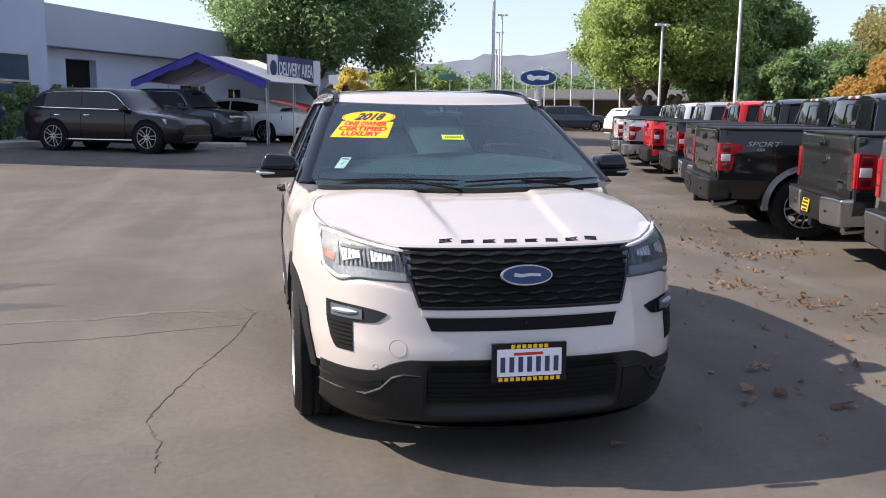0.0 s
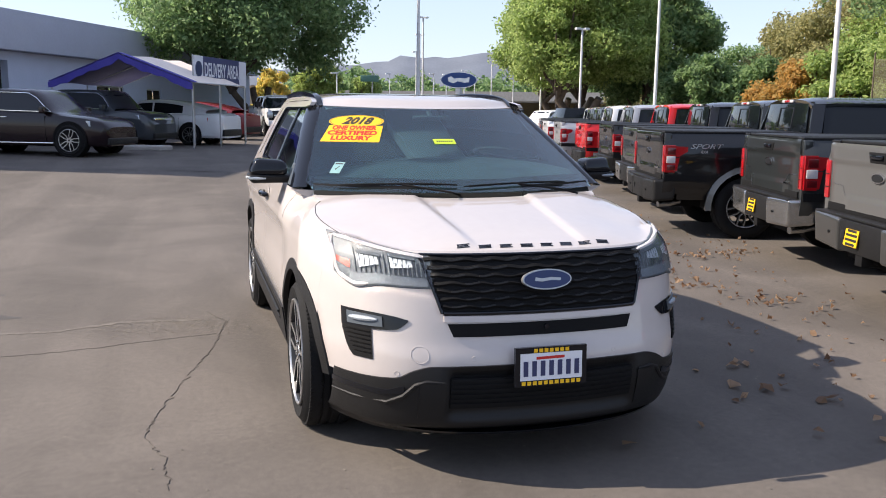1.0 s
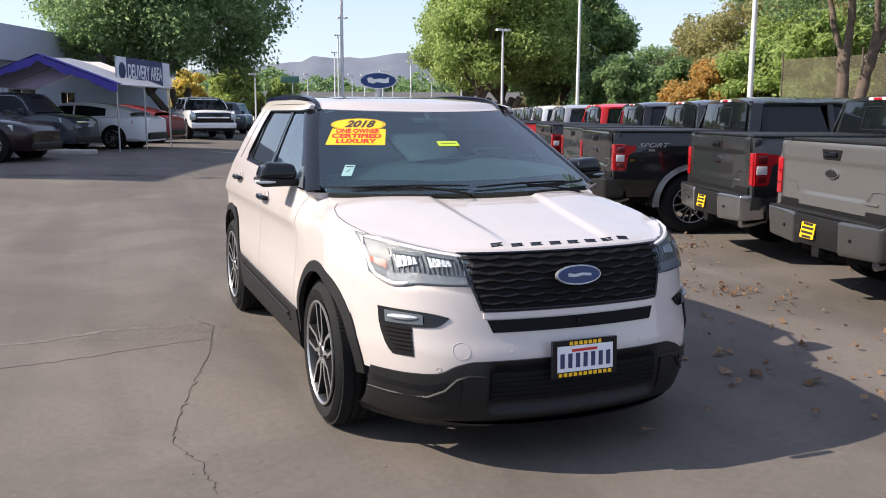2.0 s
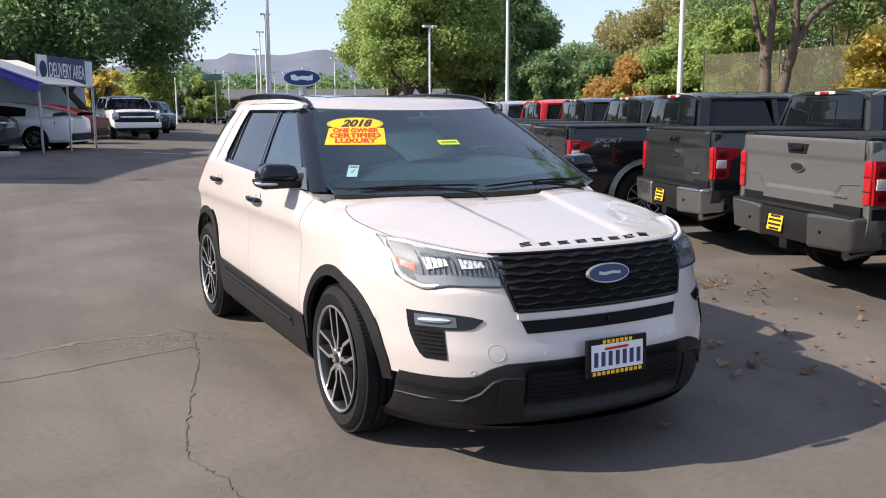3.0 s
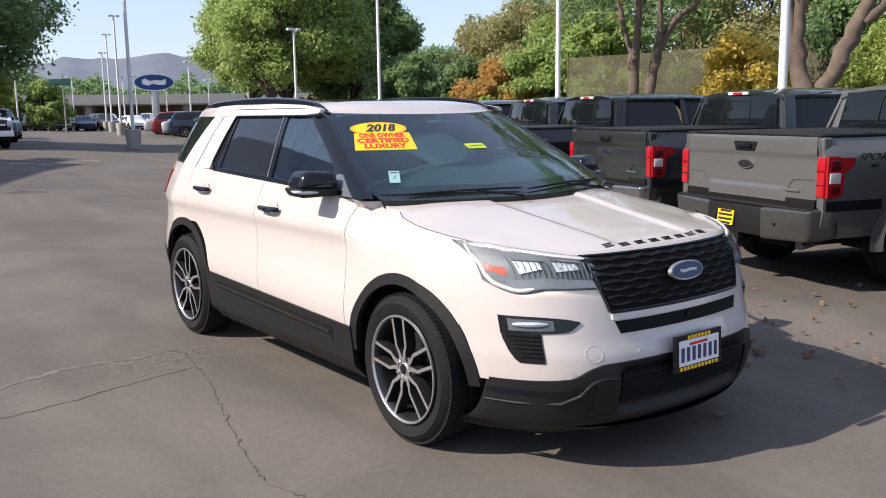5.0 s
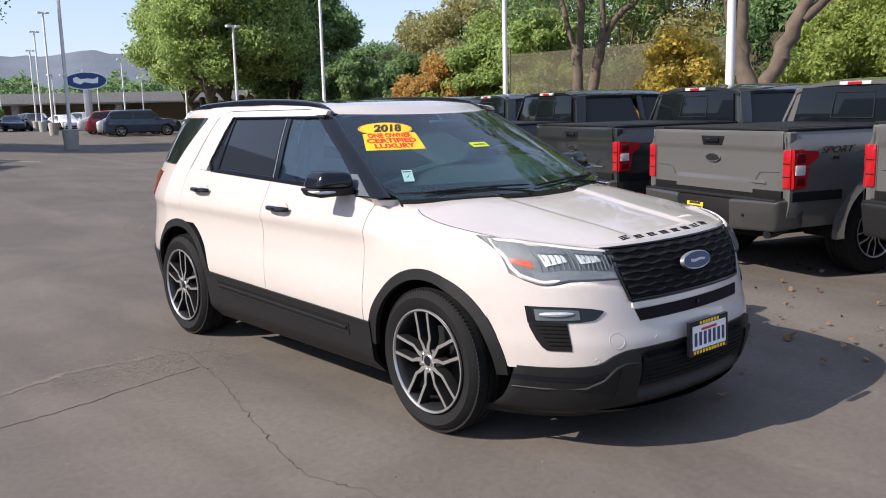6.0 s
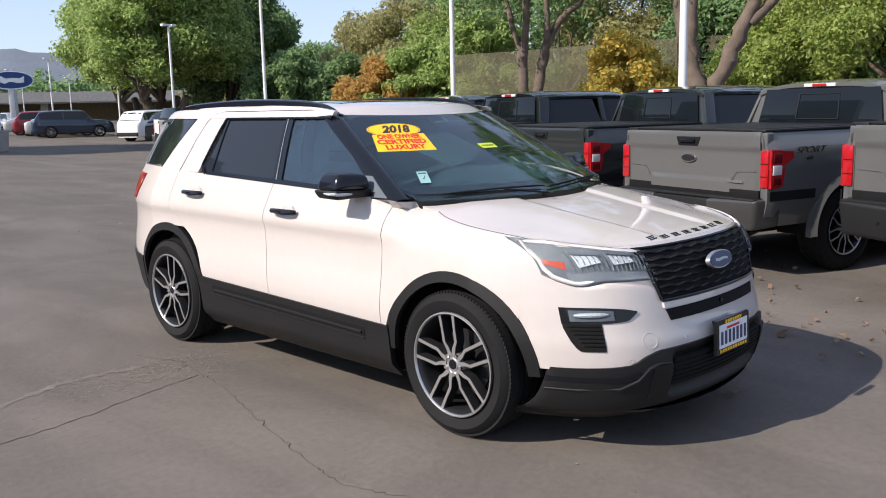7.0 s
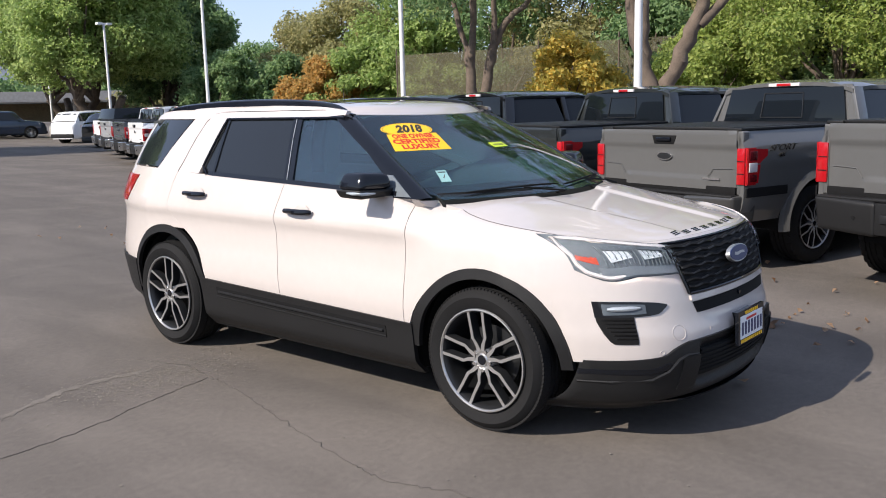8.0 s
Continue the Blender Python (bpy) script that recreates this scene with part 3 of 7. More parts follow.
        for xa, xb, ya, yb in ((-0.031, 0.027, 0.0, 0.006), (-0.031, 0.027, 0.027, 0.033), (-0.030, 0.020 + 0.006 * (k % 2), 0.0135, 0.0195)):
            blk = join(blk, slab([[(x + xx + 0.25 * q, y + q, zz(x + xx, y + q)) for q in lin(ya, yb, 3)] for xx in lin(xa, xb, 4)], (0, 0, -0.006)))
        part("name_bar", blk, M_BLACKGLOSS, root)
    # grille
    gh = line([(0.745, 0.455), (0.99, 0.535)])
    gr = part("grille", slab(nose_rows(lin(0.745, 0.985, 14), lambda z: -gh(z), lambda z: gh(z), 31, 0.004), (0, 0.02, 0)), M_DARK, root, "black mesh grille")
    for k, z in enumerate(lin(0.775, 0.965, 7)):
        h = gh(z) - 0.012
        n = 60
        wav = lambda x: 0.004 * math.sin(2 * math.pi * (x / 0.125 + 0.5 * (k % 2)))
        part("grille_bar", slab([[(x, suv_nose(x, z) - 0.006 - (0.010 if j == 1 else 0), z + wav(x) + d) for j, d in enumerate((-0.011, 0.002, 0.012))] for x in lin(-h, h, n)], (0, 0.008, 0)), M_DARK, gr)
        for i in range(-4, 5):
            x = (i + 0.5 * (k % 2)) * 0.125
            if abs(x) < h - 0.05 and not (abs(x) < 0.13 and abs(z - 0.885) < 0.055):
                part("grille_dash", slab([[(xx, suv_nose(xx, z) - 0.017 + 0.003 * q, z + wav(xx) + 0.002 + 0.006 * q) for q in (0, 1)] for xx in lin(x - 0.040, x + 0.022, 6)], (0, 0.004, 0)), C_, gr)
    edge = [(x, suv_nose(x, 0.748) - 0.010, 0.748) for x in lin(-0.45, 0.45, 15)]
    part("grille_frame", join(pipe(edge, 0.008), *[pipe([(s * gh(z), suv_nose(gh(z), z) - 0.008, z) for z in lin(0.748, 0.985, 8)], 0.007) for s in (-1, 1)], pipe([(x, suv_nose(x, 0.985) - 0.006, 0.987) for x in lin(-0.53, 0.53, 15)], 0.007)), K_, root)
    lg = line([(0.645, 0.41), (0.705, 0.435)])
    lgp = part("lower_grille", slab(nose_rows(lin(0.648, 0.703, 6), lambda z: -lg(z), lambda z: lg(z), 25, 0.004), (0, 0.02, 0)), M_DARK, root)
    part("chrome_trim_bar", slab(nose_rows(lin(0.712, 0.738, 4), lambda z: -0.45, lambda z: 0.45, 25, 0.012), (0, 0.016, 0)), W_, root)
    part("camera_lens", moved(tube((0, 0, 0), (0, 0.012, 0), 0.011, n=12), Matrix.Translation((0.0, suv_nose(0, 0.68) - 0.014, 0.682))), M_BLACKGLOSS, lgp)
    # oval badge, plain
    bz = 0.885
    fr = face_frame((0.0, suv_nose(0, bz) - 0.030, bz), (1, 0, 0), (0, 0.22, 1))
    bd = part("badge", prism(oval(0.228, 0.090), 0.022, fr), M_STEEL, root, "blue oval badge with a chrome rim")
    part("badge_field", prism(oval(0.215, 0.078), 0.004, fr @ Matrix.Translation((0, 0, 0.0215))), M_BADGE, bd)
    part("badge_mark", prism([(-0.07, -0.008), (-0.03, -0.014), (0.02, -0.006), (0.07, -0.010), (0.072, 0.006), (0.02, 0.012), (-0.03, 0.006), (-0.066, 0.014)], 0.002, fr @ Matrix.Translation((0, 0, 0.0255)) @ Matrix.Diagonal((0.85, 0.7, 1, 1))), M_STEEL, bd)
    # number plate with its frame; the characters are plain bars
    fr = face_frame((-0.004, suv_nose(0, 0.53) - 0.030, 0.524), (1, -0.008, 0), (0, 0.04, 1))
    pl = part("number_plate", join(prism([(-0.165, -0.085), (0.165, -0.085), (0.165, 0.085), (-0.165, 0.085)], 0.018, fr), moved(box(-0.1, 0.1, -0.07, 0.07, -0.06, 0.0), fr)), M_BLACKGLOSS, root, "white number plate in a black and yellow frame")
    part("plate_sheet", prism([(-0.143, -0.058), (0.143, -0.058), (0.143, 0.060), (-0.143, 0.060)], 0.002, fr @ Matrix.Translation((0, 0, 0.0175))), M_PLATE, pl)
    for k in range(7):
        x = -0.118 + 0.0393 * k
        part("plate_bar", prism([(x - 0.0105, -0.040), (x + 0.0105, -0.040), (x + 0.0105, 0.026), (x - 0.0105, 0.026)], 0.002, fr @ Matrix.Translation((0, 0, 0.0195))), M_PLATEINK, pl)
    part("plate_red_bar", prism([(-0.07, 0.032), (0.06, 0.034), (0.06, 0.046), (-0.07, 0.044)], 0.001, fr @ Matrix.Translation((0, 0, 0.0195))), M_REDINK, pl)
    for w, y in ((0.085, 0.071), (0.14, -0.071)):
        n = 7 if w < 0.1 else 11
        for k in range(n):
            x = -w + 2 * w * (k + 0.5) / n
            part("frame_bar", prism([(x - 0.0085, y - 0.008), (x + 0.0085, y - 0.008), (x + 0.0085, y + 0.008), (x - 0.0085, y + 0.008)], 0.0015, fr @ Matrix.Translation((0, 0, 0.018))), M_YELLOW, pl)
    for s in (-1, 1):
        # headlight: bezel, reflectors, amber corner, light bar, clear lens
        ht = curve([(0.49, 0.985), (0.60, 1.000), (0.72, 1.022), (0.80, 1.037), (0.86, 1.045)])
        hbm = curve([(0.49, 0.850), (0.70, 0.852), (0.735, 0.842), (0.78, 0.832), (0.82, 0.85), (0.86, 0.89)])
        hx = lambda n, a=0.49, b=0.854: lin(a, b, n)
        hl = part("headlight", slab([[(s * x, suv_nose(x, z) - 0.006, z) for z in lin(hbm(x), ht(x), 9)] for x in hx(28)], (0, 0.02, 0)), M_LAMPDARK, root, "clear projector headlight with an amber corner")
        hz = lambda x, q: hbm(x) + (ht(x) - hbm(x)) * q
        for xa, xb, za, zb in ((0.565, 0.650, 0.50, 0.76), (0.695, 0.765, 0.44, 0.70)):
            rf = part("reflector", slab([[(s * x, suv_nose(x, z) - 0.019 + 0.010 * q, z) for q, z in ((q, hz(x, za + (zb - za) * q + 0.10 * (xb - x) / (xb - xa) * (1 - q))) for q in lin(0, 1, 5))] for x in lin(xa, xb, 8)], (0, 0.006, 0)), M_REFLECTOR, hl, "bright lamp reflector")
            for x in lin(xa + 0.016, xb - 0.020, 3):
                part("reflector_rib", slab([[(s * (x + d), suv_nose(x, hz(x, q)) - 0.0195, hz(x, q)) for d in (-0.0018, 0.0018)] for q in lin(za + 0.06, za + (zb - za) * 0.55, 3)], (0, 0.01, 0)), M_LAMPGREY, rf)
            part("lamp_shelf", slab([[(s * x, suv_nose(x, hz(x, zb)) - 0.016 + 0.02 * q, hz(x, zb) + 0.004 + 0.01 * q) for q in (0, 1)] for x in lin(xa - 0.010, xb + 0.006, 8)], (0, 0, 0.003)), M_LAMPDARK, hl)
        part("lamp_divider", slab([[(s * (x - 0.035 * q), suv_nose(x, hz(x, q)) - 0.014, hz(x, q)) for x in (0.660, 0.672)] for q in lin(0.25, 0.88, 5)], (0, 0.012, 0)), M_RIMDARK, hl)
        part("lamp_floor", slab([[(s * x, suv_nose(x, hz(x, q)) - 0.018 + 0.012 * q / 0.3, hz(x, q)) for q in lin(0.06, 0.30, 3)] for x in lin(0.51, 0.80, 14)], (0, 0.01, 0)), M_LAMPGREY, hl)
        part("amber_corner", slab([[(s * (x - 0.012 * q), suv_nose(x, hz(x, 0.36 + 0.46 * q)) - 0.013, hz(x, 0.36 + 0.46 * q)) for q in lin(0, 1, 5)] for x in lin(0.798, 0.842, 5)], (0, 0.006, 0)), M_AMBER, hl)
        strip = [(s * x, suv_nose(x, ht(x) - 0.012) - 0.010, ht(x) - 0.012) for x in hx(22, 0.515, 0.843)]
        strip += [(s * (0.849 - 0.006 * q), suv_nose(0.849, z) - 0.010, z) for q, z in ((0, 0.99), (0.3, 0.95), (0.8, 0.91))] + [(s * x, suv_nose(x, hbm(x) + 0.014) - 0.010, hbm(x) + 0.016) for x in hx(10, 0.835, 0.735)]
        for k in range(16):
            x = 0.515 + 0.0175 * k
            part("lamp_flute", slab([[(s * (x + d), suv_nose(x, hz(x, q)) - 0.0155, hz(x, q)) for d in (-0.0016, 0.0016)] for q in (0.34, 0.45, 0.60, 0.80)], (0, 0.006, 0)), M_LAMPGREY, hl)
        part("light_bar", pipe(strip, [0.005] + [0.0105] * (len(strip) - 3) + [0.008, 0.004], 6), M_WHITELENS, hl, "pale light guide along the rim")
        part("lens", sheet([[(s * x, suv_nose(x, z) - 0.026 + 0.004 * (abs(2 * (z - hbm(x)) / (ht(x) - hbm(x)) - 1) ** 10), z) for z in lin(hbm(x) + 0.001, ht(x) - 0.001, 9)] for x in hx(28)], (0, 0.014, 0)), M_LENS, hl).visible_shadow = False
        # fog lamp and side vent
        ft = curve([(0.595, 0.715), (0.65, 0.728), (0.75, 0.737), (0.835, 0.738)])
        fb = curve([(0.595, 0.708), (0.645, 0.672), (0.73, 0.664), (0.835, 0.66)])
        fog = part("fog_lamp", slab([[(s * x, suv_nose(x, z) - 0.006, z) for z in lin(fb(x), ft(x), 5)] for x in lin(0.595, 0.838, 16)], (0, 0.02, 0)), K_, root, "fog lamp in a gloss black surround")
        part("lamp_lens", slab([[(s * x, suv_nose(x, z) - 0.014, z) for z in lin(fb(x) + 0.014, ft(x) - 0.012, 5)] for x in lin(0.695, 0.820, 12)], (0, 0.01, 0)), M_LAMPDARK, fog)
        part("light_strip", pipe([(s * x, suv_nose(x, 0.705) - 0.016, 0.703 + 0.006 * (0.8 - x) / 0.1) for x in lin(0.715, 0.812, 8)], [0.004, 0.008, 0.011, 0.012, 0.012, 0.012, 0.011, 0.006], 8), M_REFLECTOR, fog)
        vb = curve([(0.735, 0.535), (0.80, 0.535), (0.83, 0.60), (0.838, 0.66)])
        vent = part("side_vent", slab([[(s * x, suv_nose(x, z) - 0.006, z) for z in lin(vb(x), 0.664, 6)] for x in lin(0.735, 0.836, 10)], (0, 0.02, 0)), M_DARK, fog)
        for z in lin(0.56, 0.648, 6):
            part("vent_slat", slab([[(s * x, suv_nose(x, z) - 0.010 - 0.005 * q, z + 0.006 * q) for q in (0, 1)] for x in lin(0.745, 0.80 + 0.4 * (z - 0.56) * 0.9, 7)], (0, 0.008, 0)), C_, vent)
        for x0, z0 in ((0.645, 0.487), (0.33, 0.557)):
            part("parking_sensor", surface_ring(s * x0, z0, 0.0095, 0.0013), W_, root)
    part("tow_cover", surface_ring(-0.553, 0.572, 0.036, 0.0013), W_, root, "round tow hook cover")
    # sides
    for s in (-1, 1):
        inw = (-s * 0.03, 0, 0)
        arch_f = lambda y: 0.37 + math.sqrt(max(0.485 ** 2 - (y + 0.012) ** 2, 0))
        fend_t = curve([(-0.42, 1.03), (-0.33, 1.042), (0.0, 1.082), (0.2, 1.118), (0.30, 1.14), (0.40, 1.168), (0.485, 1.185)])
        ys = lin(-0.40, 0.488, 30)
        # doors
        clad = lambda y: 0.505 + 0.022 * (y - 0.5)
        belt = lambda y: 1.198 + 0.030 * (y - 0.7)
        fd_end = curve([(0.5, 1.575), (0.9, 1.60), (1.0, 1.598), (1.23, 1.555)])
        rd_end = curve([(0.54, 2.37), (0.70, 2.42), (0.82, 2.53), (0.90, 2.66), (0.98, 2.76), (1.05, 2.78), (1.27, 2.74)])
        fd_start = curve([(0.5, 0.522), (0.9, 0.505), (1.2, 0.488)])
        vs = lin(0, 1, 26)
        fr_rows = []
        for y0 in ys:
            fr_rows.append([])
            for z in lin(max(arch_f(y0), 0.50), fend_t(y0), 16):
                y = y0 + max(0, (y0 - 0.2) / 0.288) * (fd_start(z) - 0.002 - 0.488)
                fr_rows[-1].append((s * suv_x(y, z), y, z))
        part("front_fender", sheet(fr_rows, inw), W_, root)
        fd = part("front_door", sheet([[(s * suv_x(y, clad(y) + (belt(y) - clad(y)) * v), y, clad(y) + (belt(y) - clad(y)) * v) for y in lin(fd_start(0.5 + 0.7 * v) + 0.002, fd_end(0.5 + 0.73 * v) - 0.002, 34)] for v in vs], inw), W_, root)
        rd = part("rear_door", sheet([[(s * suv_x(y, clad(y) + (belt(y) - clad(y)) * v), y, clad(y) + (belt(y) - clad(y)) * v) for y in lin(fd_end(0.5 + 0.73 * v) + 0.002, rd_end(0.54 + 0.73 * v) - 0.002, 34)] for v in vs], inw), W_, root)
        q_end = lambda z: tail_y(z) - 0.13
        arch_r = lambda z: 2.845 + math.sqrt(max(0.495 ** 2 - (z - 0.385) ** 2, 0))
        part("rear_fender", join(sheet(side_rows(s, lin(0.58, 0.872, 12), arch_r, q_end, 22), inw), sheet(side_rows(s, lin(0.872, 1.275, 18), lambda z: rd_end(z), q_end, 40), inw)), W_, root)
        # upper frames
        win_rear = line([(1.22, 2.50), (1.30, 2.47), (1.63, 2.36)])
        q_front = line([(1.275, 3.02), (1.62, 2.74)])
        q_back = line([(1.275, 3.56), (1.62, 3.42)])
        part("rear_pillar", sheet(side_rows(s, lin(1.2555, 1.622, 16), win_rear, q_front, 14), inw), W_, root)
        part("tail_pillar", sheet(side_rows(s, lin(1.262, 1.622, 16), q_back, lambda z: tail_y(z) - 0.13, 14), inw), W_, root)
        part("roof_side", sheet(side_cols(s, lin(1.195, 3.62, 60), lambda y: 1.618 + 0.012 * step(1.45, 1.2, y), lambda y: max(roof_z(0.675, y) + 0.006, 1.634), 8, 0.003), inw), W_, root)
        part("door_seam", pipe([(s * (suv_x(y, z) + 0.0005), y, z) for y, z in ((2.42, 1.662), (2.52, 1.648), (2.585, 1.60), (2.645, 1.48), (2.70, 1.34), (2.738, 1.257))], 0.0028, 6), M_DARK, root)
        part("door_seam", pipe([(s * (suv_x(y, 1.66) + 0.0), y, 1.662 - 0.05 * step(1.4, 1.16, y)) for y in lin(1.16, 2.42, 20)], 0.003, 6), M_DARK, root)
        # side glass and its black surrounds
        f_front = line([(1.19, 0.62), (1.29, 0.72), (1.45, 0.96), (1.55, 1.10), (1.605, 1.22)])
        part("front_side_window", slab(side_rows(s, lin(1.215, 1.605, 14), f_front, lambda z: 1.505 + 0.09 * (z - 1.22) / 0.4, 16, -0.012), (-s * 0.005, 0, 0)), M_GLASS, fd, "tinted front door glass").visible_shadow = False
        part("rear_side_window", slab(side_rows(s, lin(1.235, 1.610, 14), lambda z: 1.555 + 0.09 * (z - 1.22) / 0.4, lambda z: win_rear(z) - 0.03 - 0.09 * step(1.30, 1.22, z), 16, -0.012), (-s * 0.005, 0, 0)), M_DARKGLASS, rd, "dark privacy glass")
        part("window_divider", slab(side_rows(s, lin(1.24, 1.612, 8), lambda z: 2.315 + 0.02 * (z - 1.24), lambda z: 2.335 + 0.02 * (z - 1.24), 3, -0.004), (-s * 0.01, 0, 0)), K_, rd)
        part("middle_pillar", slab(side_rows(s, lin(1.21, 1.622, 10), lambda z: 1.490 + 0.09 * (z - 1.22) / 0.4, lambda z: 1.575 + 0.09 * (z - 1.22) / 0.4, 5, -0.004), (-s * 0.03, 0, 0)), K_, root)
        part("pillar_trim", slab(side_rows(s, lin(1.215, 1.618, 8), lambda z: 1.538 + 0.09 * (z - 1.22) / 0.4, lambda z: 1.542 + 0.09 * (z - 1.22) / 0.4, 2, 0.001), (-s * 0.01, 0, 0)), M_STEEL, root)
        part("quarter_window", slab(side_rows(s, lin(1.285, 1.615, 12), lambda z: q_front(z) + 0.02, q_back, 16, -0.004), (-s * 0.01, 0, 0)), M_DARKGLASS, root, "dark rear quarter glass")
        part("belt_moulding", slab([[(s * (suv_x(y, z) + 0.004), y, z) for z in (belt(y) - 0.002, belt(y) + 0.022)] for y in lin(0.60, 2.372, 34)], (-s * 0.02, 0, 0)), K_, root)
        part("window_frame", join(pipe([(s * (suv_x(y, 1.615) - 0.002), y, 1.615) for y in lin(1.20, 2.36, 24)], 0.008, 6), pipe([(s * (suv_x(win_rear(z) - 0.012, z) - 0.001), win_rear(z) - 0.008 - 0.10 * step(1.31, 1.235, z), z) for z in lin(1.246, 1.612, 14)], 0.009, 6)), K_, root)
        # black front pillar and mirror sail
        rows = []
        for z in lin(1.182, 1.616, 22):
            x = suv_x(0.9, max(z, 1.171))
            ya = screen_y(x - 0.062, z)
            yb = max(f_front(z), ya + 0.06)
            rows.append([(s * (x - 0.062), ya - 0.004, z + 0.004), (s * (x - 0.040), ya + 0.006, z + 0.006), (s * (x - 0.012), ya + 0.032, z), (s * x, ya + 0.075, z), (s * x, max(yb, ya + 0.09), z)])
        part("front_pillar", sheet(rows, (-s * 0.02, 0.01, 0)), K_, root, "gloss black windscreen pillar")
        part("mirror_sail", slab(side_rows(s, lin(1.19, 1.30, 6), lambda z: 0.49 + (z - 1.19) * 1.6, lambda z: 0.72, 5, 0.002), (-s * 0.02, 0, 0)), M_LAMPGREY, root)
        mm = Matrix.Translation((s * 0.848, 0.68, 1.262)) @ Matrix.Diagonal((s, 1, 1, 1))
        mir = part("door_mirror", moved(hexa([(0.07, -0.065, -0.030), (0.295, -0.020, -0.030), (0.290, 0.185, -0.030), (0.07, 0.120, -0.030), (0.085, -0.045, 0.056), (0.255, -0.005, 0.066), (0.250, 0.160, 0.066), (0.09, 0.110, 0.056)], 0.040, 6), mm), K_, root, "gloss black door mirror")
        part("mirror_base", moved(hexa([(0.0, -0.050, -0.070), (0.275, -0.010, -0.078), (0.275, 0.160, -0.074), (0.0, 0.08, -0.072), (0.0, -0.060, -0.030), (0.297, -0.025, -0.026), (0.297, 0.185, -0.026), (0.0, 0.095, -0.030)], 0.018, 3), mm), C_, mir)
        part("turn_signal", moved(pipe([(0.20, -0.041, -0.047), (0.24, -0.031, -0.047), (0.285, -0.014, -0.045), (0.298, 0.03, -0.043), (0.296, 0.08, -0.042)], [0.004, 0.008, 0.0105, 0.009, 0.004], 8), mm), M_REFLECTOR, mir)
        # handles with their cups
        for y0, z0, door in ((1.36, 1.068, fd), (2.45, 1.122, rd)):
            x0 = suv_x(y0, z0)
            part("handle_cup", moved(lathe([(0.0, 0.002), (0.045, 0.001), (0.052, -0.002)], 20), Matrix.Translation((s * (x0 + 0.002), y0 - 0.02, z0 + 0.004)) @ Matrix.Diagonal((s, 1.15, 0.8, 1))), W_, door)
            part("door_handle", pipe([(s * (suv_x(y, z0) + d), y, z0 + 0.006 * (y - y0)) for y, d in ((y0 - 0.115, 0.012), (y0 - 0.10, 0.030), (y0 - 0.04, 0.042), (y0 + 0.04, 0.042), (y0 + 0.10, 0.032), (y0 + 0.115, 0.012))], [0.012, 0.017, 0.018, 0.018, 0.017, 0.012], 8), K_, door, "gloss black pull handle")
        # cladding
        sill = part("sill_cladding", sheet([[(s * (suv_x(y, z) + 0.014 - 0.05 * step(0.30, 0.20, z)), y, z) for z in lin(0.205, clad(y) + 0.004, 12)] for y in lin(0.46, 2.42, 30)], inw), C_, root, "dark plastic sill cladding")
        part("sill_recess", slab([[(s * (suv_x(y, z) + 0.0165), y, z) for z in lin(clad(y) - 0.098, clad(y) - 0.040, 3)] for y in lin(0.66, 2.24, 24)], (-s * 0.008, 0, 0)), M_DARK, sill)
        part("sill_moulding", pipe([(s * (suv_x(y, clad(y) - 0.070) + 0.019), y, clad(y) - 0.070) for y in lin(0.68, 2.22, 24)], 0.0085, 6), C_, sill)
        part("sill_edge", pipe([(s * (suv_x(y, clad(y) - 0.102) + 0.016), y, clad(y) - 0.102) for y in lin(0.66, 2.24, 24)], 0.006, 6), C_, sill)
        part("front_arch_flare", slab(arch_ring(s, -0.012, 0.37, 0.435, 0.490, 2, 177, 0.008), (-s * 0.028, 0, 0)), C_, root, "dark plastic wheel arch flare")
        part("rear_arch_flare", slab(arch_ring(s, 2.845, 0.385, 0.445, 0.500, -2, 178, 0.010), (-s * 0.028, 0, 0)), C_, root, "dark plastic wheel arch flare")
        for yc in (-0.012, 2.845):
            part("arch_liner", sheet([[(s * x, yc + 0.45 * math.cos(a), 0.375 + 0.45 * math.sin(a)) for x in (0.60, 0.90)] for a in lin(0.10, math.pi - 0.10, 24)]), M_DARK, root)
        part("rear_corner_cladding", sheet(side_rows(s, lin(0.30, 0.59, 8), arch_r, lambda z: tail_y(z) - 0.2, 14, 0.012), inw), C_, root)
        # tail lamp wraps the corner
        part("tail_lamp", slab(side_rows(s, lin(1.02, 1.215, 8), lambda z: 3.50 - 0.85 * (z - 1.02), lambda z: tail_y(z) - 0.2, 12, 0.010), (-s * 0.03, 0, 0)), M_RED, root, "red tail lamp")
        # roof rail on the black ditch moulding that runs down into the pillar
        rise = curve([(1.24, 0.002), (1.42, 0.024), (1.7, 0.036), (2.3, 0.040), (2.85, 0.036), (3.1, 0.025), (3.30, 0.004)])
        rx = lambda y: min(0.645, suv_x(max(y, 1.3), 1.665) - 0.024)
        part("roof_rail", sheet([[(s * (rx(y) + d), y, roof_skin(rx(y) + d, y) - 0.004 + rise(y) * h + (0.006 if h else 0)) for d, h in ((-0.018, 0), (-0.017, 0.8), (-0.010, 1.0), (0.008, 1.0), (0.016, 0.82), (0.018, 0))] for y in lin(1.24, 3.30, 40)], (0, 0, -0.004)), K_, root, "black roof rail")
        part("roof_ditch", slab([[(s * (rx(y) + d), y, roof_skin(rx(y) + d, y) + 0.003) for d in (-0.012, 0.013)] for y in lin(1.195, 3.50, 44)], (0, 0, -0.015)), K_, root)
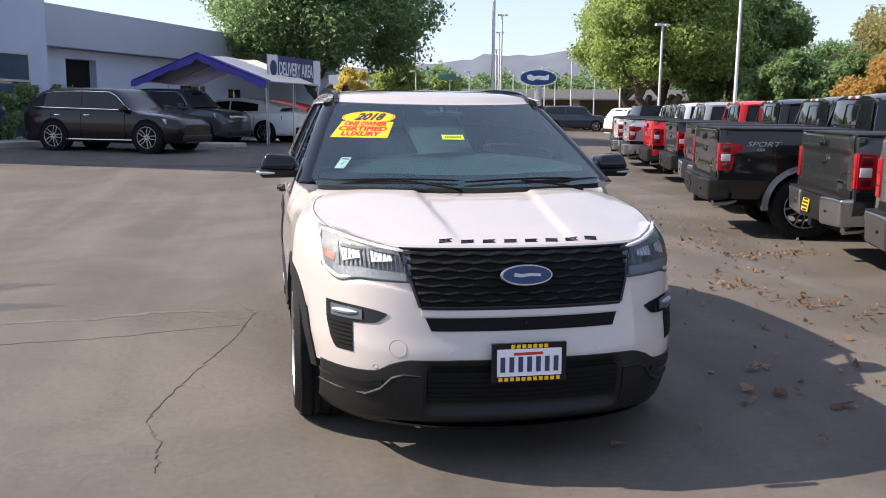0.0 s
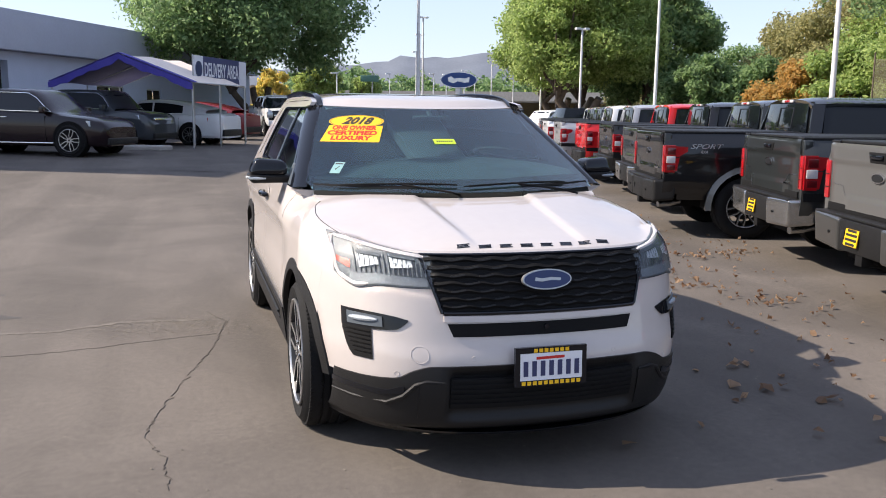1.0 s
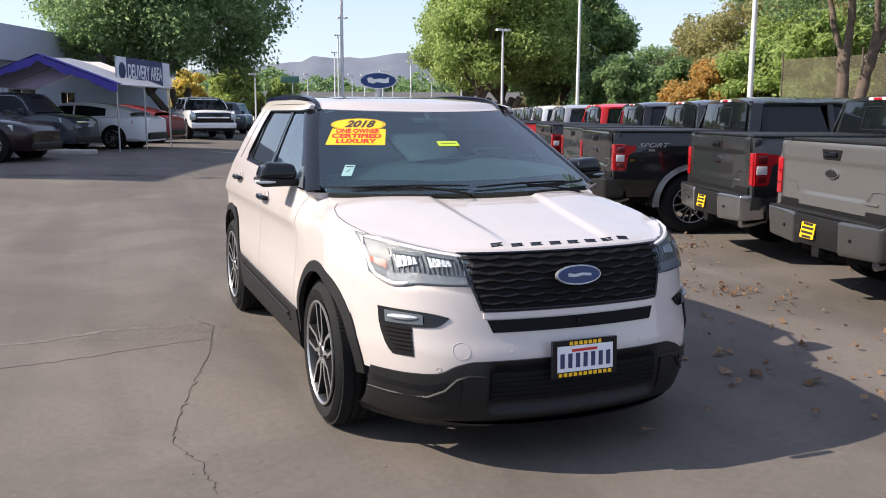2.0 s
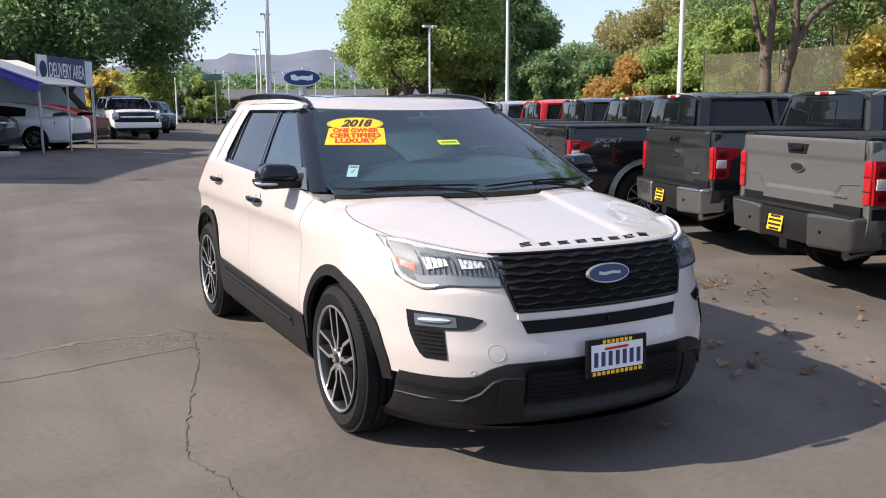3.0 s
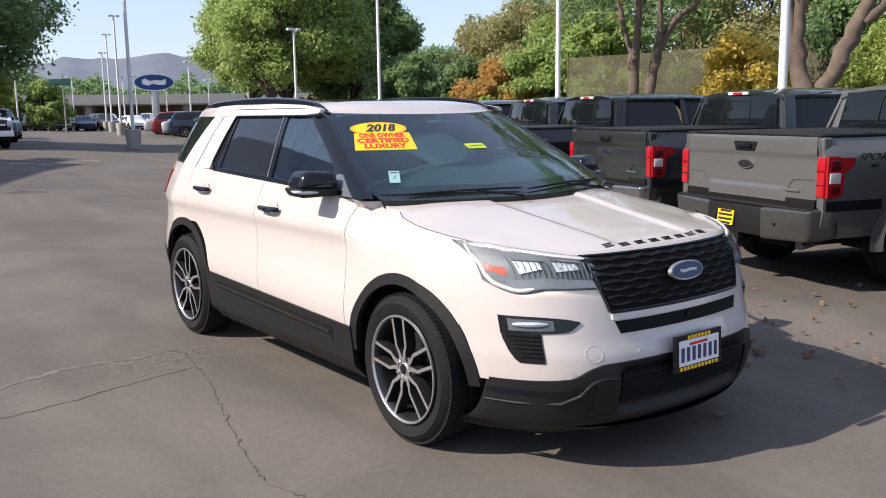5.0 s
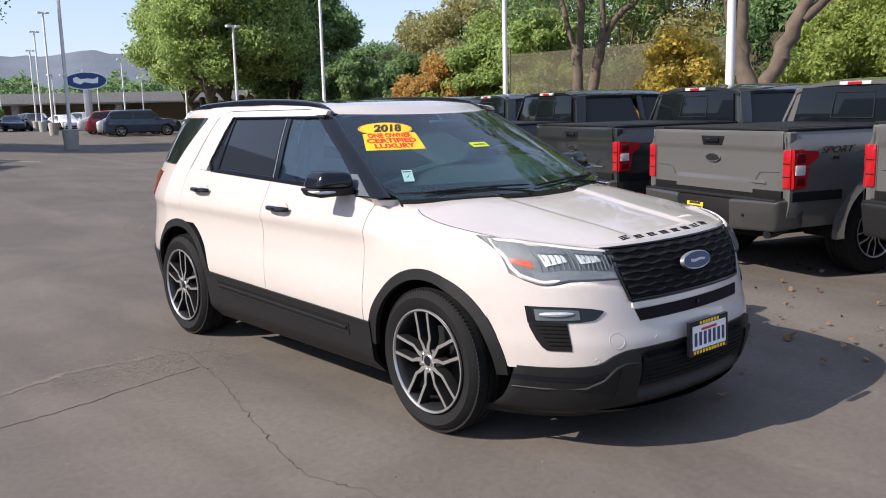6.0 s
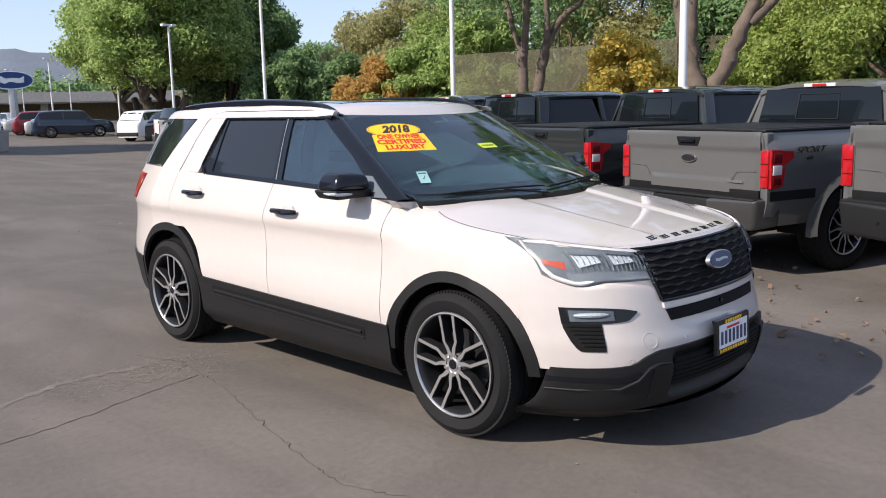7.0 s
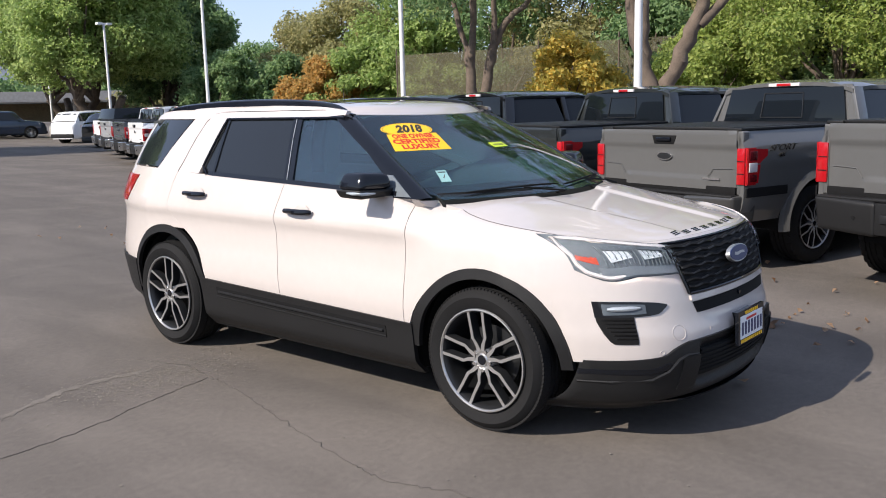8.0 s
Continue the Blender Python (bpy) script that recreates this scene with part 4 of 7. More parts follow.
        # wheels
        for yy in (0.0, AXLE_R):
            m = Matrix.Translation((s * 0.843, yy, TYRE_R)) @ Matrix.Rotation(0 if s < 0 else math.pi, 4, "Z") @ Matrix.Rotation(radians(-12 if yy else -26), 4, "X")
            wheel(root, m, tread=104)
    # roof, windscreen, rear
    half = lambda y: min(0.675, suv_x(max(y, 1.3), 1.665) - 0.004)
    rows = []
    for v in lin(0, 1, 44):
        rows.append([])
        for u in lin(-1, 1, 31):
            y0 = screen_y(u * 0.675, screen_top(u * 0.675)) - 0.003
            y = y0 + (3.60 - y0) * v ** 1.3
            x = u * half(y)
            rows[-1].append((x, y, roof_skin(x, y)))
    part("roof", sheet(rows, (0, 0.02, -0.03)), W_, root)
    part("sunroof", slab([[(x, y, roof_z(x, y) + 0.003) for x in lin(-0.47, 0.47, 15)] for y in lin(1.42, 2.75, 18)], (0, 0, -0.01)), M_DARKGLASS, root, "dark panoramic sunroof")
    part("antenna_fin", hexa([(-0.03, 3.35, 1.68), (0.03, 3.35, 1.68), (0.03, 3.52, 1.67), (-0.03, 3.52, 1.67), (-0.004, 3.45, 1.75), (0.004, 3.45, 1.75), (0.008, 3.51, 1.75), (-0.008, 3.51, 1.75)], 0.006), K_, root)
    ws = []
    for v in lin(0, 1, 24):
        ws.append([])
        for u in lin(-1, 1, 27):
            z = 1.174 + (screen_top(u * 0.65) - 0.004 - 1.174) * v
            x = u * (suv_x(0.9, max(z, 1.171)) - 0.060 - 0.05 * step(1.225, 1.174, z))
            ws[-1].append((x, screen_y(x, z), z))
    part("windscreen", slab(ws, (0, 0.006, -0.003)), M_WSGLASS, root, "tinted windscreen with sale stickers").visible_shadow = False
    part("cowl", slab([[(x, hb(x) + d, hood_z(x, hb(x)) - 0.012 + 0.22 * d) for d in (-0.01, 0.06, 0.12, 0.20)] for x in lin(-0.79, 0.79, 25)], (0, 0, -0.03)), M_DARK, root)
    for s in (-1, 1):
        part("cowl_corner", slab([[(s * x, hb(x) - 0.004 + (screen_y(x, 1.205) - hb(x) - 0.004) * q, hood_z(x, hb(x)) - 0.004 + (1.210 - hood_z(x, hb(x))) * q) for q in lin(0, 1, 4)] for x in lin(0.30, 0.815, 12)], (0, 0.01, -0.02)), M_DARK, root)
    for x0, x1, zb in ((-0.70, -0.08, 1.200), (-0.05, 0.62, 1.200)):
        wp = part("wiper_blade", pipe([(x, screen_y(x, zb + 0.012 * math.sin((x - x0) * 4)) - 0.022, zb + 0.012 * math.sin((x - x0) * 4) + 0.004) for x in lin(x0, x1, 14)], [0.003] + [0.0055] * 12 + [0.003], 6), M_DARK, root)
        part("wiper_arm", pipe([(x0 + 0.32, screen_y(x0 + 0.32, zb) - 0.035, zb + 0.014), ((x0 + x1) / 2 + 0.25, screen_y((x0 + x1) / 2 + 0.25, 1.17) - 0.035, 1.18), (x1 + 0.02, 0.13, 1.155)], 0.006, 6), M_DARK, wp)
    def tail(x, z):
        u = min(abs(x) / suv_w(3.0, z), 1.0)
        return tail_y(z) - 0.25 * u * u - 0.75 * u ** 6
    hat = sheet([[(x, tail(x, z), z) for x in lin(-0.44, 0.44, 21)] for z in lin(0.62, 1.25, 12)], (0, -0.03, 0))
    tg = part("tailgate", hat, W_, root)
    part("rear_window", slab([[(x, tail(x, z), z) for x in lin(-0.44, 0.44, 15)] for z in lin(1.26, 1.60, 8)], (0, -0.006, 0)), M_DARKGLASS, tg)
    part("roof_spoiler", slab([[(x, y, roof_z(x, y) - 0.008) for x in lin(-0.40, 0.40, 17)] for y in lin(3.52, 3.72, 6)], (0, 0, -0.04)), W_, root)
    part("rear_bumper", sheet([[(x, tail(x, z) + 0.012, z) for x in lin(-0.86, 0.86, 25)] for z in lin(0.28, 0.60, 8)], (0, -0.04, 0)), C_, root)
    # cabin
    part("dashboard", slab([[(x, y, z - 0.05 * abs(x) ** 2) for x in lin(-0.74, 0.74, 13)] for y, z in ((0.22, 1.11), (0.45, 1.14), (0.62, 1.13), (0.72, 1.06), (0.74, 0.85))], (0, -0.03, -0.04)), M_DASH, root)
    part("steering_wheel", moved(lathe([(0.185 + 0.014 * math.cos(a), 0.014 * math.sin(a)) for a in lin(0, 2 * math.pi, 9)], 28), Matrix.Translation((0.38, 0.86, 1.02)) @ Matrix.Rotation(radians(-64), 4, "X") @ Matrix.Rotation(radians(90), 4, "Y")), M_SEAT, root)
    for x in (-0.38, 0.38):
        for y0 in (1.25, 2.15):
            seat = part("seat", join(box(x - 0.25, x + 0.25, y0 - 0.25, y0 + 0.28, 0.62, 0.82, 0.05, 3), hexa([(x - 0.25, y0 + 0.2, 0.78), (x + 0.25, y0 + 0.2, 0.78), (x + 0.25, y0 + 0.36, 0.78), (x - 0.25, y0 + 0.36, 0.78), (x - 0.22, y0 + 0.36, 1.33), (x + 0.22, y0 + 0.36, 1.33), (x + 0.22, y0 + 0.47, 1.33), (x - 0.22, y0 + 0.47, 1.33)], 0.04, 3)), M_SEAT, root)
            part("headrest", box(x - 0.13, x + 0.13, y0 + 0.38, y0 + 0.49, 1.36, 1.53, 0.04, 3), M_SEAT, seat)
    part("centre_console", box(-0.14, 0.14, 0.7, 1.7, 0.6, 0.92, 0.04), M_DASH, root)
    mr = part("rear_view_mirror", box(-0.12, 0.12, 0.93, 0.96, 1.47, 1.54, 0.012), M_DASH, root)
    part("mirror_stalk", tube((0, 0.95, 1.53), (0, 1.02, 1.60), 0.02), M_DASH, mr)
    part("headliner", slab([[(x, y, roof_z(x, y) - 0.05) for x in lin(-0.62, 0.62, 9)] for y in lin(1.15, 3.45, 10)], (0, 0, -0.02)), M_DASH, root)
    part("cabin_floor", box(-0.80, 0.80, 0.4, 3.45, 0.70, 0.80), M_DASH, root)
    # stickers on the screen
    def screen_frame(x, z, lift):
        o = Vector((x, screen_y(x, z), z))
        r = Vector((1, screen_y(x + 0.01, z) / 0.01 - screen_y(x, z) / 0.01, 0))
        u = Vector((0, 1, 0.47))
        f = face_frame(o, r, u)
        return f @ Matrix.Translation((0, 0, lift))
    def wrap(ob, f):
        """Lays a flat drawing that was made in frame f onto the curved glass."""
        inv = f.inverted()
        for v in ob.data.vertices:
            v.co.y = screen_y(v.co.x, v.co.z) - 0.0012 - 1.1 * (inv @ v.co).z
        return ob

    def decal_sheet(poly, f, z=0.0008):
        """A thin sheet of four corners (two below, two above), fine enough to bend."""
        (xa, ya), (xb, yb), (xc, yc), (xd, yd) = poly
        bm = sheet([[((xa + (xb - xa) * u) * (1 - v) + (xd + (xc - xd) * u) * v, (ya + (yb - ya) * u) * (1 - v) + (yd + (yc - yd) * u) * v, z) for u in lin(0, 1, 13)] for v in lin(0, 1, 5)], (0, 0, -0.0008))
        return moved(bm, f)
    f = screen_frame(-0.500, 1.492, 0.0) @ Matrix.Diagonal((1.0, 1.38, 1.0, 1.0))
    stk = wrap(part("price_sticker", decal_sheet([(-0.175, -0.115), (0.175, -0.115), (0.168, 0.030), (-0.160, 0.030)], f), M_YELLOW, root, "yellow sale sticker with red and black words"), f)
    wrap(part("sticker_oval", moved(sheet([[(x * k, y * k, 0.0012) for k in (0.02, 0.4, 0.75, 1.0)] for x, y in oval(0.34, 0.115) + oval(0.34, 0.115)[:1]]), f @ Matrix.Translation((-0.005, 0.070, 0.0))), M_YELLOW, stk), f)
    wrap(part("oval_rim", moved(sheet([[(x * k, y * k, 0.0018) for k in (0.93, 0.955)] for x, y in oval(0.34, 0.115) + oval(0.34, 0.115)[:1]]), f @ Matrix.Translation((-0.005, 0.070, 0))), M_BLACKINK, stk), f)
    for txt, sz, y, wd, mt, sh in (("2018", 0.086, 0.070, 0.19, M_BLACKINK, 0.35), ("ONE OWNER", 0.050, 0.006, 0.27, M_REDINK, 0), ("CERTIFIED", 0.050, -0.040, 0.30, M_REDINK, 0), ("LUXURY", 0.050, -0.086, 0.24, M_REDINK, 0)):
        wrap(lettering(txt, sz, f @ Matrix.Translation((-0.002, y, 0.0024)), mt, "sticker_text", stk, 0.0006, width=wd, shear=sh, bold=0.045), f)
    f = screen_frame(-0.012, 1.425, 0.0012) @ Matrix.Diagonal((1.05, 1.5, 1.0, 1.0))
    gs = part("lime_sticker", prism([(-0.062, -0.02), (0.062, -0.02), (0.062, 0.02), (-0.062, 0.02)], 0.002, f), M_GREENSTK, root)
    for k in range(8):
        x = -0.046 + 0.012 * k
        part("sticker_line", prism([(x, -0.006), (x + 0.008, -0.006), (x + 0.009, 0.006), (x + 0.001, 0.006)], 0.0006, f @ Matrix.Translation((0, 0, 0.002))), M_BLACKINK, gs)
    f = screen_frame(-0.668, 1.283, 0.0014) @ Matrix.Diagonal((0.86, 1.3, 1.0, 1.0))
    ms = part("service_sticker", prism([(-0.034, -0.045), (0.034, -0.045), (0.034, 0.045), (-0.034, 0.045)], 0.002, f), M_MINT, root)
    part("sticker_line", prism([(-0.026, 0.026), (0.026, 0.026), (0.026, 0.034), (-0.026, 0.034)], 0.001, f @ Matrix.Translation((0, 0, 0.002))), M_BLACKINK, ms)
    part("sticker_tick", prism([(-0.012, -0.006), (-0.004, -0.020), (0.014, 0.010), (0.010, 0.012), (-0.004, -0.010)], 0.001, f @ Matrix.Translation((0, 0, 0.002))), M_BLACKINK, ms)
    return root


suv = build_suv()


# ---- pickup trucks and other parked cars ----
def heading(x, y, deg, z=None):
    """Stands a vehicle at (x, y) on the lot; deg: the compass bearing of its nose, from +y towards +x."""
    return Matrix.Translation((x, y, ground_z(x, y) if z is None else z)) @ Matrix.Rotation(radians(-deg), 4, "Z")


def pickup(m, label, body, trim, group="row of parked trucks", lift=0.0, tyre_r=0.405, black_bumper=False, decal="", rough_tread=False, plate=True, cover=True, face=None, cap=False):
    root = thing("pickup_truck", m, label, "truck", group)
    up = Matrix.Translation((0, 0, lift))
    P = lambda name, bm, mt, par=root, lab="": part(name, moved(bm, up), mt, par, lab)
    hw = 1.0
    ya, yf = 1.08, 4.76

    def wx(y, z):
        return hw - 0.10 * step(1.16, 1.40, z) ** 1.2 * 0.9 - 0.06 * step(0.75, 0.45, z) + 0.012 * math.exp(-((z - 1.06) / 0.05) ** 2)
    arch = lambda y, yc: 0.42 + math.sqrt(max(0.50 ** 2 - (y - yc) ** 2, 0)) if abs(y - yc) < 0.5 else 0.55
    for s in (-1, 1):
        ys = lin(0.0, 1.80, 40)
        P("bed_side", slab([[(s * (wx(y, z) + 0.03 * max(0, 1 - abs(y - ya) / 0.75) * step(1.1, 0.8, z) - 0.05 * step(0.10, 0.0, y) * 0.5), y, z) for z in lin(max(arch(y, ya), 0.58), 1.37, 16)] for y in ys], (-s * 0.05, 0, 0)), body)
        flare = [[(s * (1.015 + 0.03 * (1 - k)), ya + r * math.cos(a), 0.42 + r * math.sin(a)) for k, r in ((0, 0.46), (0.5, 0.49), (1, 0.53))] for a in lin(-0.1, math.pi + 0.1, 26)]
        P("arch_flare", slab(flare, (-s * 0.05, 0, 0)), trim)
        P("bed_rail", box(min(s * 0.77, s * 0.93), max(s * 0.77, s * 0.93), 0.0, 1.80, 1.365, 1.392, 0.010), M_CLAD)
        # cab side below the glass
        P("cab_side", slab([[(s * wx(y, z), y, z) for z in lin(0.50, 1.33, 14)] for y in lin(1.83, 4.22, 20)], (-s * 0.05, 0, 0)), body)
        P("front_fender", slab([[(s * (wx(y, z) - 0.05 * step(5.2, 5.75, y)), y, z) for z in lin(max(arch(y, yf), 0.55), 1.24, 10)] for y in lin(4.23, 5.70, 30)], (-s * 0.05, 0, 0)), body)
        P("sill_step", box(min(s * 0.86, s * 1.0), max(s * 0.86, s * 1.0), 1.75, 4.1, 0.40, 0.47, 0.02), M_CLAD)
        for y0, y1 in ((2.02, 2.98), (3.06, 3.98)):
            ts = 0.18 if y1 > 3.5 else 0.0
            r_ = 0.06 if y0 < 2.5 else 0.0
            P("side_window", hexa([(s * 0.955, y0, 1.34), (s * 0.955, y1 + ts, 1.34), (s * 0.93, y1 + ts, 1.34), (s * 0.93, y0, 1.34), (s * 0.812, y0 + r_, 1.742), (s * 0.812, y1 - 0.10, 1.742), (s * 0.79, y1 - 0.10, 1.742), (s * 0.79, y0 + r_, 1.742)]), M_CABGLASS)
        for y in (1.84, 3.02, 4.22):
            P("door_seam", box(min(s * 0.93, s * 0.9985), max(s * 0.93, s * 0.9985), y - 0.005, y + 0.005, 0.52, 1.32), M_DARK)
        for y in (2.30, 3.25):
            P("door_handle", pipe([(s * 0.99, y - 0.11, 1.12), (s * 1.03, y - 0.08, 1.12), (s * 1.03, y + 0.08, 1.12), (s * 0.99, y + 0.11, 1.12)], 0.016, 6), trim)
        mir = P("door_mirror", moved(box(0.0, 0.24, -0.07, 0.07, -0.12, 0.13, 0.04, 3), Matrix.Translation((s * 1.0, 3.95, 1.42)) @ Matrix.Diagonal((s, 1, 1, 1))), M_CLAD)
        # tail lamp with reversing lens
        lamp = P("tail_lamp", slab([[(s * (wx(0.1, z) + 0.004), y, z) for z in lin(0.86, 1.21, 7)] for y in (0.005, 0.06, 0.12, 0.135)], (-s * 0.03, 0, 0)), M_RED, root, "red tail lamp with a white reversing lens")
        P("lamp_face", box(min(s * 0.895, s * 0.985), max(s * 0.895, s * 0.985), -0.014, 0.03, 0.863, 1.207, 0.012), M_RED, lamp)
        P("lamp_side", moved(prism([(0.005, 0.866), (0.16, 0.876), (0.19, 1.07), (0.29, 1.13), (0.29, 1.19), (0.005, 1.205)], 0.012), Matrix(((0, 0, s, s * 0.999), (1, 0, 0, 0), (0, 1, 0, 0), (0, 0, 0, 1)))), M_RED, lamp)
        for za, zb in ((0.890, 0.960), (1.090, 1.178)):
            a, b = sorted((s * 1.004, s * 1.016))
            P("lamp_cell", box(a, b, 0.03, 0.135, za, zb, 0.006), M_REDDARK, lamp)
        a, b = sorted((s * 1.004, s * 1.020))
        P("reversing_lens", box(a, b, 0.02, 0.135, 0.980, 1.070, 0.008), M_WHITELENS, lamp)
        P("lamp_bar", box(min(s * 0.90, s * 0.98), max(s * 0.90, s * 0.98), -0.018, -0.010, 1.080, 1.087), M_DARK, lamp)
        P("lamp_bar", box(min(s * 0.90, s * 0.98), max(s * 0.90, s * 0.98), -0.018, -0.010, 0.963, 0.970), M_DARK, lamp)
        # bumper end
        bmat = M_CLAD if black_bumper else M_BUMPER
        P("bumper_end", hexa([(s * 0.36, -0.135, 0.45), (s * 0.90, -0.105, 0.47), (s * 0.985, 0.16, 0.50), (s * 0.36, 0.0, 0.45), (s * 0.36, -0.150, 0.735), (s * 0.94, -0.115, 0.755), (s * 1.0, 0.18, 0.77), (s * 0.36, 0.0, 0.75)] if s > 0 else [(s * 0.90, -0.105, 0.47), (s * 0.36, -0.135, 0.45), (s * 0.36, 0.0, 0.45), (s * 0.985, 0.16, 0.50), (s * 0.94, -0.115, 0.755), (s * 0.36, -0.150, 0.735), (s * 0.36, 0.0, 0.75), (s * 1.0, 0.18, 0.77)], 0.040, 4), face or bmat)
        P("bed_band", slab([[(s * (wx(y, z) + 0.006 + 0.03 * max(0, 1 - abs(y - ya) / 0.75) * step(1.1, 0.8, z)), y, z) for z in lin(0.745, 0.832, 4)] for y in lin(0.004, 0.60, 12)], (-s * 0.012, 0, 0)), M_DARK)
        P("bed_skirt", slab([[(s * (wx(y, z) - 0.004), y, z) for z in lin(0.50, 0.60, 3)] for y in lin(0.19, 0.58, 6)], (-s * 0.02, 0, 0)), body)
        P("gate_crease", pipe([(s * 0.56, -0.018, 0.92), (s * 0.62, -0.012, 1.00), (s * 0.84, -0.008, 1.01)], 0.003, 6), body)
        P("sensor", tube((s * 0.55, -0.142, 0.60), (s * 0.55, -0.10, 0.60), 0.014, n=10), M_DARK)
        for yy in (ya, yf):
            wheel(root, up @ Matrix.Translation((s * 0.875, yy, tyre_r - lift)) @ Matrix.Rotation(math.pi if s > 0 else 0, 4, "Z"), tyre_r, 0.245, 0.27, 6, "double" if not rough_tread else "single", 30, M_RIMDARK, M_STEEL if not rough_tread else M_RIMDARK)
        P("arch_liner", sheet([[(s * x, ya + 0.49 * math.cos(a), 0.42 + 0.47 * math.sin(a)) for x in (0.60, 0.97)] for a in lin(-0.1, math.pi + 0.1, 18)]), M_DARK)
    for s in (-1, 1):
        a, b = sorted((s * 0.888, s * 0.950))
        P("bed_corner", box(a, b, 0.0, 0.10, 0.76, 1.366, 0.02, 3), body)
    P("cab_back", hexa([(-0.95, 1.872, 1.33), (0.95, 1.872, 1.33), (0.95, 1.90, 1.33), (-0.95, 1.90, 1.33), (-0.80, 1.928, 1.79), (0.80, 1.928, 1.79), (0.80, 1.95, 1.79), (-0.80, 1.95, 1.79)]), body)
    # tailgate with pressed step, handle and badge
    rows = []
    for z in lin(0.80, 1.37, 24):
        d = 0.018 * step(1.19, 1.21, z) + 0.006 * step(1.34, 1.37, z) * -1
        rows.append([(x, -0.004 - d - 0.012 * step(0.93, 0.90, z) * (1 if abs(x) < 0.56 else 0) + 0.012 * step(0.80, 0.882, abs(x)), z) for x in lin(-0.885, 0.885, 35)])
    tg = P("tailgate", slab(rows, (0, 0.06, 0)), body)
    P("tailgate_band", box(-0.885, 0.885, -0.012, 0.03, 0.755, 0.835, 0.006), M_DARK, tg)
    P("handle_recess", hexa([(-0.13, -0.030, 1.225), (0.13, -0.030, 1.225), (0.13, 0.0, 1.225), (-0.13, 0.0, 1.225), (-0.165, -0.030, 1.315), (0.165, -0.030, 1.315), (0.165, 0.0, 1.315), (-0.165, 0.0, 1.315)], 0.01), M_DARK, tg)
    P("handle", box(-0.10, 0.10, -0.052, -0.025, 1.258, 1.296, 0.012), M_BLACKGLOSS, tg, "black tailgate handle")
    fr = face_frame((0, -0.010, 1.105), (1, 0, 0), (0, 0, 1))
    bd = P("badge", prism(oval(0.20, 0.082, 28), 0.012, fr), M_CHROME, tg, "oval badge with a chrome rim")
    P("badge_field", prism(oval(0.18, 0.066, 28), 0.003, fr @ Matrix.Translation((0, 0, 0.0125))), M_RIMDARK, bd)
    P("trim_mark", box(0.50, 0.70, -0.020, -0.006, 0.895, 0.912), M_CHROME, tg)
    # bumper middle, plate, hitch
    P("bumper_top", box(-0.92, 0.92, -0.112, 0.03, 0.738, 0.764, 0.012), M_CLAD)
    cb = P("bumper_middle", hexa([(-0.37, -0.128, 0.47), (0.37, -0.128, 0.47), (0.37, 0.0, 0.47), (-0.37, 0.0, 0.47), (-0.37, -0.132, 0.735), (0.37, -0.132, 0.735), (0.37, 0.0, 0.735), (-0.37, 0.0, 0.735)], 0.015), M_CLAD)
    P("socket", box(-0.315, -0.245, -0.142, -0.10, 0.57, 0.64, 0.006), M_RIMDARK, cb)
    if plate:
        fr = face_frame((-0.10, -0.140, 0.600), (1, 0, 0), (0, 0.14, 1))
        pl = P("dealer_plate", prism([(-0.115, -0.07), (0.115, -0.07), (0.115, 0.07), (-0.115, 0.07)], 0.008, fr), M_YELLOW, root, "yellow paper plate with dark bars")
        for w, y in ((0.08, 0.058), (0.10, 0.022), (0.10, -0.018), (0.08, -0.055)):
            P("plate_bar", prism([(-w, y - 0.011), (w, y - 0.011), (w, y + 0.011), (-w, y + 0.011)], 0.001, fr @ Matrix.Translation((0, 0, 0.008))), M_BLACKINK, pl)
    P("hitch", join(box(-0.06, 0.06, -0.12, 0.2, 0.38, 0.48, 0.008), tube((-0.14, 0.0, 0.43), (0.14, 0.0, 0.43), 0.03)), M_DARK)
    P("exhaust_tip", pipe([(0.66, 0.30, 0.46), (0.68, 0.16, 0.43), (0.72, 0.0, 0.42)], 0.040, 14), M_BUMPER)
    P("underbody", join(box(-0.55, 0.55, 0.05, 5.5, 0.38, 0.62), tube((-0.8, ya, 0.40), (0.8, ya, 0.40), 0.07)), M_DARK)
    P("spare_wheel", moved(lathe([(0.0, -0.09), (0.20, -0.10), (0.34, -0.10), (0.37, -0.05), (0.37, 0.05), (0.34, 0.10), (0.0, 0.10)], 26), Matrix.Translation((0, 0.62, 0.47)) @ Matrix.Rotation(radians(90), 4, "Y")), M_RUBBER)
    P("bed_floor", box(-0.80, 0.80, 0.05, 1.8, 0.60, 0.66), M_DARK)
    if cover:
        P("bed_cover", box(-0.80, 0.80, 0.02, 1.80, 1.372, 1.398, 0.010), M_CLAD, root, "black folding bed cover")
    P("bed_front", box(-0.9, 0.9, 1.78, 1.83, 0.6, 1.36), body)
    # greenhouse: roof, pillars, glass
    lo, hi = 1.33, 1.765
    for s in (-1, 1):
        for y0, y1, w0 in ((1.83, 1.92, 0.16), (2.98, 2.98, 0.08), (4.16, 3.86, 0.09)):
            a, b = sorted((s * 0.985, s * 0.945))
            c, d = sorted((s * 0.825, s * 0.785))
            P("cab_pillar", hexa([(a, y0, lo), (b, y0, lo), (b, y0 + w0, lo), (a, y0 + w0, lo), (c, y1, hi), (d, y1, hi), (d, y1 + w0, hi), (c, y1 + w0, hi)], 0.008), body)
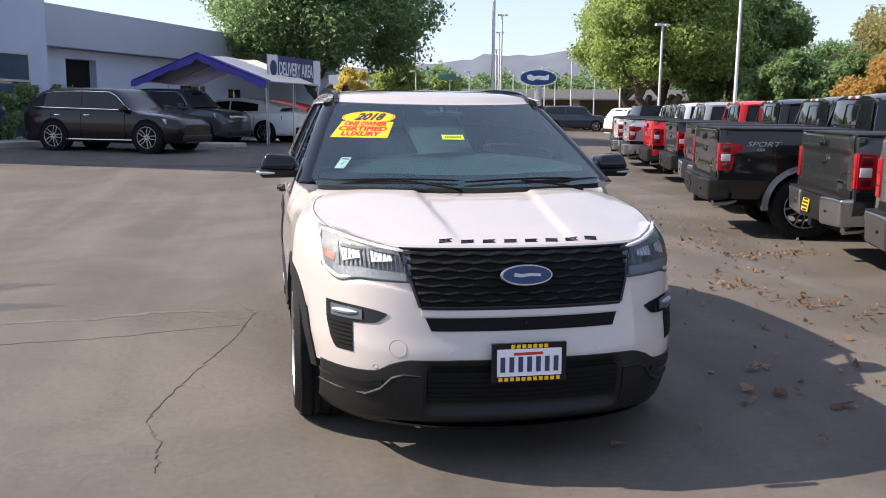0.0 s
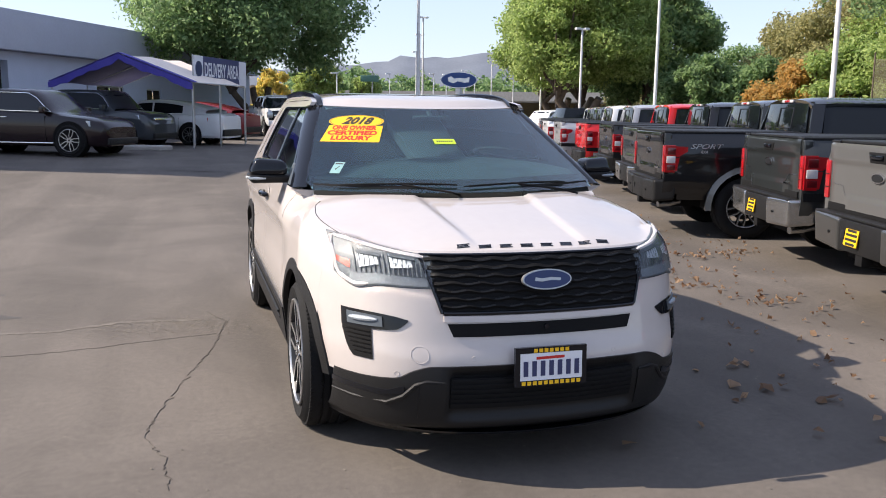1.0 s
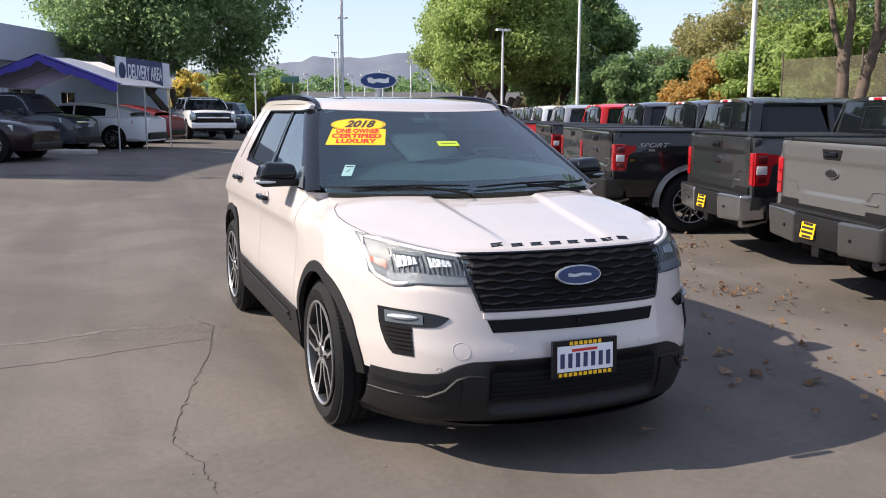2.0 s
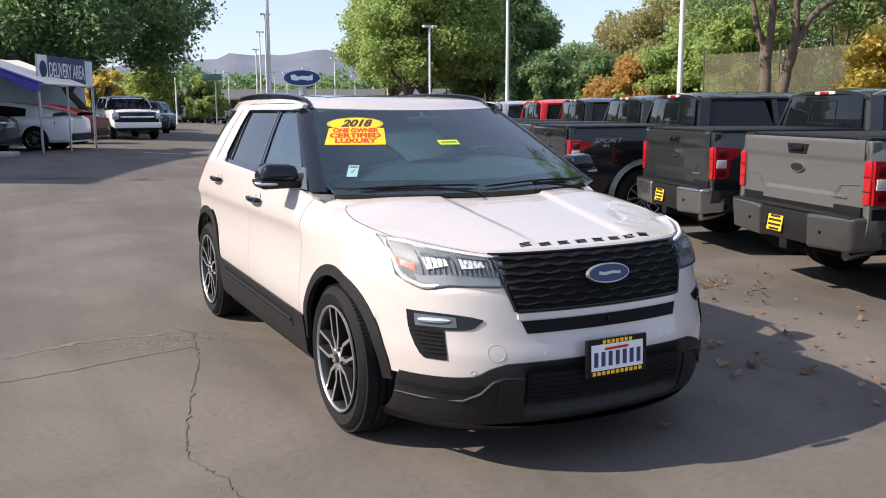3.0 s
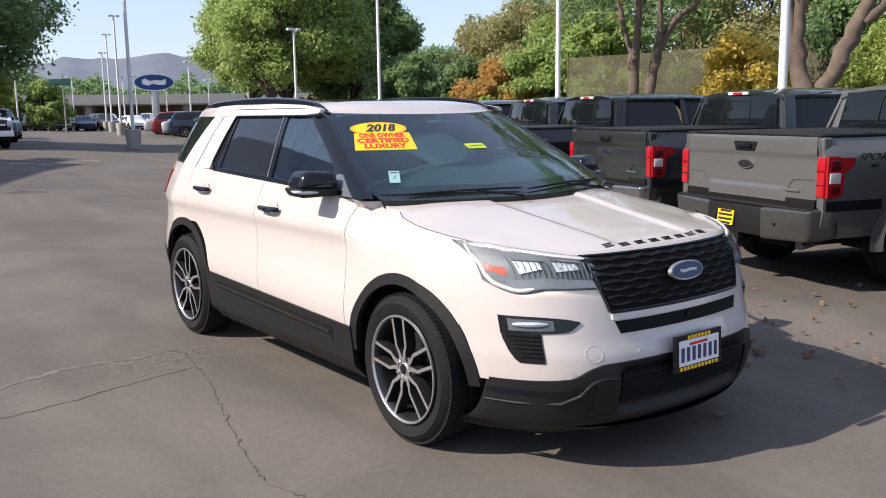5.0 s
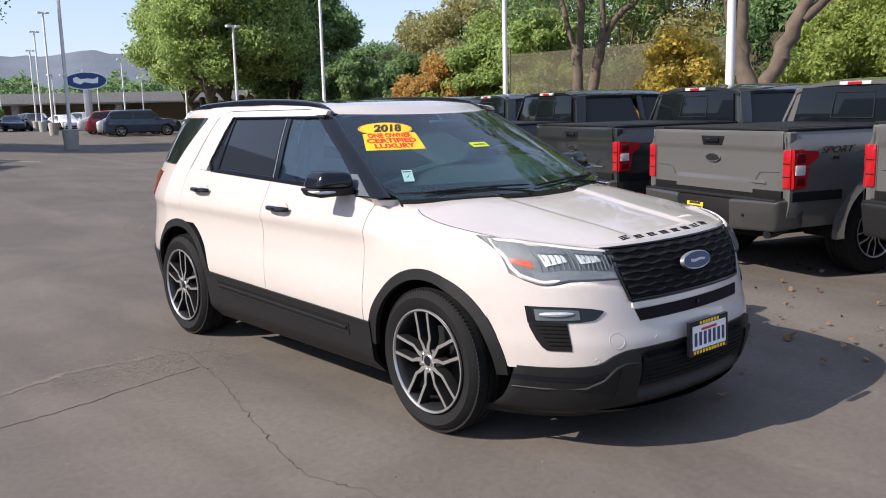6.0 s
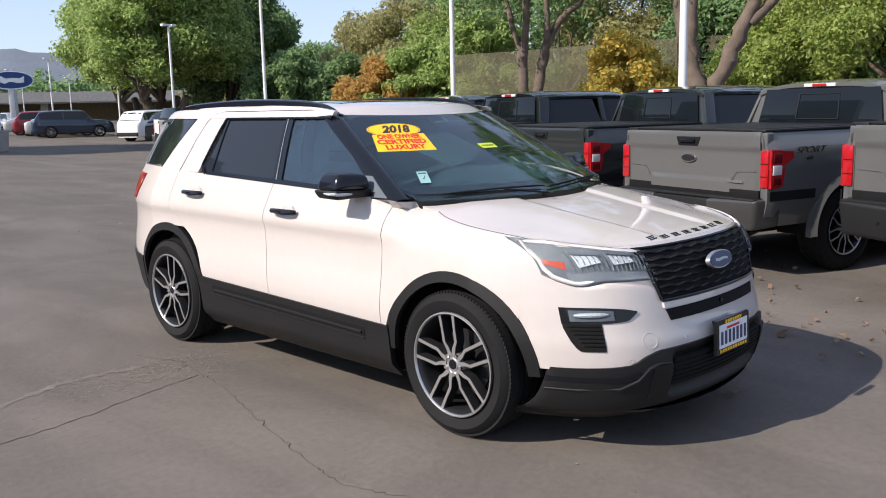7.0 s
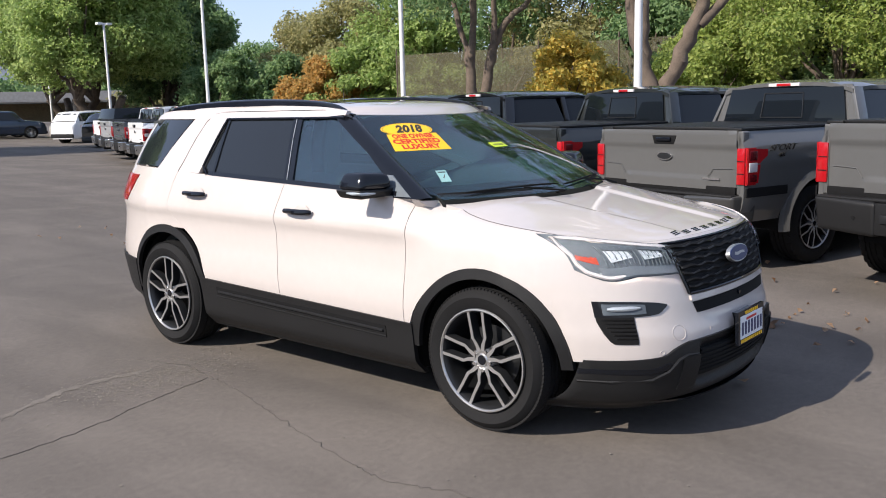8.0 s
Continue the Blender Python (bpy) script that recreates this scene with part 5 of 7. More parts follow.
    rr = [[(x, y, 1.860 - 0.09 * abs(x / 0.83) ** 4 - 0.10 * step(3.4, 3.92, y) - 0.035 * step(2.15, 1.90, y)) for x in lin(-0.83, 0.83, 21)] for y in lin(1.90, 3.95, 14)]
    rf = P("cab_roof", slab(rr, (0, 0, -0.04)), body)
    P("high_brake_lamp", box(-0.20, 0.20, 1.878, 1.93, 1.784, 1.822, 0.008), M_WHITELENS, rf)
    P("brake_lens", box(-0.09, 0.09, 1.872, 1.90, 1.788, 1.818, 0.006), M_RED, rf)
    rw = P("rear_window", hexa([(-0.80, 1.845, 1.36), (0.80, 1.845, 1.36), (0.80, 1.87, 1.36), (-0.80, 1.87, 1.36), (-0.72, 1.90, 1.772), (0.72, 1.90, 1.772), (0.72, 1.925, 1.772), (-0.72, 1.925, 1.772)], 0.008), M_CABGLASS, root, "dark rear window with a sliding pane")
    P("sliding_pane", join(*[tube(a, b, 0.007, n=6) for a, b in (((-0.27, 1.848, 1.44), (-0.25, 1.889, 1.71)), ((0.27, 1.848, 1.44), (0.25, 1.889, 1.71)), ((-0.27, 1.848, 1.44), (0.27, 1.848, 1.44)), ((-0.25, 1.889, 1.71), (0.25, 1.889, 1.71)))]), M_RIMDARK, rw)
    P("windscreen", hexa([(-0.84, 4.42, 1.26), (0.84, 4.42, 1.26), (0.84, 4.40, 1.26), (-0.84, 4.40, 1.26), (-0.70, 3.88, 1.78), (0.70, 3.88, 1.78), (0.70, 3.86, 1.78), (-0.70, 3.86, 1.78)]), M_CABGLASS)
    P("hood", slab([[(x, y, 1.27 - 0.06 * abs(x / 0.92) ** 3 - 0.10 * step(5.3, 5.72, y)) for x in lin(-0.92, 0.92, 13)] for y in lin(4.35, 5.72, 10)], (0, 0, -0.05)), body)
    P("front_grille", box(-0.78, 0.78, 5.68, 5.76, 0.72, 1.14, 0.03), M_BLACKGLOSS)
    P("grille_bar", box(-0.70, 0.70, 5.745, 5.79, 0.90, 0.97, 0.02), M_CHROME)
    for s in (-1, 1):
        P("headlight", box(min(s * 0.74, s * 0.98), max(s * 0.74, s * 0.98), 5.55, 5.765, 0.84, 1.10, 0.03), M_LAMPBODY)
    P("front_bumper", box(-0.97, 0.97, 5.62, 5.86, 0.48, 0.72, 0.05, 3), face or body)
    P("front_valance", box(-0.85, 0.85, 5.55, 5.80, 0.34, 0.50, 0.03), M_DARK)
    if cap:
        P("bed_cap", hexa([(-0.93, 0.02, 1.39), (0.93, 0.02, 1.39), (0.93, 1.8, 1.39), (-0.93, 1.8, 1.39), (-0.78, 0.16, 1.84), (0.78, 0.16, 1.84), (0.80, 1.8, 1.87), (-0.80, 1.8, 1.87)], 0.03), M_CABGLASS)
    if decal:
        f = face_frame((1.005, 0.52, 1.195), (0, 1, 0), (0, 0, 1))
        lettering(decal, 0.085, up @ f, M_BLACKINK if body is not P_BLACK else M_STEEL, "decal", root, 0.004, width=0.42, shear=0.35)
        lettering("4X4", 0.055, up @ face_frame((1.013, 0.50, 1.125), (0, 1, 0), (0, 0, 1)), M_BLACKINK if body is not P_BLACK else M_STEEL, "decal", root, 0.004)
    return root


P_GREY = paint("warm_grey_paint", (0.098, 0.098, 0.097), 0.1)
P_BUMPERGREY = paint("dark_bumper_grey", (0.050, 0.050, 0.049), 0.3)
P_CHAR = paint("charcoal_green_paint", (0.019, 0.022, 0.023), 0.0)
P_BLACK = paint("black_paint", (0.005, 0.0055, 0.0065))
P_RED = paint("bright_red_paint", (0.52, 0.012, 0.014))
P_SILVER = paint("silver_paint", (0.42, 0.43, 0.45), 0.4)
P_PLUM = mat("dark_plum_paint", (0.010, 0.004, 0.006), 0.25, vary=0.04, scale=1.2, coat=0.4, spec=0.3)
P_SLATE = paint("slate_grey_paint", (0.040, 0.046, 0.054), 0.1)
P_WHITE2 = paint("plain_white_paint", (0.74, 0.75, 0.76))
P_BLUE = paint("dark_blue_paint", (0.020, 0.035, 0.065), 0.2)
P_TEAL = paint("teal_grey_paint", (0.09, 0.16, 0.19), 0.2)
P_MAROON = paint("maroon_paint", (0.16, 0.012, 0.02))
P_BROWN = paint("brown_black_paint", (0.008, 0.007, 0.008), 0.0)

pickup(heading(3.27, -1.15, 107.5), "grey lifted pickup truck with off-road tyres and black bumper", P_GREY, M_CLAD, lift=0.07, tyre_r=0.44, black_bumper=True, rough_tread=True, plate=False)
pickup(heading(3.94, 1.42, 106.5), "warm grey pickup truck with a black sport decal", P_GREY, P_GREY, decal="SPORT", face=P_BUMPERGREY)
pickup(heading(4.80, 3.96, 108), "charcoal pickup truck with chrome bumper and yellow dealer plate", P_CHAR, P_CHAR)
pickup(heading(4.80, 6.62, 108), "black pickup truck with sport decal", P_BLACK, P_SLATE, decal="SPORT", black_bumper=True, plate=False)
pickup(heading(5.92, 9.15, 108), "dark slate pickup truck set back in the row", P_CHAR, P_CHAR, plate=False)
pickup(heading(6.95, 12.15, 108), "near-black pickup truck in the row", P_BROWN, P_BROWN, black_bumper=True, plate=False)
pickup(heading(7.72, 14.95, 108), "bright red pickup truck with black bumper", P_RED, M_CLAD, black_bumper=True, plate=False)
pickup(heading(8.35, 17.75, 108), "silver pickup truck in the row", P_SILVER, P_SILVER, plate=False)
pickup(heading(9.25, 20.65, 108), "white pickup truck in the row", P_WHITE2, P_WHITE2, plate=False)
pickup(heading(10.5, 23.8, 108), "dark slate pickup truck in the row", P_SLATE, P_SLATE, plate=False)
pickup(heading(11.8, 27.0, 107), "silver pickup truck in the row", P_SILVER, P_SILVER, plate=False)
pickup(heading(13.3, 30.2, 103), "white pickup truck in the row", P_WHITE2, P_WHITE2, plate=False)
pickup(heading(15.3, 33.4, 98), "silver pickup truck with a dark bed cap", P_SILVER, P_SILVER, cap=True, plate=False)
pickup(heading(2.75, 40.6, 176), "white pickup truck facing the lot, chrome grille", P_WHITE2, P_WHITE2, group="cars by the building", plate=False)


def car(name, m, label, body, L=4.8, W=1.9, H=1.68, belt=1.05, hood=1.02, nose=0.55, cowl=0.25, top0=0.38, top1=0.80, tail=0.97, deck=None, tyre_r=0.36, group="parked cars", chrome=True, rim=None, category="car"):
    """A parked car: lofted body and greenhouse, glass, lamps, grille, bumpers, mirrors and wheels. Shares of the length run from nose to tail."""
    root = thing(name, m, label, category, group)
    Y = lambda f: L / 2 - f * L
    deck = deck or belt
    w = W / 2
    prof = curve([(0.0, nose + 0.15), (0.03, hood - 0.16), (0.10, hood - 0.06), (cowl, hood + 0.03), (top0, H - 0.02), ((top0 + top1) / 2, H), (top1, H - 0.05), (tail - 0.01, deck + 0.08), (1.0, deck - 0.12)])
    plan = curve([(0.0, 0.70), (0.02, 0.86), (0.07, 0.96), (0.2, 1.0), (0.8, 1.0), (0.93, 0.97), (0.98, 0.90), (1.0, 0.80)])
    zb = lambda f: min(belt + 0.10 * (f - 0.4), prof(f))
    fw, rw_ = 0.19, 0.19 + (L * 0.585) / L
    rows = []
    for f in [0, 0.01, 0.025] + lin(0.05, 0.95, 37) + [0.975, 0.99, 1.0]:
        ww, z = w * plan(f), zb(f)
        rows.append([(ww * a, Y(f), q) for a, q in ((0.88, 0.24), (0.97, 0.32), (0.995, 0.52), (1.0, z * 0.72), (0.985, z - 0.12), (0.95, z - 0.03), (0.86, z + 0.0), (0.5, z + 0.015), (0, z + 0.02))] + [(-ww * a, Y(f), q) for a, q in ((0.5, z + 0.015), (0.86, z), (0.95, z - 0.03), (0.985, z - 0.12), (1.0, z * 0.72), (0.995, 0.52), (0.97, 0.32), (0.88, 0.24))])
    bm = sheet(rows)
    for r in (rows[0], rows[-1]):
        bm.faces.new([bm.verts.new(p) for p in r])
    part("body", bm, body, root)
    fs = lin(cowl, tail - 0.012, 30)
    top_w = lambda f: w * (0.70 + 0.05 * step(cowl, top0, f) - 0.02 * step(top1, 1, f))

    def gx(f, z):
        z0, z1 = zb(f), max(prof(f) - 0.05, zb(f) + 0.02)
        k = max(0.0, min(1.0, (z - z0) / (z1 - z0)))
        full = k * (z1 - z0) / max(H - belt, 0.1)
        return w * plan(f) * 0.94 + (top_w(f) - w * 0.94) * full
    rows = []
    for f in fs:
        z0, z1 = zb(f) - 0.02, prof(f)
        zz = max(z1 - 0.05, z0 + 0.005)
        half = [(gx(f, z0), z0), (gx(f, (z0 + zz) / 2), (z0 + zz) / 2), (gx(f, zz), zz), (gx(f, zz) - 0.06, max(z1 - 0.012, zz)), (gx(f, zz) * 0.5, z1 + 0.01), (0, z1 + 0.015)]
        rows.append([(a, Y(f), b) for a, b in half] + [(-a, Y(f), b) for a, b in half[-2::-1]])
    part("roof", sheet(rows), body, root)
    ws = [[(x, Y(f), prof(f) + 0.012 - 0.05 * abs(x / w) ** 2) for x in lin(-gx(f, prof(f)) + 0.07, gx(f, prof(f)) - 0.07, 9)] for f in lin(cowl + 0.012, top0 - 0.03, 7)]
    part("windscreen", slab(ws, (0, 0, -0.02)), M_DARKGLASS, root)
    rg = [[(x, Y(f), prof(f) + 0.012 - 0.05 * abs(x / w) ** 2) for x in lin(-gx(f, prof(f)) + 0.09, gx(f, prof(f)) - 0.09, 7)] for f in lin(top1 + 0.03, tail - 0.03, 6)]
    part("rear_window", slab(rg, (0, 0, -0.02)), M_DARKGLASS, root)
    mid = (cowl + 0.06 + top1) / 2 + 0.02
    for s in (-1, 1):
        for a, b in ((cowl + 0.055, mid - 0.007), (mid + 0.007, min(top1 + 0.06, tail - 0.07))):
            cols = [[(s * (gx(f, z) + 0.008), Y(f), z) for z in lin(zb(f) + 0.03, max(prof(f) - 0.10, zb(f) + 0.045), 4)] for f in lin(a, b, 9)]
            part("side_window", slab(cols, (-s * 0.015, 0, 0)), M_DARKGLASS, root)
        if chrome:
            part("window_trim", join(pipe([(s * (gx(f, zb(f)) + 0.012), Y(f), zb(f) + 0.018) for f in lin(cowl + 0.04, min(top1 + 0.06, tail - 0.06), 12)], 0.011, 6), pipe([(s * (gx(f, max(prof(f) - 0.085, zb(f) + 0.02)) + 0.012), Y(f), max(prof(f) - 0.085, zb(f) + 0.02)) for f in lin(cowl + 0.04, min(top1 + 0.06, tail - 0.06), 14)], 0.009, 6)), M_CHROME, root)
        part("sill_trim", box(min(s * w * 0.96, s * (w + 0.005)), max(s * w * 0.96, s * (w + 0.005)), Y(0.72), Y(0.28), 0.295, 0.325, 0.008), M_CHROME if chrome else M_CLAD, root)
        for f in (cowl + 0.07, mid, mid + 0.19):
            part("door_seam", box(min(s * (w - 0.05), s * (w + 0.001)), max(s * (w - 0.05), s * (w + 0.001)), Y(f) - 0.004, Y(f) + 0.004, 0.36, belt - 0.10), M_DARK, root)
        for f in (mid - 0.035, mid + 0.15):
            part("door_handle", pipe([(s * (w - 0.01), Y(f) - 0.09, belt - 0.13), (s * (w + 0.018), Y(f) - 0.06, belt - 0.13), (s * (w + 0.018), Y(f) + 0.06, belt - 0.13), (s * (w - 0.01), Y(f) + 0.09, belt - 0.13)], 0.013, 6), M_CHROME if chrome else body, root)
        part("headlight", hexa([(s * w * 0.55, Y(0.022), hood - 0.30), (s * w * 0.97, Y(0.075), hood - 0.27), (s * w * 0.93, Y(0.12), hood - 0.25), (s * w * 0.55, Y(0.08), hood - 0.28), (s * w * 0.55, Y(0.030), hood - 0.18), (s * w * 0.98, Y(0.085), hood - 0.13), (s * w * 0.90, Y(0.13), hood - 0.13), (s * w * 0.55, Y(0.09), hood - 0.16)], 0.012), M_LAMPBODY, root)
        part("tail_lamp", hexa([(s * w * 0.60, Y(0.998), deck - 0.30), (s * w * 0.99, Y(0.90), deck - 0.28), (s * w * 0.94, Y(0.90), deck - 0.28), (s * w * 0.60, Y(0.96), deck - 0.30), (s * w * 0.60, Y(0.998), deck - 0.16), (s * w * 0.99, Y(0.90), deck - 0.16), (s * w * 0.94, Y(0.90), deck - 0.16), (s * w * 0.60, Y(0.96), deck - 0.16)], 0.010), M_RED, root)
        part("door_mirror", moved(box(0.0, 0.20, -0.06, 0.06, -0.08, 0.09, 0.03, 3), Matrix.Translation((s * (w - 0.04), Y(cowl + 0.07), belt + 0.05)) @ Matrix.Diagonal((s, 1, 1, 1))), body, root)
        for f in (fw, rw_):
            part("wheel_arch", moved(lathe([(0.0, 0.003), (tyre_r * 1.06, 0.003), (tyre_r * 1.09, -0.006), (tyre_r * 1.16, -0.004), (tyre_r * 1.17, 0.02), (tyre_r * 1.16, 0.25)], 30), Matrix.Translation((s * (w + 0.004), Y(f), tyre_r + 0.02)) @ Matrix.Rotation(math.pi if s > 0 else 0, 4, "Z")), M_DARK, root)
            wheel(root, Matrix.Translation((s * (w - 0.078), Y(f), tyre_r)) @ Matrix.Rotation(math.pi if s > 0 else 0, 4, "Z"), tyre_r, tyre_r * 0.70, 0.22, 5, "double", 20, M_RIMDARK, rim or M_ALU)
    part("grille", hexa([(-w * 0.50, Y(0.012), 0.50), (w * 0.50, Y(0.012), 0.50), (w * 0.5, Y(0.05), 0.5), (-w * 0.5, Y(0.05), 0.5), (-w * 0.54, Y(0.012), hood - 0.22), (w * 0.54, Y(0.012), hood - 0.22), (w * 0.54, Y(0.06), hood - 0.22), (-w * 0.54, Y(0.06), hood - 0.22)], 0.02), M_CHROME if chrome else M_BLACKGLOSS, root)
    part("front_bumper", box(-w * 0.74, w * 0.74, Y(0.02), Y(-0.008), 0.28, 0.44, 0.03, 3), M_CLAD, root)
    part("rear_bumper", box(-w * 0.82, w * 0.82, Y(1.008), Y(0.97), 0.30, 0.52, 0.03, 3), M_CLAD, root)
    return root


# by the building
car("suv", heading(-5.05, 20.6, 115.5), "dark plum crossover with chrome window trim beside the building", P_PLUM, L=4.75, W=1.90, H=1.64, belt=1.07, hood=1.00, cowl=0.255, top0=0.44, top1=0.84, tail=0.982, tyre_r=0.385, group="cars by the building")
car("suv", heading(-3.98, 25.2, 117.5), "slate grey sport utility vehicle beside the tent", P_SLATE, L=4.62, W=1.92, H=1.72, belt=1.13, hood=1.12, top1=0.86, tyre_r=0.385, group="cars by the building")
car("sedan", heading(-2.0, 27.1, -64), "white sedan parked under the tent", P_WHITE2, L=4.87, W=1.85, H=1.47, belt=0.98, hood=0.92, top0=0.42, top1=0.66, tail=0.90, deck=1.06, tyre_r=0.34, group="cars by the building", chrome=False)
car("sedan", heading(-0.9, 32.0, -64), "maroon sedan parked behind the white one", P_MAROON, L=4.85, W=1.85, H=1.46, belt=0.98, hood=0.92, top0=0.42, top1=0.66, tail=0.90, deck=1.06, tyre_r=0.34, group="cars by the building", chrome=False)
car("suv", heading(5.3, 47.5, 176), "dark blue sport utility vehicle in the far row", P_BLUE, H=1.75, belt=1.12, hood=1.1, top1=0.86, group="cars by the building")
car("suv", heading(6.9, 54.5, 176), "teal and white sport utility vehicle in the far row", P_TEAL, H=1.78, belt=1.12, hood=1.1, top1=0.86, group="cars by the building")
# at the end of the truck row
car("suv", heading(19.4, 38.2, 86), "black sport utility vehicle at the end of the row", P_BLACK, H=1.74, belt=1.12, hood=1.1, top1=0.86)
car("suv", heading(21.2, 45.7, 70), "white sport utility vehicle at the end of the row", P_WHITE2, H=1.76, belt=1.12, hood=1.1, top1=0.86, chrome=False)
car("suv", heading(20.5, 55.9, 111), "dark blue sport utility vehicle standing across the aisle", P_BLUE, L=5.05, H=1.76, belt=1.14, hood=1.12, top1=0.88, chrome=False)
# far end of the lot
for k, (x, y, deg, mt, words) in enumerate(((12.6, 94, 178, P_WHITE2, "white"), (15.4, 90, 172, P_WHITE2, "white"), (18.1, 88, 176, P_SILVER, "silver"), (20.7, 88.5, 180, P_BLUE, "dark blue"), (23.0, 89, 176, P_SLATE, "slate grey"), (25.6, 88, 178, P_WHITE2, "white"), (28.2, 89, 174, P_SILVER, "silver"), (22.0, 97, 176, P_RED, "red"), (17.2, 97, 178, P_BLACK, "black"), (20.9, 58.6, 111, P_SILVER, "silver"), (21.2, 61.6, 111, P_MAROON, "maroon"), (21.6, 64.6, 111, P_SILVER, "silver"), (26.0, 98, 180, P_WHITE2, "white"))):
    car("sedan" if k % 2 else "suv", heading(x, y, deg), words + " car parked at the far end of the lot", mt, H=1.5 if k % 2 else 1.72, belt=1.0 if k % 2 else 1.1, hood=0.95 if k % 2 else 1.08, top1=0.68 if k % 2 else 0.86, tail=0.92 if k % 2 else 0.97, deck=1.06 if k % 2 else None, group="cars at the far end", chrome=False)


# ---- building, tent and banner ----
BW = Vector((0.455, 0.890, 0))          # along the front wall, away from the road
BN = Vector((0.890, -0.455, 0))         # out of the wall
B0 = Vector((-9.15, 28.1, 0.0))         # corner between the tall block and the long wing


def wall_m(u, out=0.0):
    """The frame of the front wall at u metres along it: x along, y inwards, z up."""
    o = B0 + BW * u + BN * out
    return Matrix(((BW.x, -BN.x, 0, o.x), (BW.y, -BN.y, 0, o.y), (0, 0, 1, 0), (0, 0, 0, 1)))


def pierced(x0, x1, z0, z1, t, holes):
    """A wall with thickness t and rectangular openings (x0, x1, z0, z1) through it."""
    xs = sorted({x0, x1, *[h[0] for h in holes], *[h[1] for h in holes]})
    zs = sorted({z0, z1, *[h[2] for h in holes], *[h[3] for h in holes]})
    out = bmesh.new()
    for a, b in zip(xs, xs[1:]):
        for c, d in zip(zs, zs[1:]):
            if not any(h[0] - 1e-6 <= a and b <= h[1] + 1e-6 and h[2] - 1e-6 <= c and d <= h[3] + 1e-6 for h in holes):
                out = join(out, box(a, b, 0, t, c, d))
    bmesh.ops.remove_doubles(out, verts=out.verts[:], dist=1e-4)
    return out


def window_unit(name, x0, x1, z0, z1, m, label, panes=2):
    w = thing(name, m, label, "window", kind="structure")
    part("window_frame", join(box(x0, x1, 0.06, 0.12, z0, z0 + 0.05), box(x0, x1, 0.06, 0.12, z1 - 0.05, z1), box(x0, x0 + 0.05, 0.06, 0.12, z0, z1), box(x1 - 0.05, x1, 0.06, 0.12, z0, z1)), M_STEEL, w)
    part("window_sill", box(x0 - 0.05, x1 + 0.05, -0.05, 0.10, z0 - 0.06, z0, 0.01), M_CONC, w)
    for k in range(panes):
        a, b = x0 + (x1 - x0) * k / panes, x0 + (x1 - x0) * (k + 1) / panes
        part("pane", box(a + 0.03, b - 0.03, 0.08, 0.09, z0 + 0.04, z1 - 0.04), M_DARKGLASS, w)
    return w


wing_holes = [(2.0, 3.7, 0.5, 3.28), (9.4, 11.6, 1.3, 2.55), (13.6, 15.0, 1.0, 2.5)]
wing = solo("wall_wing", pierced(0.0, 26.0, 0.2, 3.6, 0.3, wing_holes), M_WALL, "pale grey stucco wall of the dealership wing", "wall", wall_m(0), kind="structure")
solo("fascia", box(0.0, 26.0, -0.55, 0.30, 3.62, 5.05, 0.02), M_FASCIA, "grey fascia band above the wing wall", "wall", wall_m(0), kind="structure")
solo("roof_wing", box(0.0, 26.0, 0.3, 12.0, 4.6, 4.8), M_CONC, "flat roof of the dealership wing", "roof", wall_m(0), kind="structure")
solo("wall_back", box(-11.0, 26.0, 11.8, 12.1, 0.2, 4.7), M_WALL, "plain grey back wall", "wall", wall_m(0), kind="structure")
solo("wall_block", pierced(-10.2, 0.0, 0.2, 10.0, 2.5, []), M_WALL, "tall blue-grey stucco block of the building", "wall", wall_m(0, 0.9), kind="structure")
wb = thing("window_1", wall_m(0, 0.9), "showroom window in the tall block", "window", kind="structure")
part("window_frame", join(box(-3.4, -0.9, -0.05, 0.02, 3.20, 3.26), box(-3.4, -0.9, -0.05, 0.02, 2.33, 2.40), box(-0.96, -0.9, -0.05, 0.02, 0.5, 3.2), box(-3.4, -3.34, -0.05, 0.02, 0.5, 3.2)), M_STEEL, wb)
part("pane", box(-3.34, -0.96, -0.03, -0.01, 2.40, 3.20), M_SHOPGLASS, wb)
part("pane", box(-3.34, -0.96, -0.03, -0.01, 0.5, 2.33), M_SHOPGLASS, wb)
window_unit("window_2", 9.4, 11.6, 1.3, 2.55, wall_m(0), "window of the wing behind the tent")
window_unit("window_3", 13.6, 15.0, 1.0, 2.5, wall_m(0), "window of the wing behind the tent")
dr = thing("door_1", wall_m(0), "dark recessed doorway", "door", kind="structure")
part("door_leaf", box(2.05, 3.65, 0.26, 0.30, 0.5, 3.25), M_DARK, dr)
part("door_handle", tube((3.2, 0.24, 1.4), (3.2, 0.24, 1.7), 0.02), M_STEEL, dr)


def kerb():
    rows = []
    for u in lin(-10, 6.2, 20):
        o = B0 + BW * u + BN * 4.0
        rows.append([(o.x + BN.x * d, o.y + BN.y * d, ground_z(o.x, o.y) + z) for d, z in ((0.0, -0.05), (0.0, 0.14), (-0.03, 0.15), (-3.0, 0.15), (-3.0, -0.05))])
    return sheet(rows)


solo("kerb", kerb(), M_CONC, "concrete kerb and walk along the building", "kerb", kind="structure")
solo("kerb", moved(box(-0.9, 0.9, -0.4, 0.4, -0.05, 0.12, 0.05, 3), Matrix.Translation((-2.7, 22.6, ground_z(-2.7, 22.6))) @ Matrix.Rotation(radians(-27), 4, "Z")), M_CONC, "low concrete kerb island", "kerb", kind="structure")

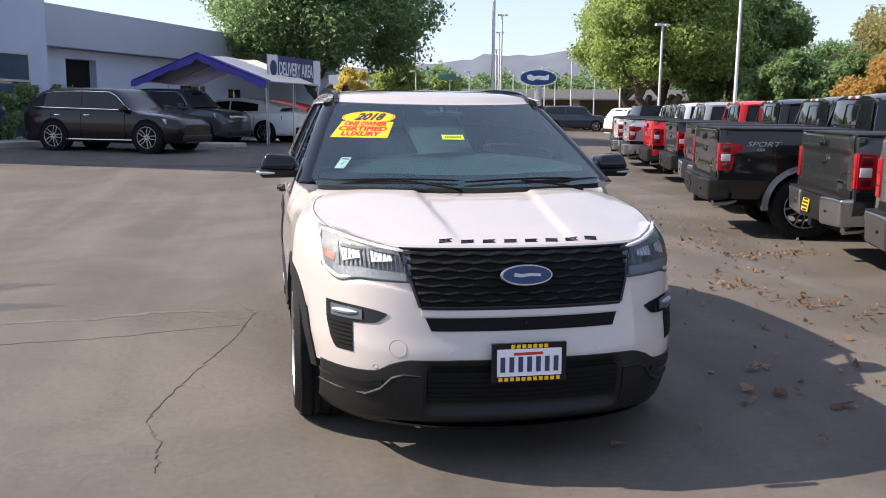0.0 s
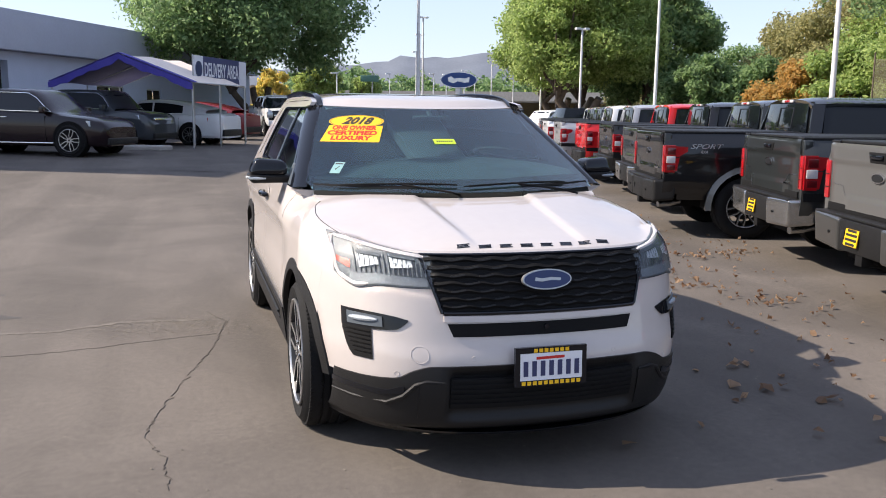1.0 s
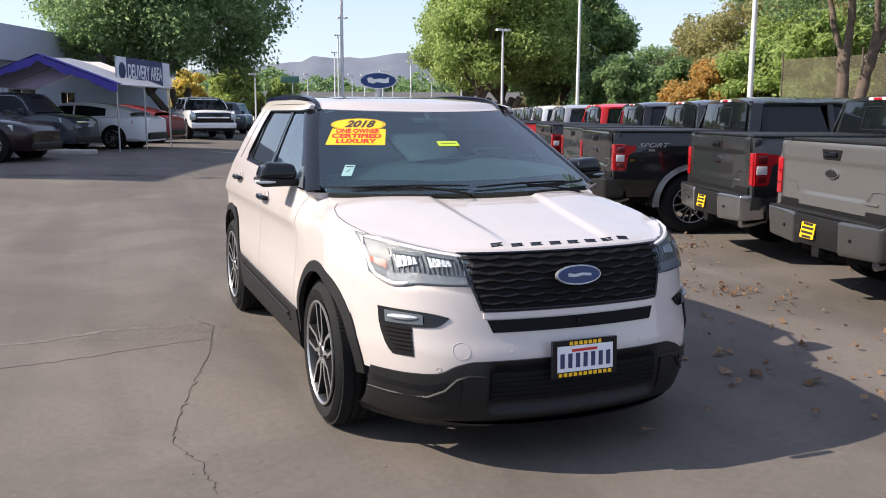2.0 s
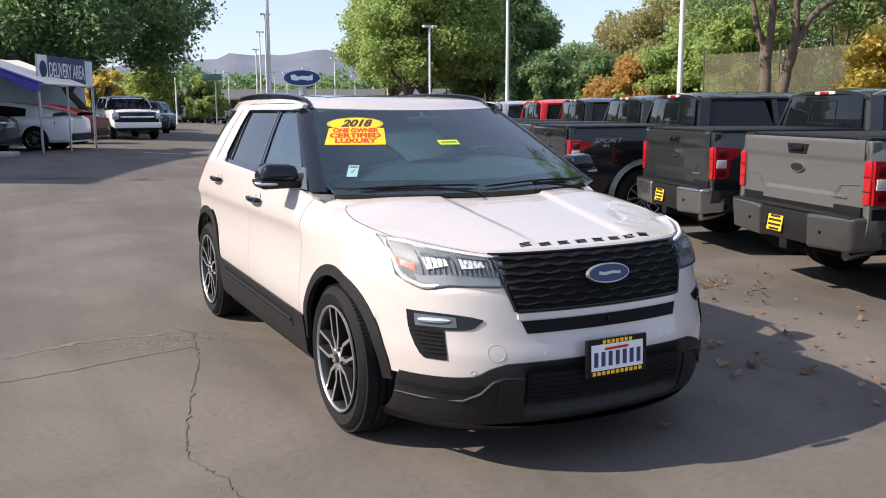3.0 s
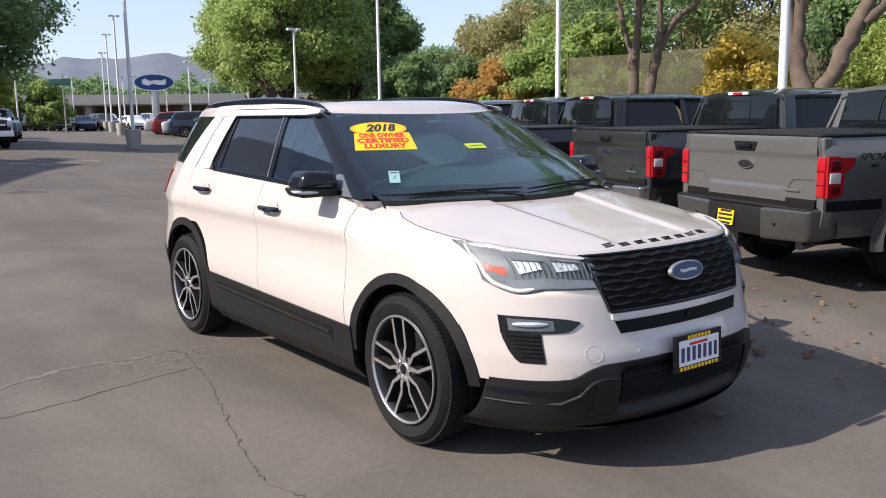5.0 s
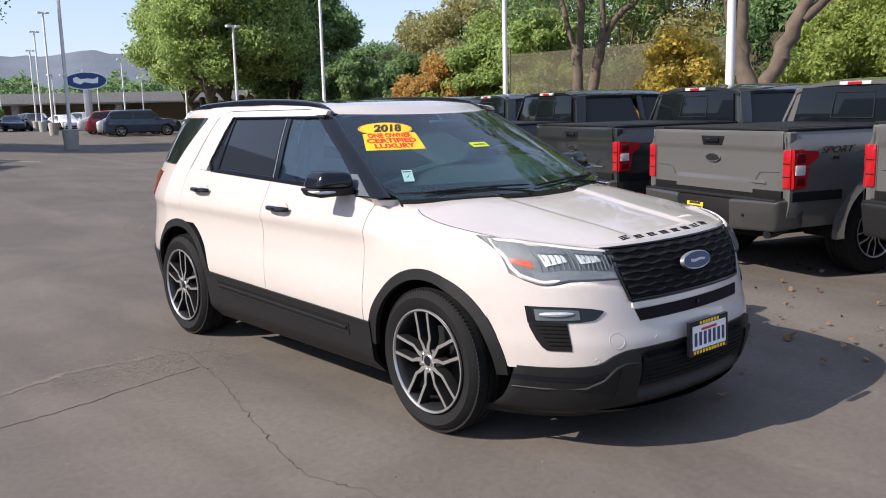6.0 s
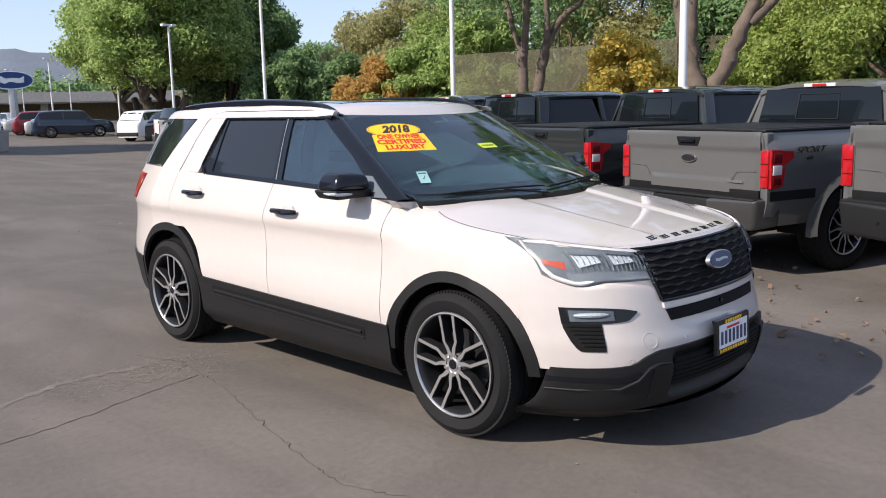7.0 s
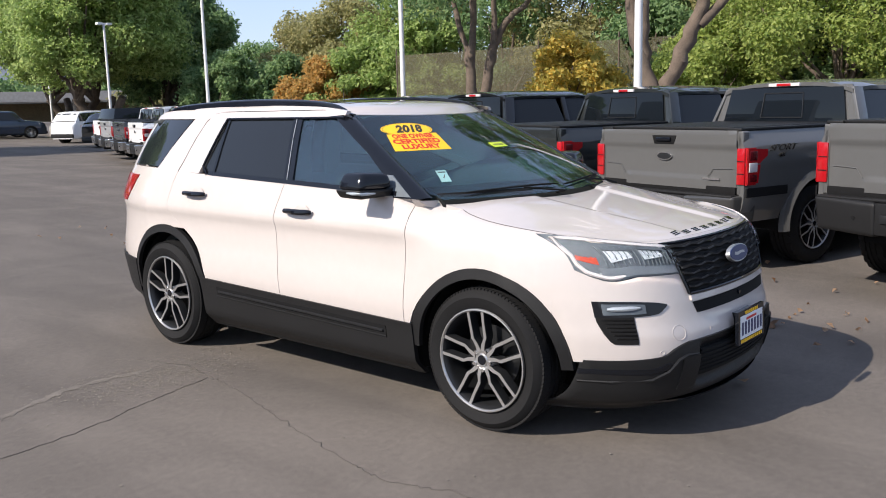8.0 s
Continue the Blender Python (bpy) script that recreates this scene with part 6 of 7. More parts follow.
T0 = Vector((-1.15, 22.9, 0))           # front right corner of the tent
tent = thing("canopy_tent", Matrix(((-0.890, 0.455, 0, T0.x), (0.455, 0.890, 0, T0.y), (0, 0, 1, ground_z(-1.15, 23.5)), (0, 0, 0, 1))), "purple-blue and white canopy tent on steel posts", "tent", kind="")
TWID, TDEP, EAVE, APEX = 4.6, 3.9, 1.95, 2.78
part("roof_cover", slab([[(x, y, EAVE + (APEX - EAVE) * (1 - abs(x - TWID / 2) / (TWID / 2)) + 0.02 * math.sin(y * 3 + x)) for x in lin(0, TWID, 17)] for y in lin(0.30, TDEP, 13)], (0, 0, -0.02)), M_TENTWHITE, tent)
part("front_valance", slab([[(x, -0.02 - 0.02 * math.sin(x * 7) - 0.012 * math.sin(x * 19 + 1), EAVE + (APEX - EAVE) * (1 - abs(x - TWID / 2) / (TWID / 2)) - d) for d in lin(-0.01, 0.20 + 0.03 * math.sin(x * 5.1) + 0.02 * math.sin(x * 13), 4)] for x in lin(-0.05, TWID + 0.05, 49)], (0, 0.015, 0)), M_TENTBLUE, tent, "purple-blue gable valance")
part("roof_edge", slab([[(x, y, EAVE + 0.050 + (APEX - EAVE) * (1 - abs(x - TWID / 2) / (TWID / 2))) for x in lin(-0.05, TWID + 0.05, 17)] for y in lin(-0.02, 0.32, 4)], (0, 0, -0.015)), M_TENTBLUE, tent)
# extra sheet below the cover; its colour imitates the shaded underside
part("roof_shade_sheet", slab([[(x, y, EAVE - 0.032 + (APEX - EAVE) * (1 - abs(x - TWID / 2) / (TWID / 2)) + 0.02 * math.sin(y * 3 + x)) for x in lin(0.02, TWID - 0.02, 17)] for y in lin(0.02, TDEP, 13)], (0, 0, -0.008)), M_TENTSHADE, tent, "added sheet under the canvas, coloured for its dusky purple shade")
for y in (0.08, 1.95, 3.9):
    for x in (0.0, TWID):
        part("post", tube((x, y, 0), (x, y, EAVE), 0.024, n=10), M_STEEL, tent)
    part("rafter", pipe([(0, y, EAVE - 0.03), (TWID / 2, y, APEX - 0.06), (TWID, y, EAVE - 0.03)], 0.022, 8), M_STEEL, tent)
for x, z in ((0, EAVE), (TWID, EAVE), (TWID / 2, APEX - 0.03)):
    part("purlin", tube((x, 0, z), (x, TDEP, z), 0.02, n=8), M_STEEL, tent)

# the banner hangs between two posts beside the tent
U = Matrix(((0.455, 0, 0.890, -1.02), (0.890, 0, -0.455, 24.75), (0, 1, 0, 0), (0, 0, 0, 1)))
banner = thing("banner", U, "navy and white banner on steel posts that says delivery area", "banner")
part("cloth", box(0.62, 4.05, 2.40, 3.28, -0.01, 0.01), M_NAVY, banner)
part("logo_panel", box(0.0, 0.62, 2.40, 3.28, -0.012, 0.012), M_BANNERWHITE, banner)
part("end_panel", box(3.45, 4.06, 2.38, 3.26, -0.013, 0.013), M_BANNERWHITE, banner)
part("logo", prism(oval(0.48, 0.50), 0.01, Matrix.Translation((0.31, 2.86, 0.012))), M_BADGE, banner)
lettering("DELIVERY AREA", 0.62, Matrix.Translation((2.04, 2.84, 0.016)), M_BANNERWHITE, "banner_text", banner, 0.002, width=2.66, bold=0.018)
for x in (0.0, 2.0, 4.05):
    part("post", tube((x, 0.4, -0.04), (x, 3.3, -0.04), 0.025, n=8), M_STEEL, banner)


# ---- trees and far ground ----


def leaves(centres, radii, count, size, seed, squash=0.8, hollow=0.55):
    """Small folded leaf sprays scattered over clumps, denser at the rim of each clump."""
    g = np.random.default_rng(seed)
    centres, radii = np.asarray(centres, float), np.asarray(radii, float)
    k = g.choice(len(centres), count, p=radii ** 1.6 / (radii ** 1.6).sum())
    d = g.normal(size=(count, 3))
    d /= np.linalg.norm(d, axis=1)[:, None]
    rr = radii[k] * np.minimum(np.abs(g.normal(size=count)) * 0.30 + hollow, 1.32)
    p = centres[k] + d * rr[:, None] * np.array([1, 1, squash])
    n = d * 0.55 + g.normal(size=(count, 3)) * 0.6 + np.array([0, 0, 0.35])
    n /= np.linalg.norm(n, axis=1)[:, None]
    t = np.cross(n, g.normal(size=(count, 3)))
    t /= np.linalg.norm(t, axis=1)[:, None]
    b = np.cross(n, t)
    s = (size * (0.6 + 0.8 * g.random(count)))[:, None]
    v = np.stack([p - t * s, p + b * s * 0.55 + n * s * 0.22, p + t * s, p - b * s * 0.55 + n * s * 0.22], 1).reshape(-1, 3)
    me = bpy.data.meshes.new("leaves")
    me.from_pydata(v.tolist(), [], (np.arange(count * 4).reshape(-1, 4)).tolist())
    return me


def tree(x, y, z, label, height, spread, trunk_r, trunks, leaf, seed, count=18000, size=0.115, low=0.35, clumps=26, name="tree", lean=0.0, bark=M_BARK, group="trees", squash=0.8):
    """A tree on its base: tapered trunk, forking limbs and a crown of leaf clumps with gaps."""
    g = np.random.default_rng(seed)
    if clumps > 20:
        clumps, size, count = int(clumps * 2.1), size * 0.72, int(count * 1.02)
    z = min(z, ground_z(x, y)) if y > -5 else z
    root = thing(name, Matrix.Translation((x, y, z)), label, "tree" if name == "tree" else "shrub", group)
    turn = 2.6 + 0.5 * g.random()
    cs, rs = [], []
    for k in range(clumps):
        a, q = g.random() * 2 * math.pi, g.random()
        h = low + (1 - low) * (0.08 + 0.86 * (k + 0.5) / clumps)
        prof = math.sin(math.pi * min(1, 0.18 + 0.82 * (h - low) / (1 - low)) ** 0.8) ** 0.6
        r = spread * 0.84 * prof * (0.28 + 0.72 * math.sqrt(q)) * (0.86 + 0.28 * g.random())
        cs.append((r * math.cos(a) + lean * h, r * math.sin(a), h * height))
        rs.append(spread * (0.13 + 0.14 * g.random()))
    tb = bmesh.new()
    fork = height * low * 0.75
    for j in range(trunks):
        a = 2 * math.pi * j / max(trunks, 1) + turn
        off = trunk_r * (1.1 if trunks > 1 else 0)
        pts, rad = [], []
        for q in lin(0, 1, 6):
            o = off * (1 + 3.6 * q ** 1.3 * (trunks > 1))
            pts.append((o * math.cos(a) + lean * q * 0.4 + 0.06 * math.sin(q * 5 + j), o * math.sin(a), q * fork))
            rad.append(trunk_r * (1.25 - 0.35 * q + 0.35 * (1 - q) ** 6) * (0.8 if trunks > 1 else 1))
        tb = join(tb, pipe(pts, rad, 10))
    part("trunk", tb, bark, root)
    for k in range(0, clumps, 3 if clumps < 40 else 6):
        c = Vector(cs[k])
        a = math.atan2(c.y, c.x)
        j = k % max(trunks, 1)
        aj = 2 * math.pi * j / max(trunks, 1) + turn
        st = Vector((lean * 0.4 + trunk_r * 4.8 * math.cos(aj) * (trunks > 1), trunk_r * 4.8 * math.sin(aj) * (trunks > 1), fork * (0.85 + 0.15 * g.random())))
        midp = st.lerp(c, 0.5) + Vector((0, 0, 0.08 * height * (0.4 - g.random())))
        part("limb", pipe([st, st.lerp(midp, 0.5) + Vector((0, 0, 0.03 * height)), midp, c], [trunk_r * 0.62, trunk_r * 0.45, trunk_r * 0.30, trunk_r * 0.10], 7), bark, root)
    me = leaves(cs, rs, count, size, seed, squash)
    me.materials.append(leaf)
    cr = new("crown", me)
    cr.parent = root
    return root


# the maple's darker leaf colour stands in for its shaded side
tree(2.7, 42.5, 0.54, "broad green maple by the building", 13.0, 6.7, 0.22, 3, M_LEAFDARK, 3, lean=-1.6, count=120000, size=0.150, low=0.24, clumps=52)
tree(28.0, 61.0, 0.5, "large round green tree beyond the truck row", 14.0, 5.6, 0.34, 4, M_LEAF, 5, count=100000, size=0.190, low=0.24, clumps=56)
tree(25.2, 51.5, 0.5, "large round green tree beyond the truck row", 13.5, 5.8, 0.34, 3, M_LEAF, 6, count=100000, size=0.180, low=0.25, clumps=56)
tree(33.5, 55.0, 0.5, "round dark green tree behind the large ones", 11.5, 5.2, 0.3, 2, M_LEAFDARK, 7, count=36000, size=0.230, low=0.15, clumps=36)


def street_tree(x, y, label, side, stems, seed, low, spread, height, count):
    """A street tree whose trunk forks near the ground: crooked tapering stems, limbs, and a high thin crown. Stems run in metres along side, across it and up, with a radius."""
    g = np.random.default_rng(seed)
    root = thing("tree", Matrix.Translation((x, y, ground_z(x, y))), label, "tree", "trees")
    u = Vector((side[0], side[1], 0)).normalized()
    v = Vector((-u.y, u.x, 0))
    ends = []
    for st in stems:
        pts, rad = [], []
        for (a0, b0, z0, r0), (a1, b1, z1, r1) in zip(st, st[1:]):
            for k in range(4):
                q = k / 4
                pts.append(u * (a0 + (a1 - a0) * q + 0.03 * g.normal() * (q > 0)) + v * (b0 + (b1 - b0) * q + 0.03 * g.normal() * (q > 0)) + Vector((0, 0, z0 + (z1 - z0) * q)))
                rad.append((r0 + (r1 - r0) * q) * (0.95 + 0.06 * g.normal()))
        a1, b1, z1, r1 = st[-1]
        pts.append(u * a1 + v * b1 + Vector((0, 0, z1)))
        rad.append(r1 * 0.95)
        part("trunk", pipe(pts, rad, 11), M_BARK, root)
        if st[-1][2] > 5.5:
            ends.append((pts[-1], pts[-4], r1))
    cs, rs = [], []
    for k in range(64):
        a, q = g.random() * 2 * math.pi, math.sqrt(g.random())
        h = low + (height - low) * g.random() ** 1.2
        bulge = math.sin(math.pi * min(1, 0.22 + 0.78 * (h - low) / (height - low))) ** 0.5
        cs.append((spread * bulge * q * math.cos(a), spread * bulge * q * math.sin(a), h + 0.10 * spread * q * (g.random() - 0.8)))
        rs.append(0.42 + 0.55 * g.random())
        if k % 3 == 0:
            e, e2, r = ends[k % len(ends)]
            st = e.lerp(e2, 0.6 * g.random())
            c = Vector(cs[-1])
            part("limb", pipe([st, st.lerp(c, 0.4) + Vector((0, 0, 0.25)), c], [r * 0.55, r * 0.33, 0.012], 7), M_BARK, root)
    me = leaves(cs, rs, count, 0.085, seed, 0.75)
    me.materials.append(M_LEAFDARK)
    cr = new("crown", me)
    cr.parent = root
    return root


street_tree(20.5, 16.9, "street tree with a trunk forked in four crooked stems", (0.64, -0.77), (
    ((-0.10, 0, 0, 0.25), (-0.17, 0, 1.6, 0.20), (-0.22, 0.02, 2.9, 0.18)), ((-0.22, 0.02, 2.8, 0.17), (-0.36, 0.1, 3.7, 0.12), (-0.78, 0.3, 5.2, 0.09), (-1.3, 0.4, 7.0, 0.05)),
    ((-0.20, 0, 2.8, 0.15), (-0.12, -0.1, 4.2, 0.13), (-0.05, -0.2, 6.0, 0.10), (0.2, -0.3, 8.0, 0.05)), ((0.08, 0, 0, 0.25), (0.20, 0, 1.6, 0.21), (0.42, 0, 2.9, 0.19), (0.66, 0, 3.8, 0.17)),
    ((0.60, 0, 3.6, 0.14), (0.62, -0.1, 5.0, 0.11), (0.75, -0.2, 7.2, 0.06)), ((0.64, 0, 3.7, 0.15), (1.05, 0.1, 4.5, 0.13), (1.7, 0.2, 5.0, 0.10), (2.6, 0.3, 6.3, 0.05))), 8, 5.2, 4.0, 10.5, 8000)
street_tree(13.0, 6.2, "street tree with a dark trunk forked close to the ground", (0.45, -0.89), (
    ((0.0, 0, 0, 0.30), (0.0, 0, 1.3, 0.25), (-0.10, 0, 2.0, 0.20), (-0.42, 0.0, 3.2, 0.15), (-0.62, 0.1, 5.2, 0.10), (-0.9, 0.2, 7.5, 0.05)), ((-0.22, 0, 2.4, 0.13), (-0.22, -0.2, 3.4, 0.12), (-0.15, -0.4, 5.4, 0.08), (0.0, -0.6, 7.5, 0.04)),
    ((0.02, 0, 1.3, 0.22), (0.25, 0, 2.0, 0.18), (0.72, 0.1, 2.9, 0.16), (0.98, 0.1, 3.6, 0.14), (1.02, 0.1, 5.0, 0.10), (1.2, 0.2, 7.2, 0.05)), ((0.92, 0.1, 3.2, 0.12), (1.45, 0.2, 3.75, 0.10), (1.95, 0.3, 4.6, 0.07), (2.7, 0.4, 6.2, 0.04))), 9, 5.6, 3.8, 10.5, 13000)
tree(27.5, 6.6, 0.1, "yellow-green tree with bright leaves", 10.5, 4.4, 0.14, 1, M_LEAFLIME, 10, count=60000, size=0.112, low=0.14, clumps=44)
tree(26.6, 10.9, 0.2, "small tree with lime green leaves", 4.6, 2.7, 0.10, 2, M_LEAFLIME, 11, count=26000, size=0.105, low=0.2, clumps=26)
tree(23.6, 15.0, 0.2, "small tree with yellow autumn leaves", 4.0, 2.3, 0.10, 2, M_LEAFYEL, 12, count=16000, size=0.130, low=0.2, clumps=22)
tree(31.5, 37.0, 0.4, "bushy tree with orange autumn leaves", 4.5, 3.3, 0.12, 2, M_LEAFOR, 13, count=18000, size=0.173, low=0.12, clumps=24)
tree(33.5, 31.5, 0.4, "bushy green tree by the fence", 6.8, 4.0, 0.14, 2, M_LEAF, 14, count=20000, size=0.187, low=0.12, clumps=26)
tree(30.5, 27.0, 0.3, "low green shrub by the fence", 3.6, 2.6, 0.08, 2, M_LEAF, 15, count=12000, size=0.144, low=0.1, clumps=18, name="shrub")
tree(30.0, 45.0, 0.5, "small green tree in the belt of trees", 5.2, 3.3, 0.12, 2, M_LEAFDARK, 16, count=16000, size=0.187, low=0.12, clumps=22)
tree(34.0, 44.0, 0.5, "small yellowing tree in the belt of trees", 3.6, 2.2, 0.1, 2, M_LEAFYEL, 17, count=10000, size=0.173, low=0.1, clumps=16)
tree(17.0, 86.0, 0.5, "green weeping tree at the far end", 4.6, 2.4, 0.2, 2, M_LEAF, 18, count=20000, size=0.20, low=0.10, clumps=30)
tree(12.6, 88.0, 0.5, "bright green weeping tree at the far end", 6.4, 3.0, 0.25, 2, M_LEAFLIME, 19, count=30000, size=0.20, low=0.10, clumps=34)
tree(6.6, 74.0, 0.5, "olive shrub behind the parked cars", 4.6, 2.6, 0.1, 2, M_LEAFYEL, 20, count=10000, size=0.187, low=0.1, clumps=16, name="shrub")
for k in range(6):
    p = B0 + BW * (-8.5 + 1.45 * k) + BN * 2.4
    tree(p.x, p.y, 0.55, "clipped dark green hedge along the building", 1.85, 0.95, 0.03, 2, M_LEAFDARK, 40 + k, count=3600, size=0.065, low=0.10, clumps=18, name="hedge", group="hedge by the building")
# belt of tall trees that closes the view to the right
k = 0
for az, d, h, sp, mt in ((32, 92, 7.5, 5.0, M_LEAFOLIVE), (37.5, 78, 7.0, 5.0, M_LEAFDARK), (41, 66, 8.3, 5.0, M_LEAFOLIVE), (44, 62, 9.3, 5.0, M_LEAFOLIVE), (47.5, 60, 10.0, 5.2, M_LEAF), (51, 56, 12, 5.2, M_LEAFOLIVE), (54.5, 52, 12.5, 5.2, M_LEAFDARK), (58, 50, 13, 5.2, M_LEAFOLIVE), (61.5, 48, 13, 5.0, M_LEAFDARK), (65, 47, 13.5, 5.2, M_LEAFOLIVE), (68.5, 46, 14, 5.0, M_LEAFDARK), (72.5, 44, 14, 5.2, M_LEAFOLIVE), (77, 42, 14, 5.2, M_LEAFDARK), (82, 40, 13, 5.0, M_LEAFOLIVE), (88, 40, 13, 5.0, M_LEAF), (63, 40, 6.0, 3.4, M_LEAFDARK), (69, 38, 6.0, 3.4, M_LEAFOLIVE), (75, 36, 6.0, 3.4, M_LEAFDARK), (39.5, 60, 5.0, 3.4, M_LEAFDARK), (35, 70, 4.8, 3.4, M_LEAFDARK), (44, 52, 5.0, 3.2, M_LEAF)):
    k += 1
    tree(-4.4 + d * math.sin(radians(az)), -2.7 + d * math.cos(radians(az)), 0.3, {M_LEAFOLIVE: "olive", M_LEAFDARK: "dark green", M_LEAF: "green"}[mt] + " tree in the belt behind the fence", h, sp, 0.2, 2, mt, 60 + k, count=17000 if h > 6.5 else 11000, size=0.180, low=0.10, clumps=28, group="belt of trees")


def far_woods():
    g = np.random.default_rng(31)
    cs, rs = [], []
    for k in range(1000):
        az = -25 + 70 * g.random()
        d = 190 + 160 * g.random()
        r = 1.5 + 1.9 * g.random()
        cs.append((d * math.sin(radians(az)), d * math.cos(radians(az)), 0.5 + r * 0.7 + (7.0 * g.random() ** 1.4 if az > 6 else 1.0 * g.random())))
        rs.append(r)
    me = leaves(cs, rs, 120000, 0.65, 32, 0.9)
    me.materials.append(M_LEAFDARK)
    return tagged(new("far_woods", me), "distant dark green woods below the hills", "woods", kind="stuff")


far_woods()
# far ridge; its haze is painted by the material, no air is modelled
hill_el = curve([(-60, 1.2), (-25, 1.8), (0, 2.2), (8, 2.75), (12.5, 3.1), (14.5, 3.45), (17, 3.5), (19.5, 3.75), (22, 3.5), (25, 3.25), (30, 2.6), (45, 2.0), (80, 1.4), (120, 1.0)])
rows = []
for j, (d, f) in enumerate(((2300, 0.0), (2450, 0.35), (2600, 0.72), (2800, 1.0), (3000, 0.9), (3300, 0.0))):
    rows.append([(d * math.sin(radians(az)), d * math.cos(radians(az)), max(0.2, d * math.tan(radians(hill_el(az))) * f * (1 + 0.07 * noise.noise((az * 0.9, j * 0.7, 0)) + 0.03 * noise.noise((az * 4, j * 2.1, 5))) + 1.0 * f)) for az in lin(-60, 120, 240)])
solo("backdrop_hills", sheet(rows), M_HILL, "hills on the horizon, coloured blue-grey to stand for haze", "hills", kind="structure")


def overpass():
    o = thing("overpass", Matrix.Identity(4), "concrete highway overpass on piers in the distance", "bridge", kind="structure")
    a, b = Vector((12, 140, 0)), Vector((110, 96, 0))
    d = (b - a).normalized()
    n = Vector((-d.y, d.x, 0))
    m = Matrix(((d.x, n.x, 0, a.x), (d.y, n.y, 0, a.y), (0, 0, 1, 0.5), (0, 0, 0, 1)))
    L = (b - a).length
    part("deck", moved(box(0, L, 0, 9, 2.7, 3.5), m), M_CONC, o)
    part("parapet", moved(box(0, L, -0.3, 0.0, 2.9, 4.3), m), M_CONC, o)
    for k in range(7):
        part("pier", moved(box(8 + k * 14, 9 + k * 14, 2, 7, 0, 2.7), m), M_CONC, o)
    part("abutment", moved(box(0, L, 8.6, 9, 0, 2.7), m), M_DRYGRASS, o)
    part("embankment", moved(hexa([(-160, -14, -0.4), (0, -14, -0.4), (0, 14, -0.4), (-160, 14, -0.4), (-160, -1, 3.6), (-3, -1, 3.6), (-3, 10, 3.6), (-160, 10, 3.6)]), m), M_DRYGRASS, o)
    return o


overpass()


# ---- poles, signs, fence ----
def light_pole(x, y, h, r=0.085, head=True, label="white painted lot light pole"):
    o = thing("light_pole", Matrix.Translation((x, y, ground_z(x, y))), label, "lamp post", "lot light poles")
    part("pole", tube((0, 0, 0.5), (0, 0, h), r * 1.15, r * 0.85, 14), M_POLE, o)
    part("base", tube((0, 0, 0), (0, 0, 0.62), 0.28, 0.26, 18), M_CONC, o)
    if head:
        part("arm", box(-0.30, 0.30, -0.04, 0.04, h - 0.06, h + 0.04, 0.01), M_POLE, o)
        for s in (-1, 1):
            part("lamp_head", box(s * 0.28 - 0.14, s * 0.28 + 0.14, -0.14, 0.14, h - 0.08, h + 0.05, 0.02), M_POLE, o)
    return o


for x, y, h in ((10.8, 5.4, 8.2), (16.1, 16.4, 8.0), (18.9, 30.9, 7.2), (21.3, 43.7, 6.5), (24.9, 58.2, 6.4), (28.0, 78.0, 6.4), (32, 99, 6.4)):
    light_pole(x, y, h, 0.072)
for x, y, h in ((9.9, 38.3, 11.5), (17.3, 64.5, 8.8), (21.2, 80.0, 8.8), (22.6, 86.5, 7.6)):
    o = light_pole(x, y, h, 0.075, y > 45, "slim grey pole in a round concrete planter")
    part("planter", lathe([(0.0, 0.0), (0.30, 0.0), (0.37, 0.90), (0.34, 0.93), (0.30, 0.84), (0.0, 0.82)], 24), M_CONC, o).data.transform(Matrix.Rotation(radians(-90), 4, "Y"))
for x, y, h in ((21, 92, 5.2), (25.5, 90, 5.2), (30, 100, 5.6), (35, 104, 5.6), (38, 98, 5.2), (11.3, 70, 4.2)):
    o = thing("street_lamp", Matrix.Translation((x, y, 0.5)), "slim street lamp in the distance", "lamp post", "far street lamps")
    part("pole", tube((0, 0, 0), (0, 0, h), 0.07, 0.05, 8), M_POLE, o)
    part("lamp_head", box(-0.5, 0.1, -0.15, 0.15, h - 0.05, h + 0.1, 0.03), M_POLE, o)

sg = thing("pole_sign", Matrix.Translation((24.3, 77.0, 0.22)) @ Matrix.Rotation(radians(-18), 4, "Z"), "blue oval dealership sign on a grey column", "sign")
part("column", box(-0.30, 0.12, -0.20, 0.20, 0, 3.7, 0.02), M_POLE, sg)
part("column_edge", box(0.124, 0.36, -0.16, 0.16, 0, 3.7, 0.02), M_STEEL, sg)
sign_at = lambda y: Matrix(((1, 0, 0, 0), (0, 0, 1, y), (0, 1, 0, 4.42), (0, 0, 0, 1)))
so = part("sign_oval", prism(oval(3.55, 1.58, 48), 0.30, sign_at(-0.25)), M_SILVERINK, sg)
part("sign_face", prism(oval(3.36, 1.40, 48), 0.02, sign_at(-0.272)), M_SIGNBLUE, so)
part("sign_mark", prism([(-0.95, -0.12), (-0.5, -0.24), (-0.1, -0.10), (0.5, -0.2), (0.95, -0.16), (0.98, 0.26), (0.6, 0.12), (0.1, 0.16), (-0.4, 0.10), (-0.7, 0.28), (-1.0, 0.16)], 0.012, sign_at(-0.286) @ Matrix.Diagonal((1.05, 1.25, 1, 1))), M_SILVERINK, so)
rs_ = thing("road_sign", Matrix.Translation((11.9, 58.5, 0.54)) @ Matrix.Rotation(radians(-14), 4, "Z"), "small green road sign on a post", "sign")
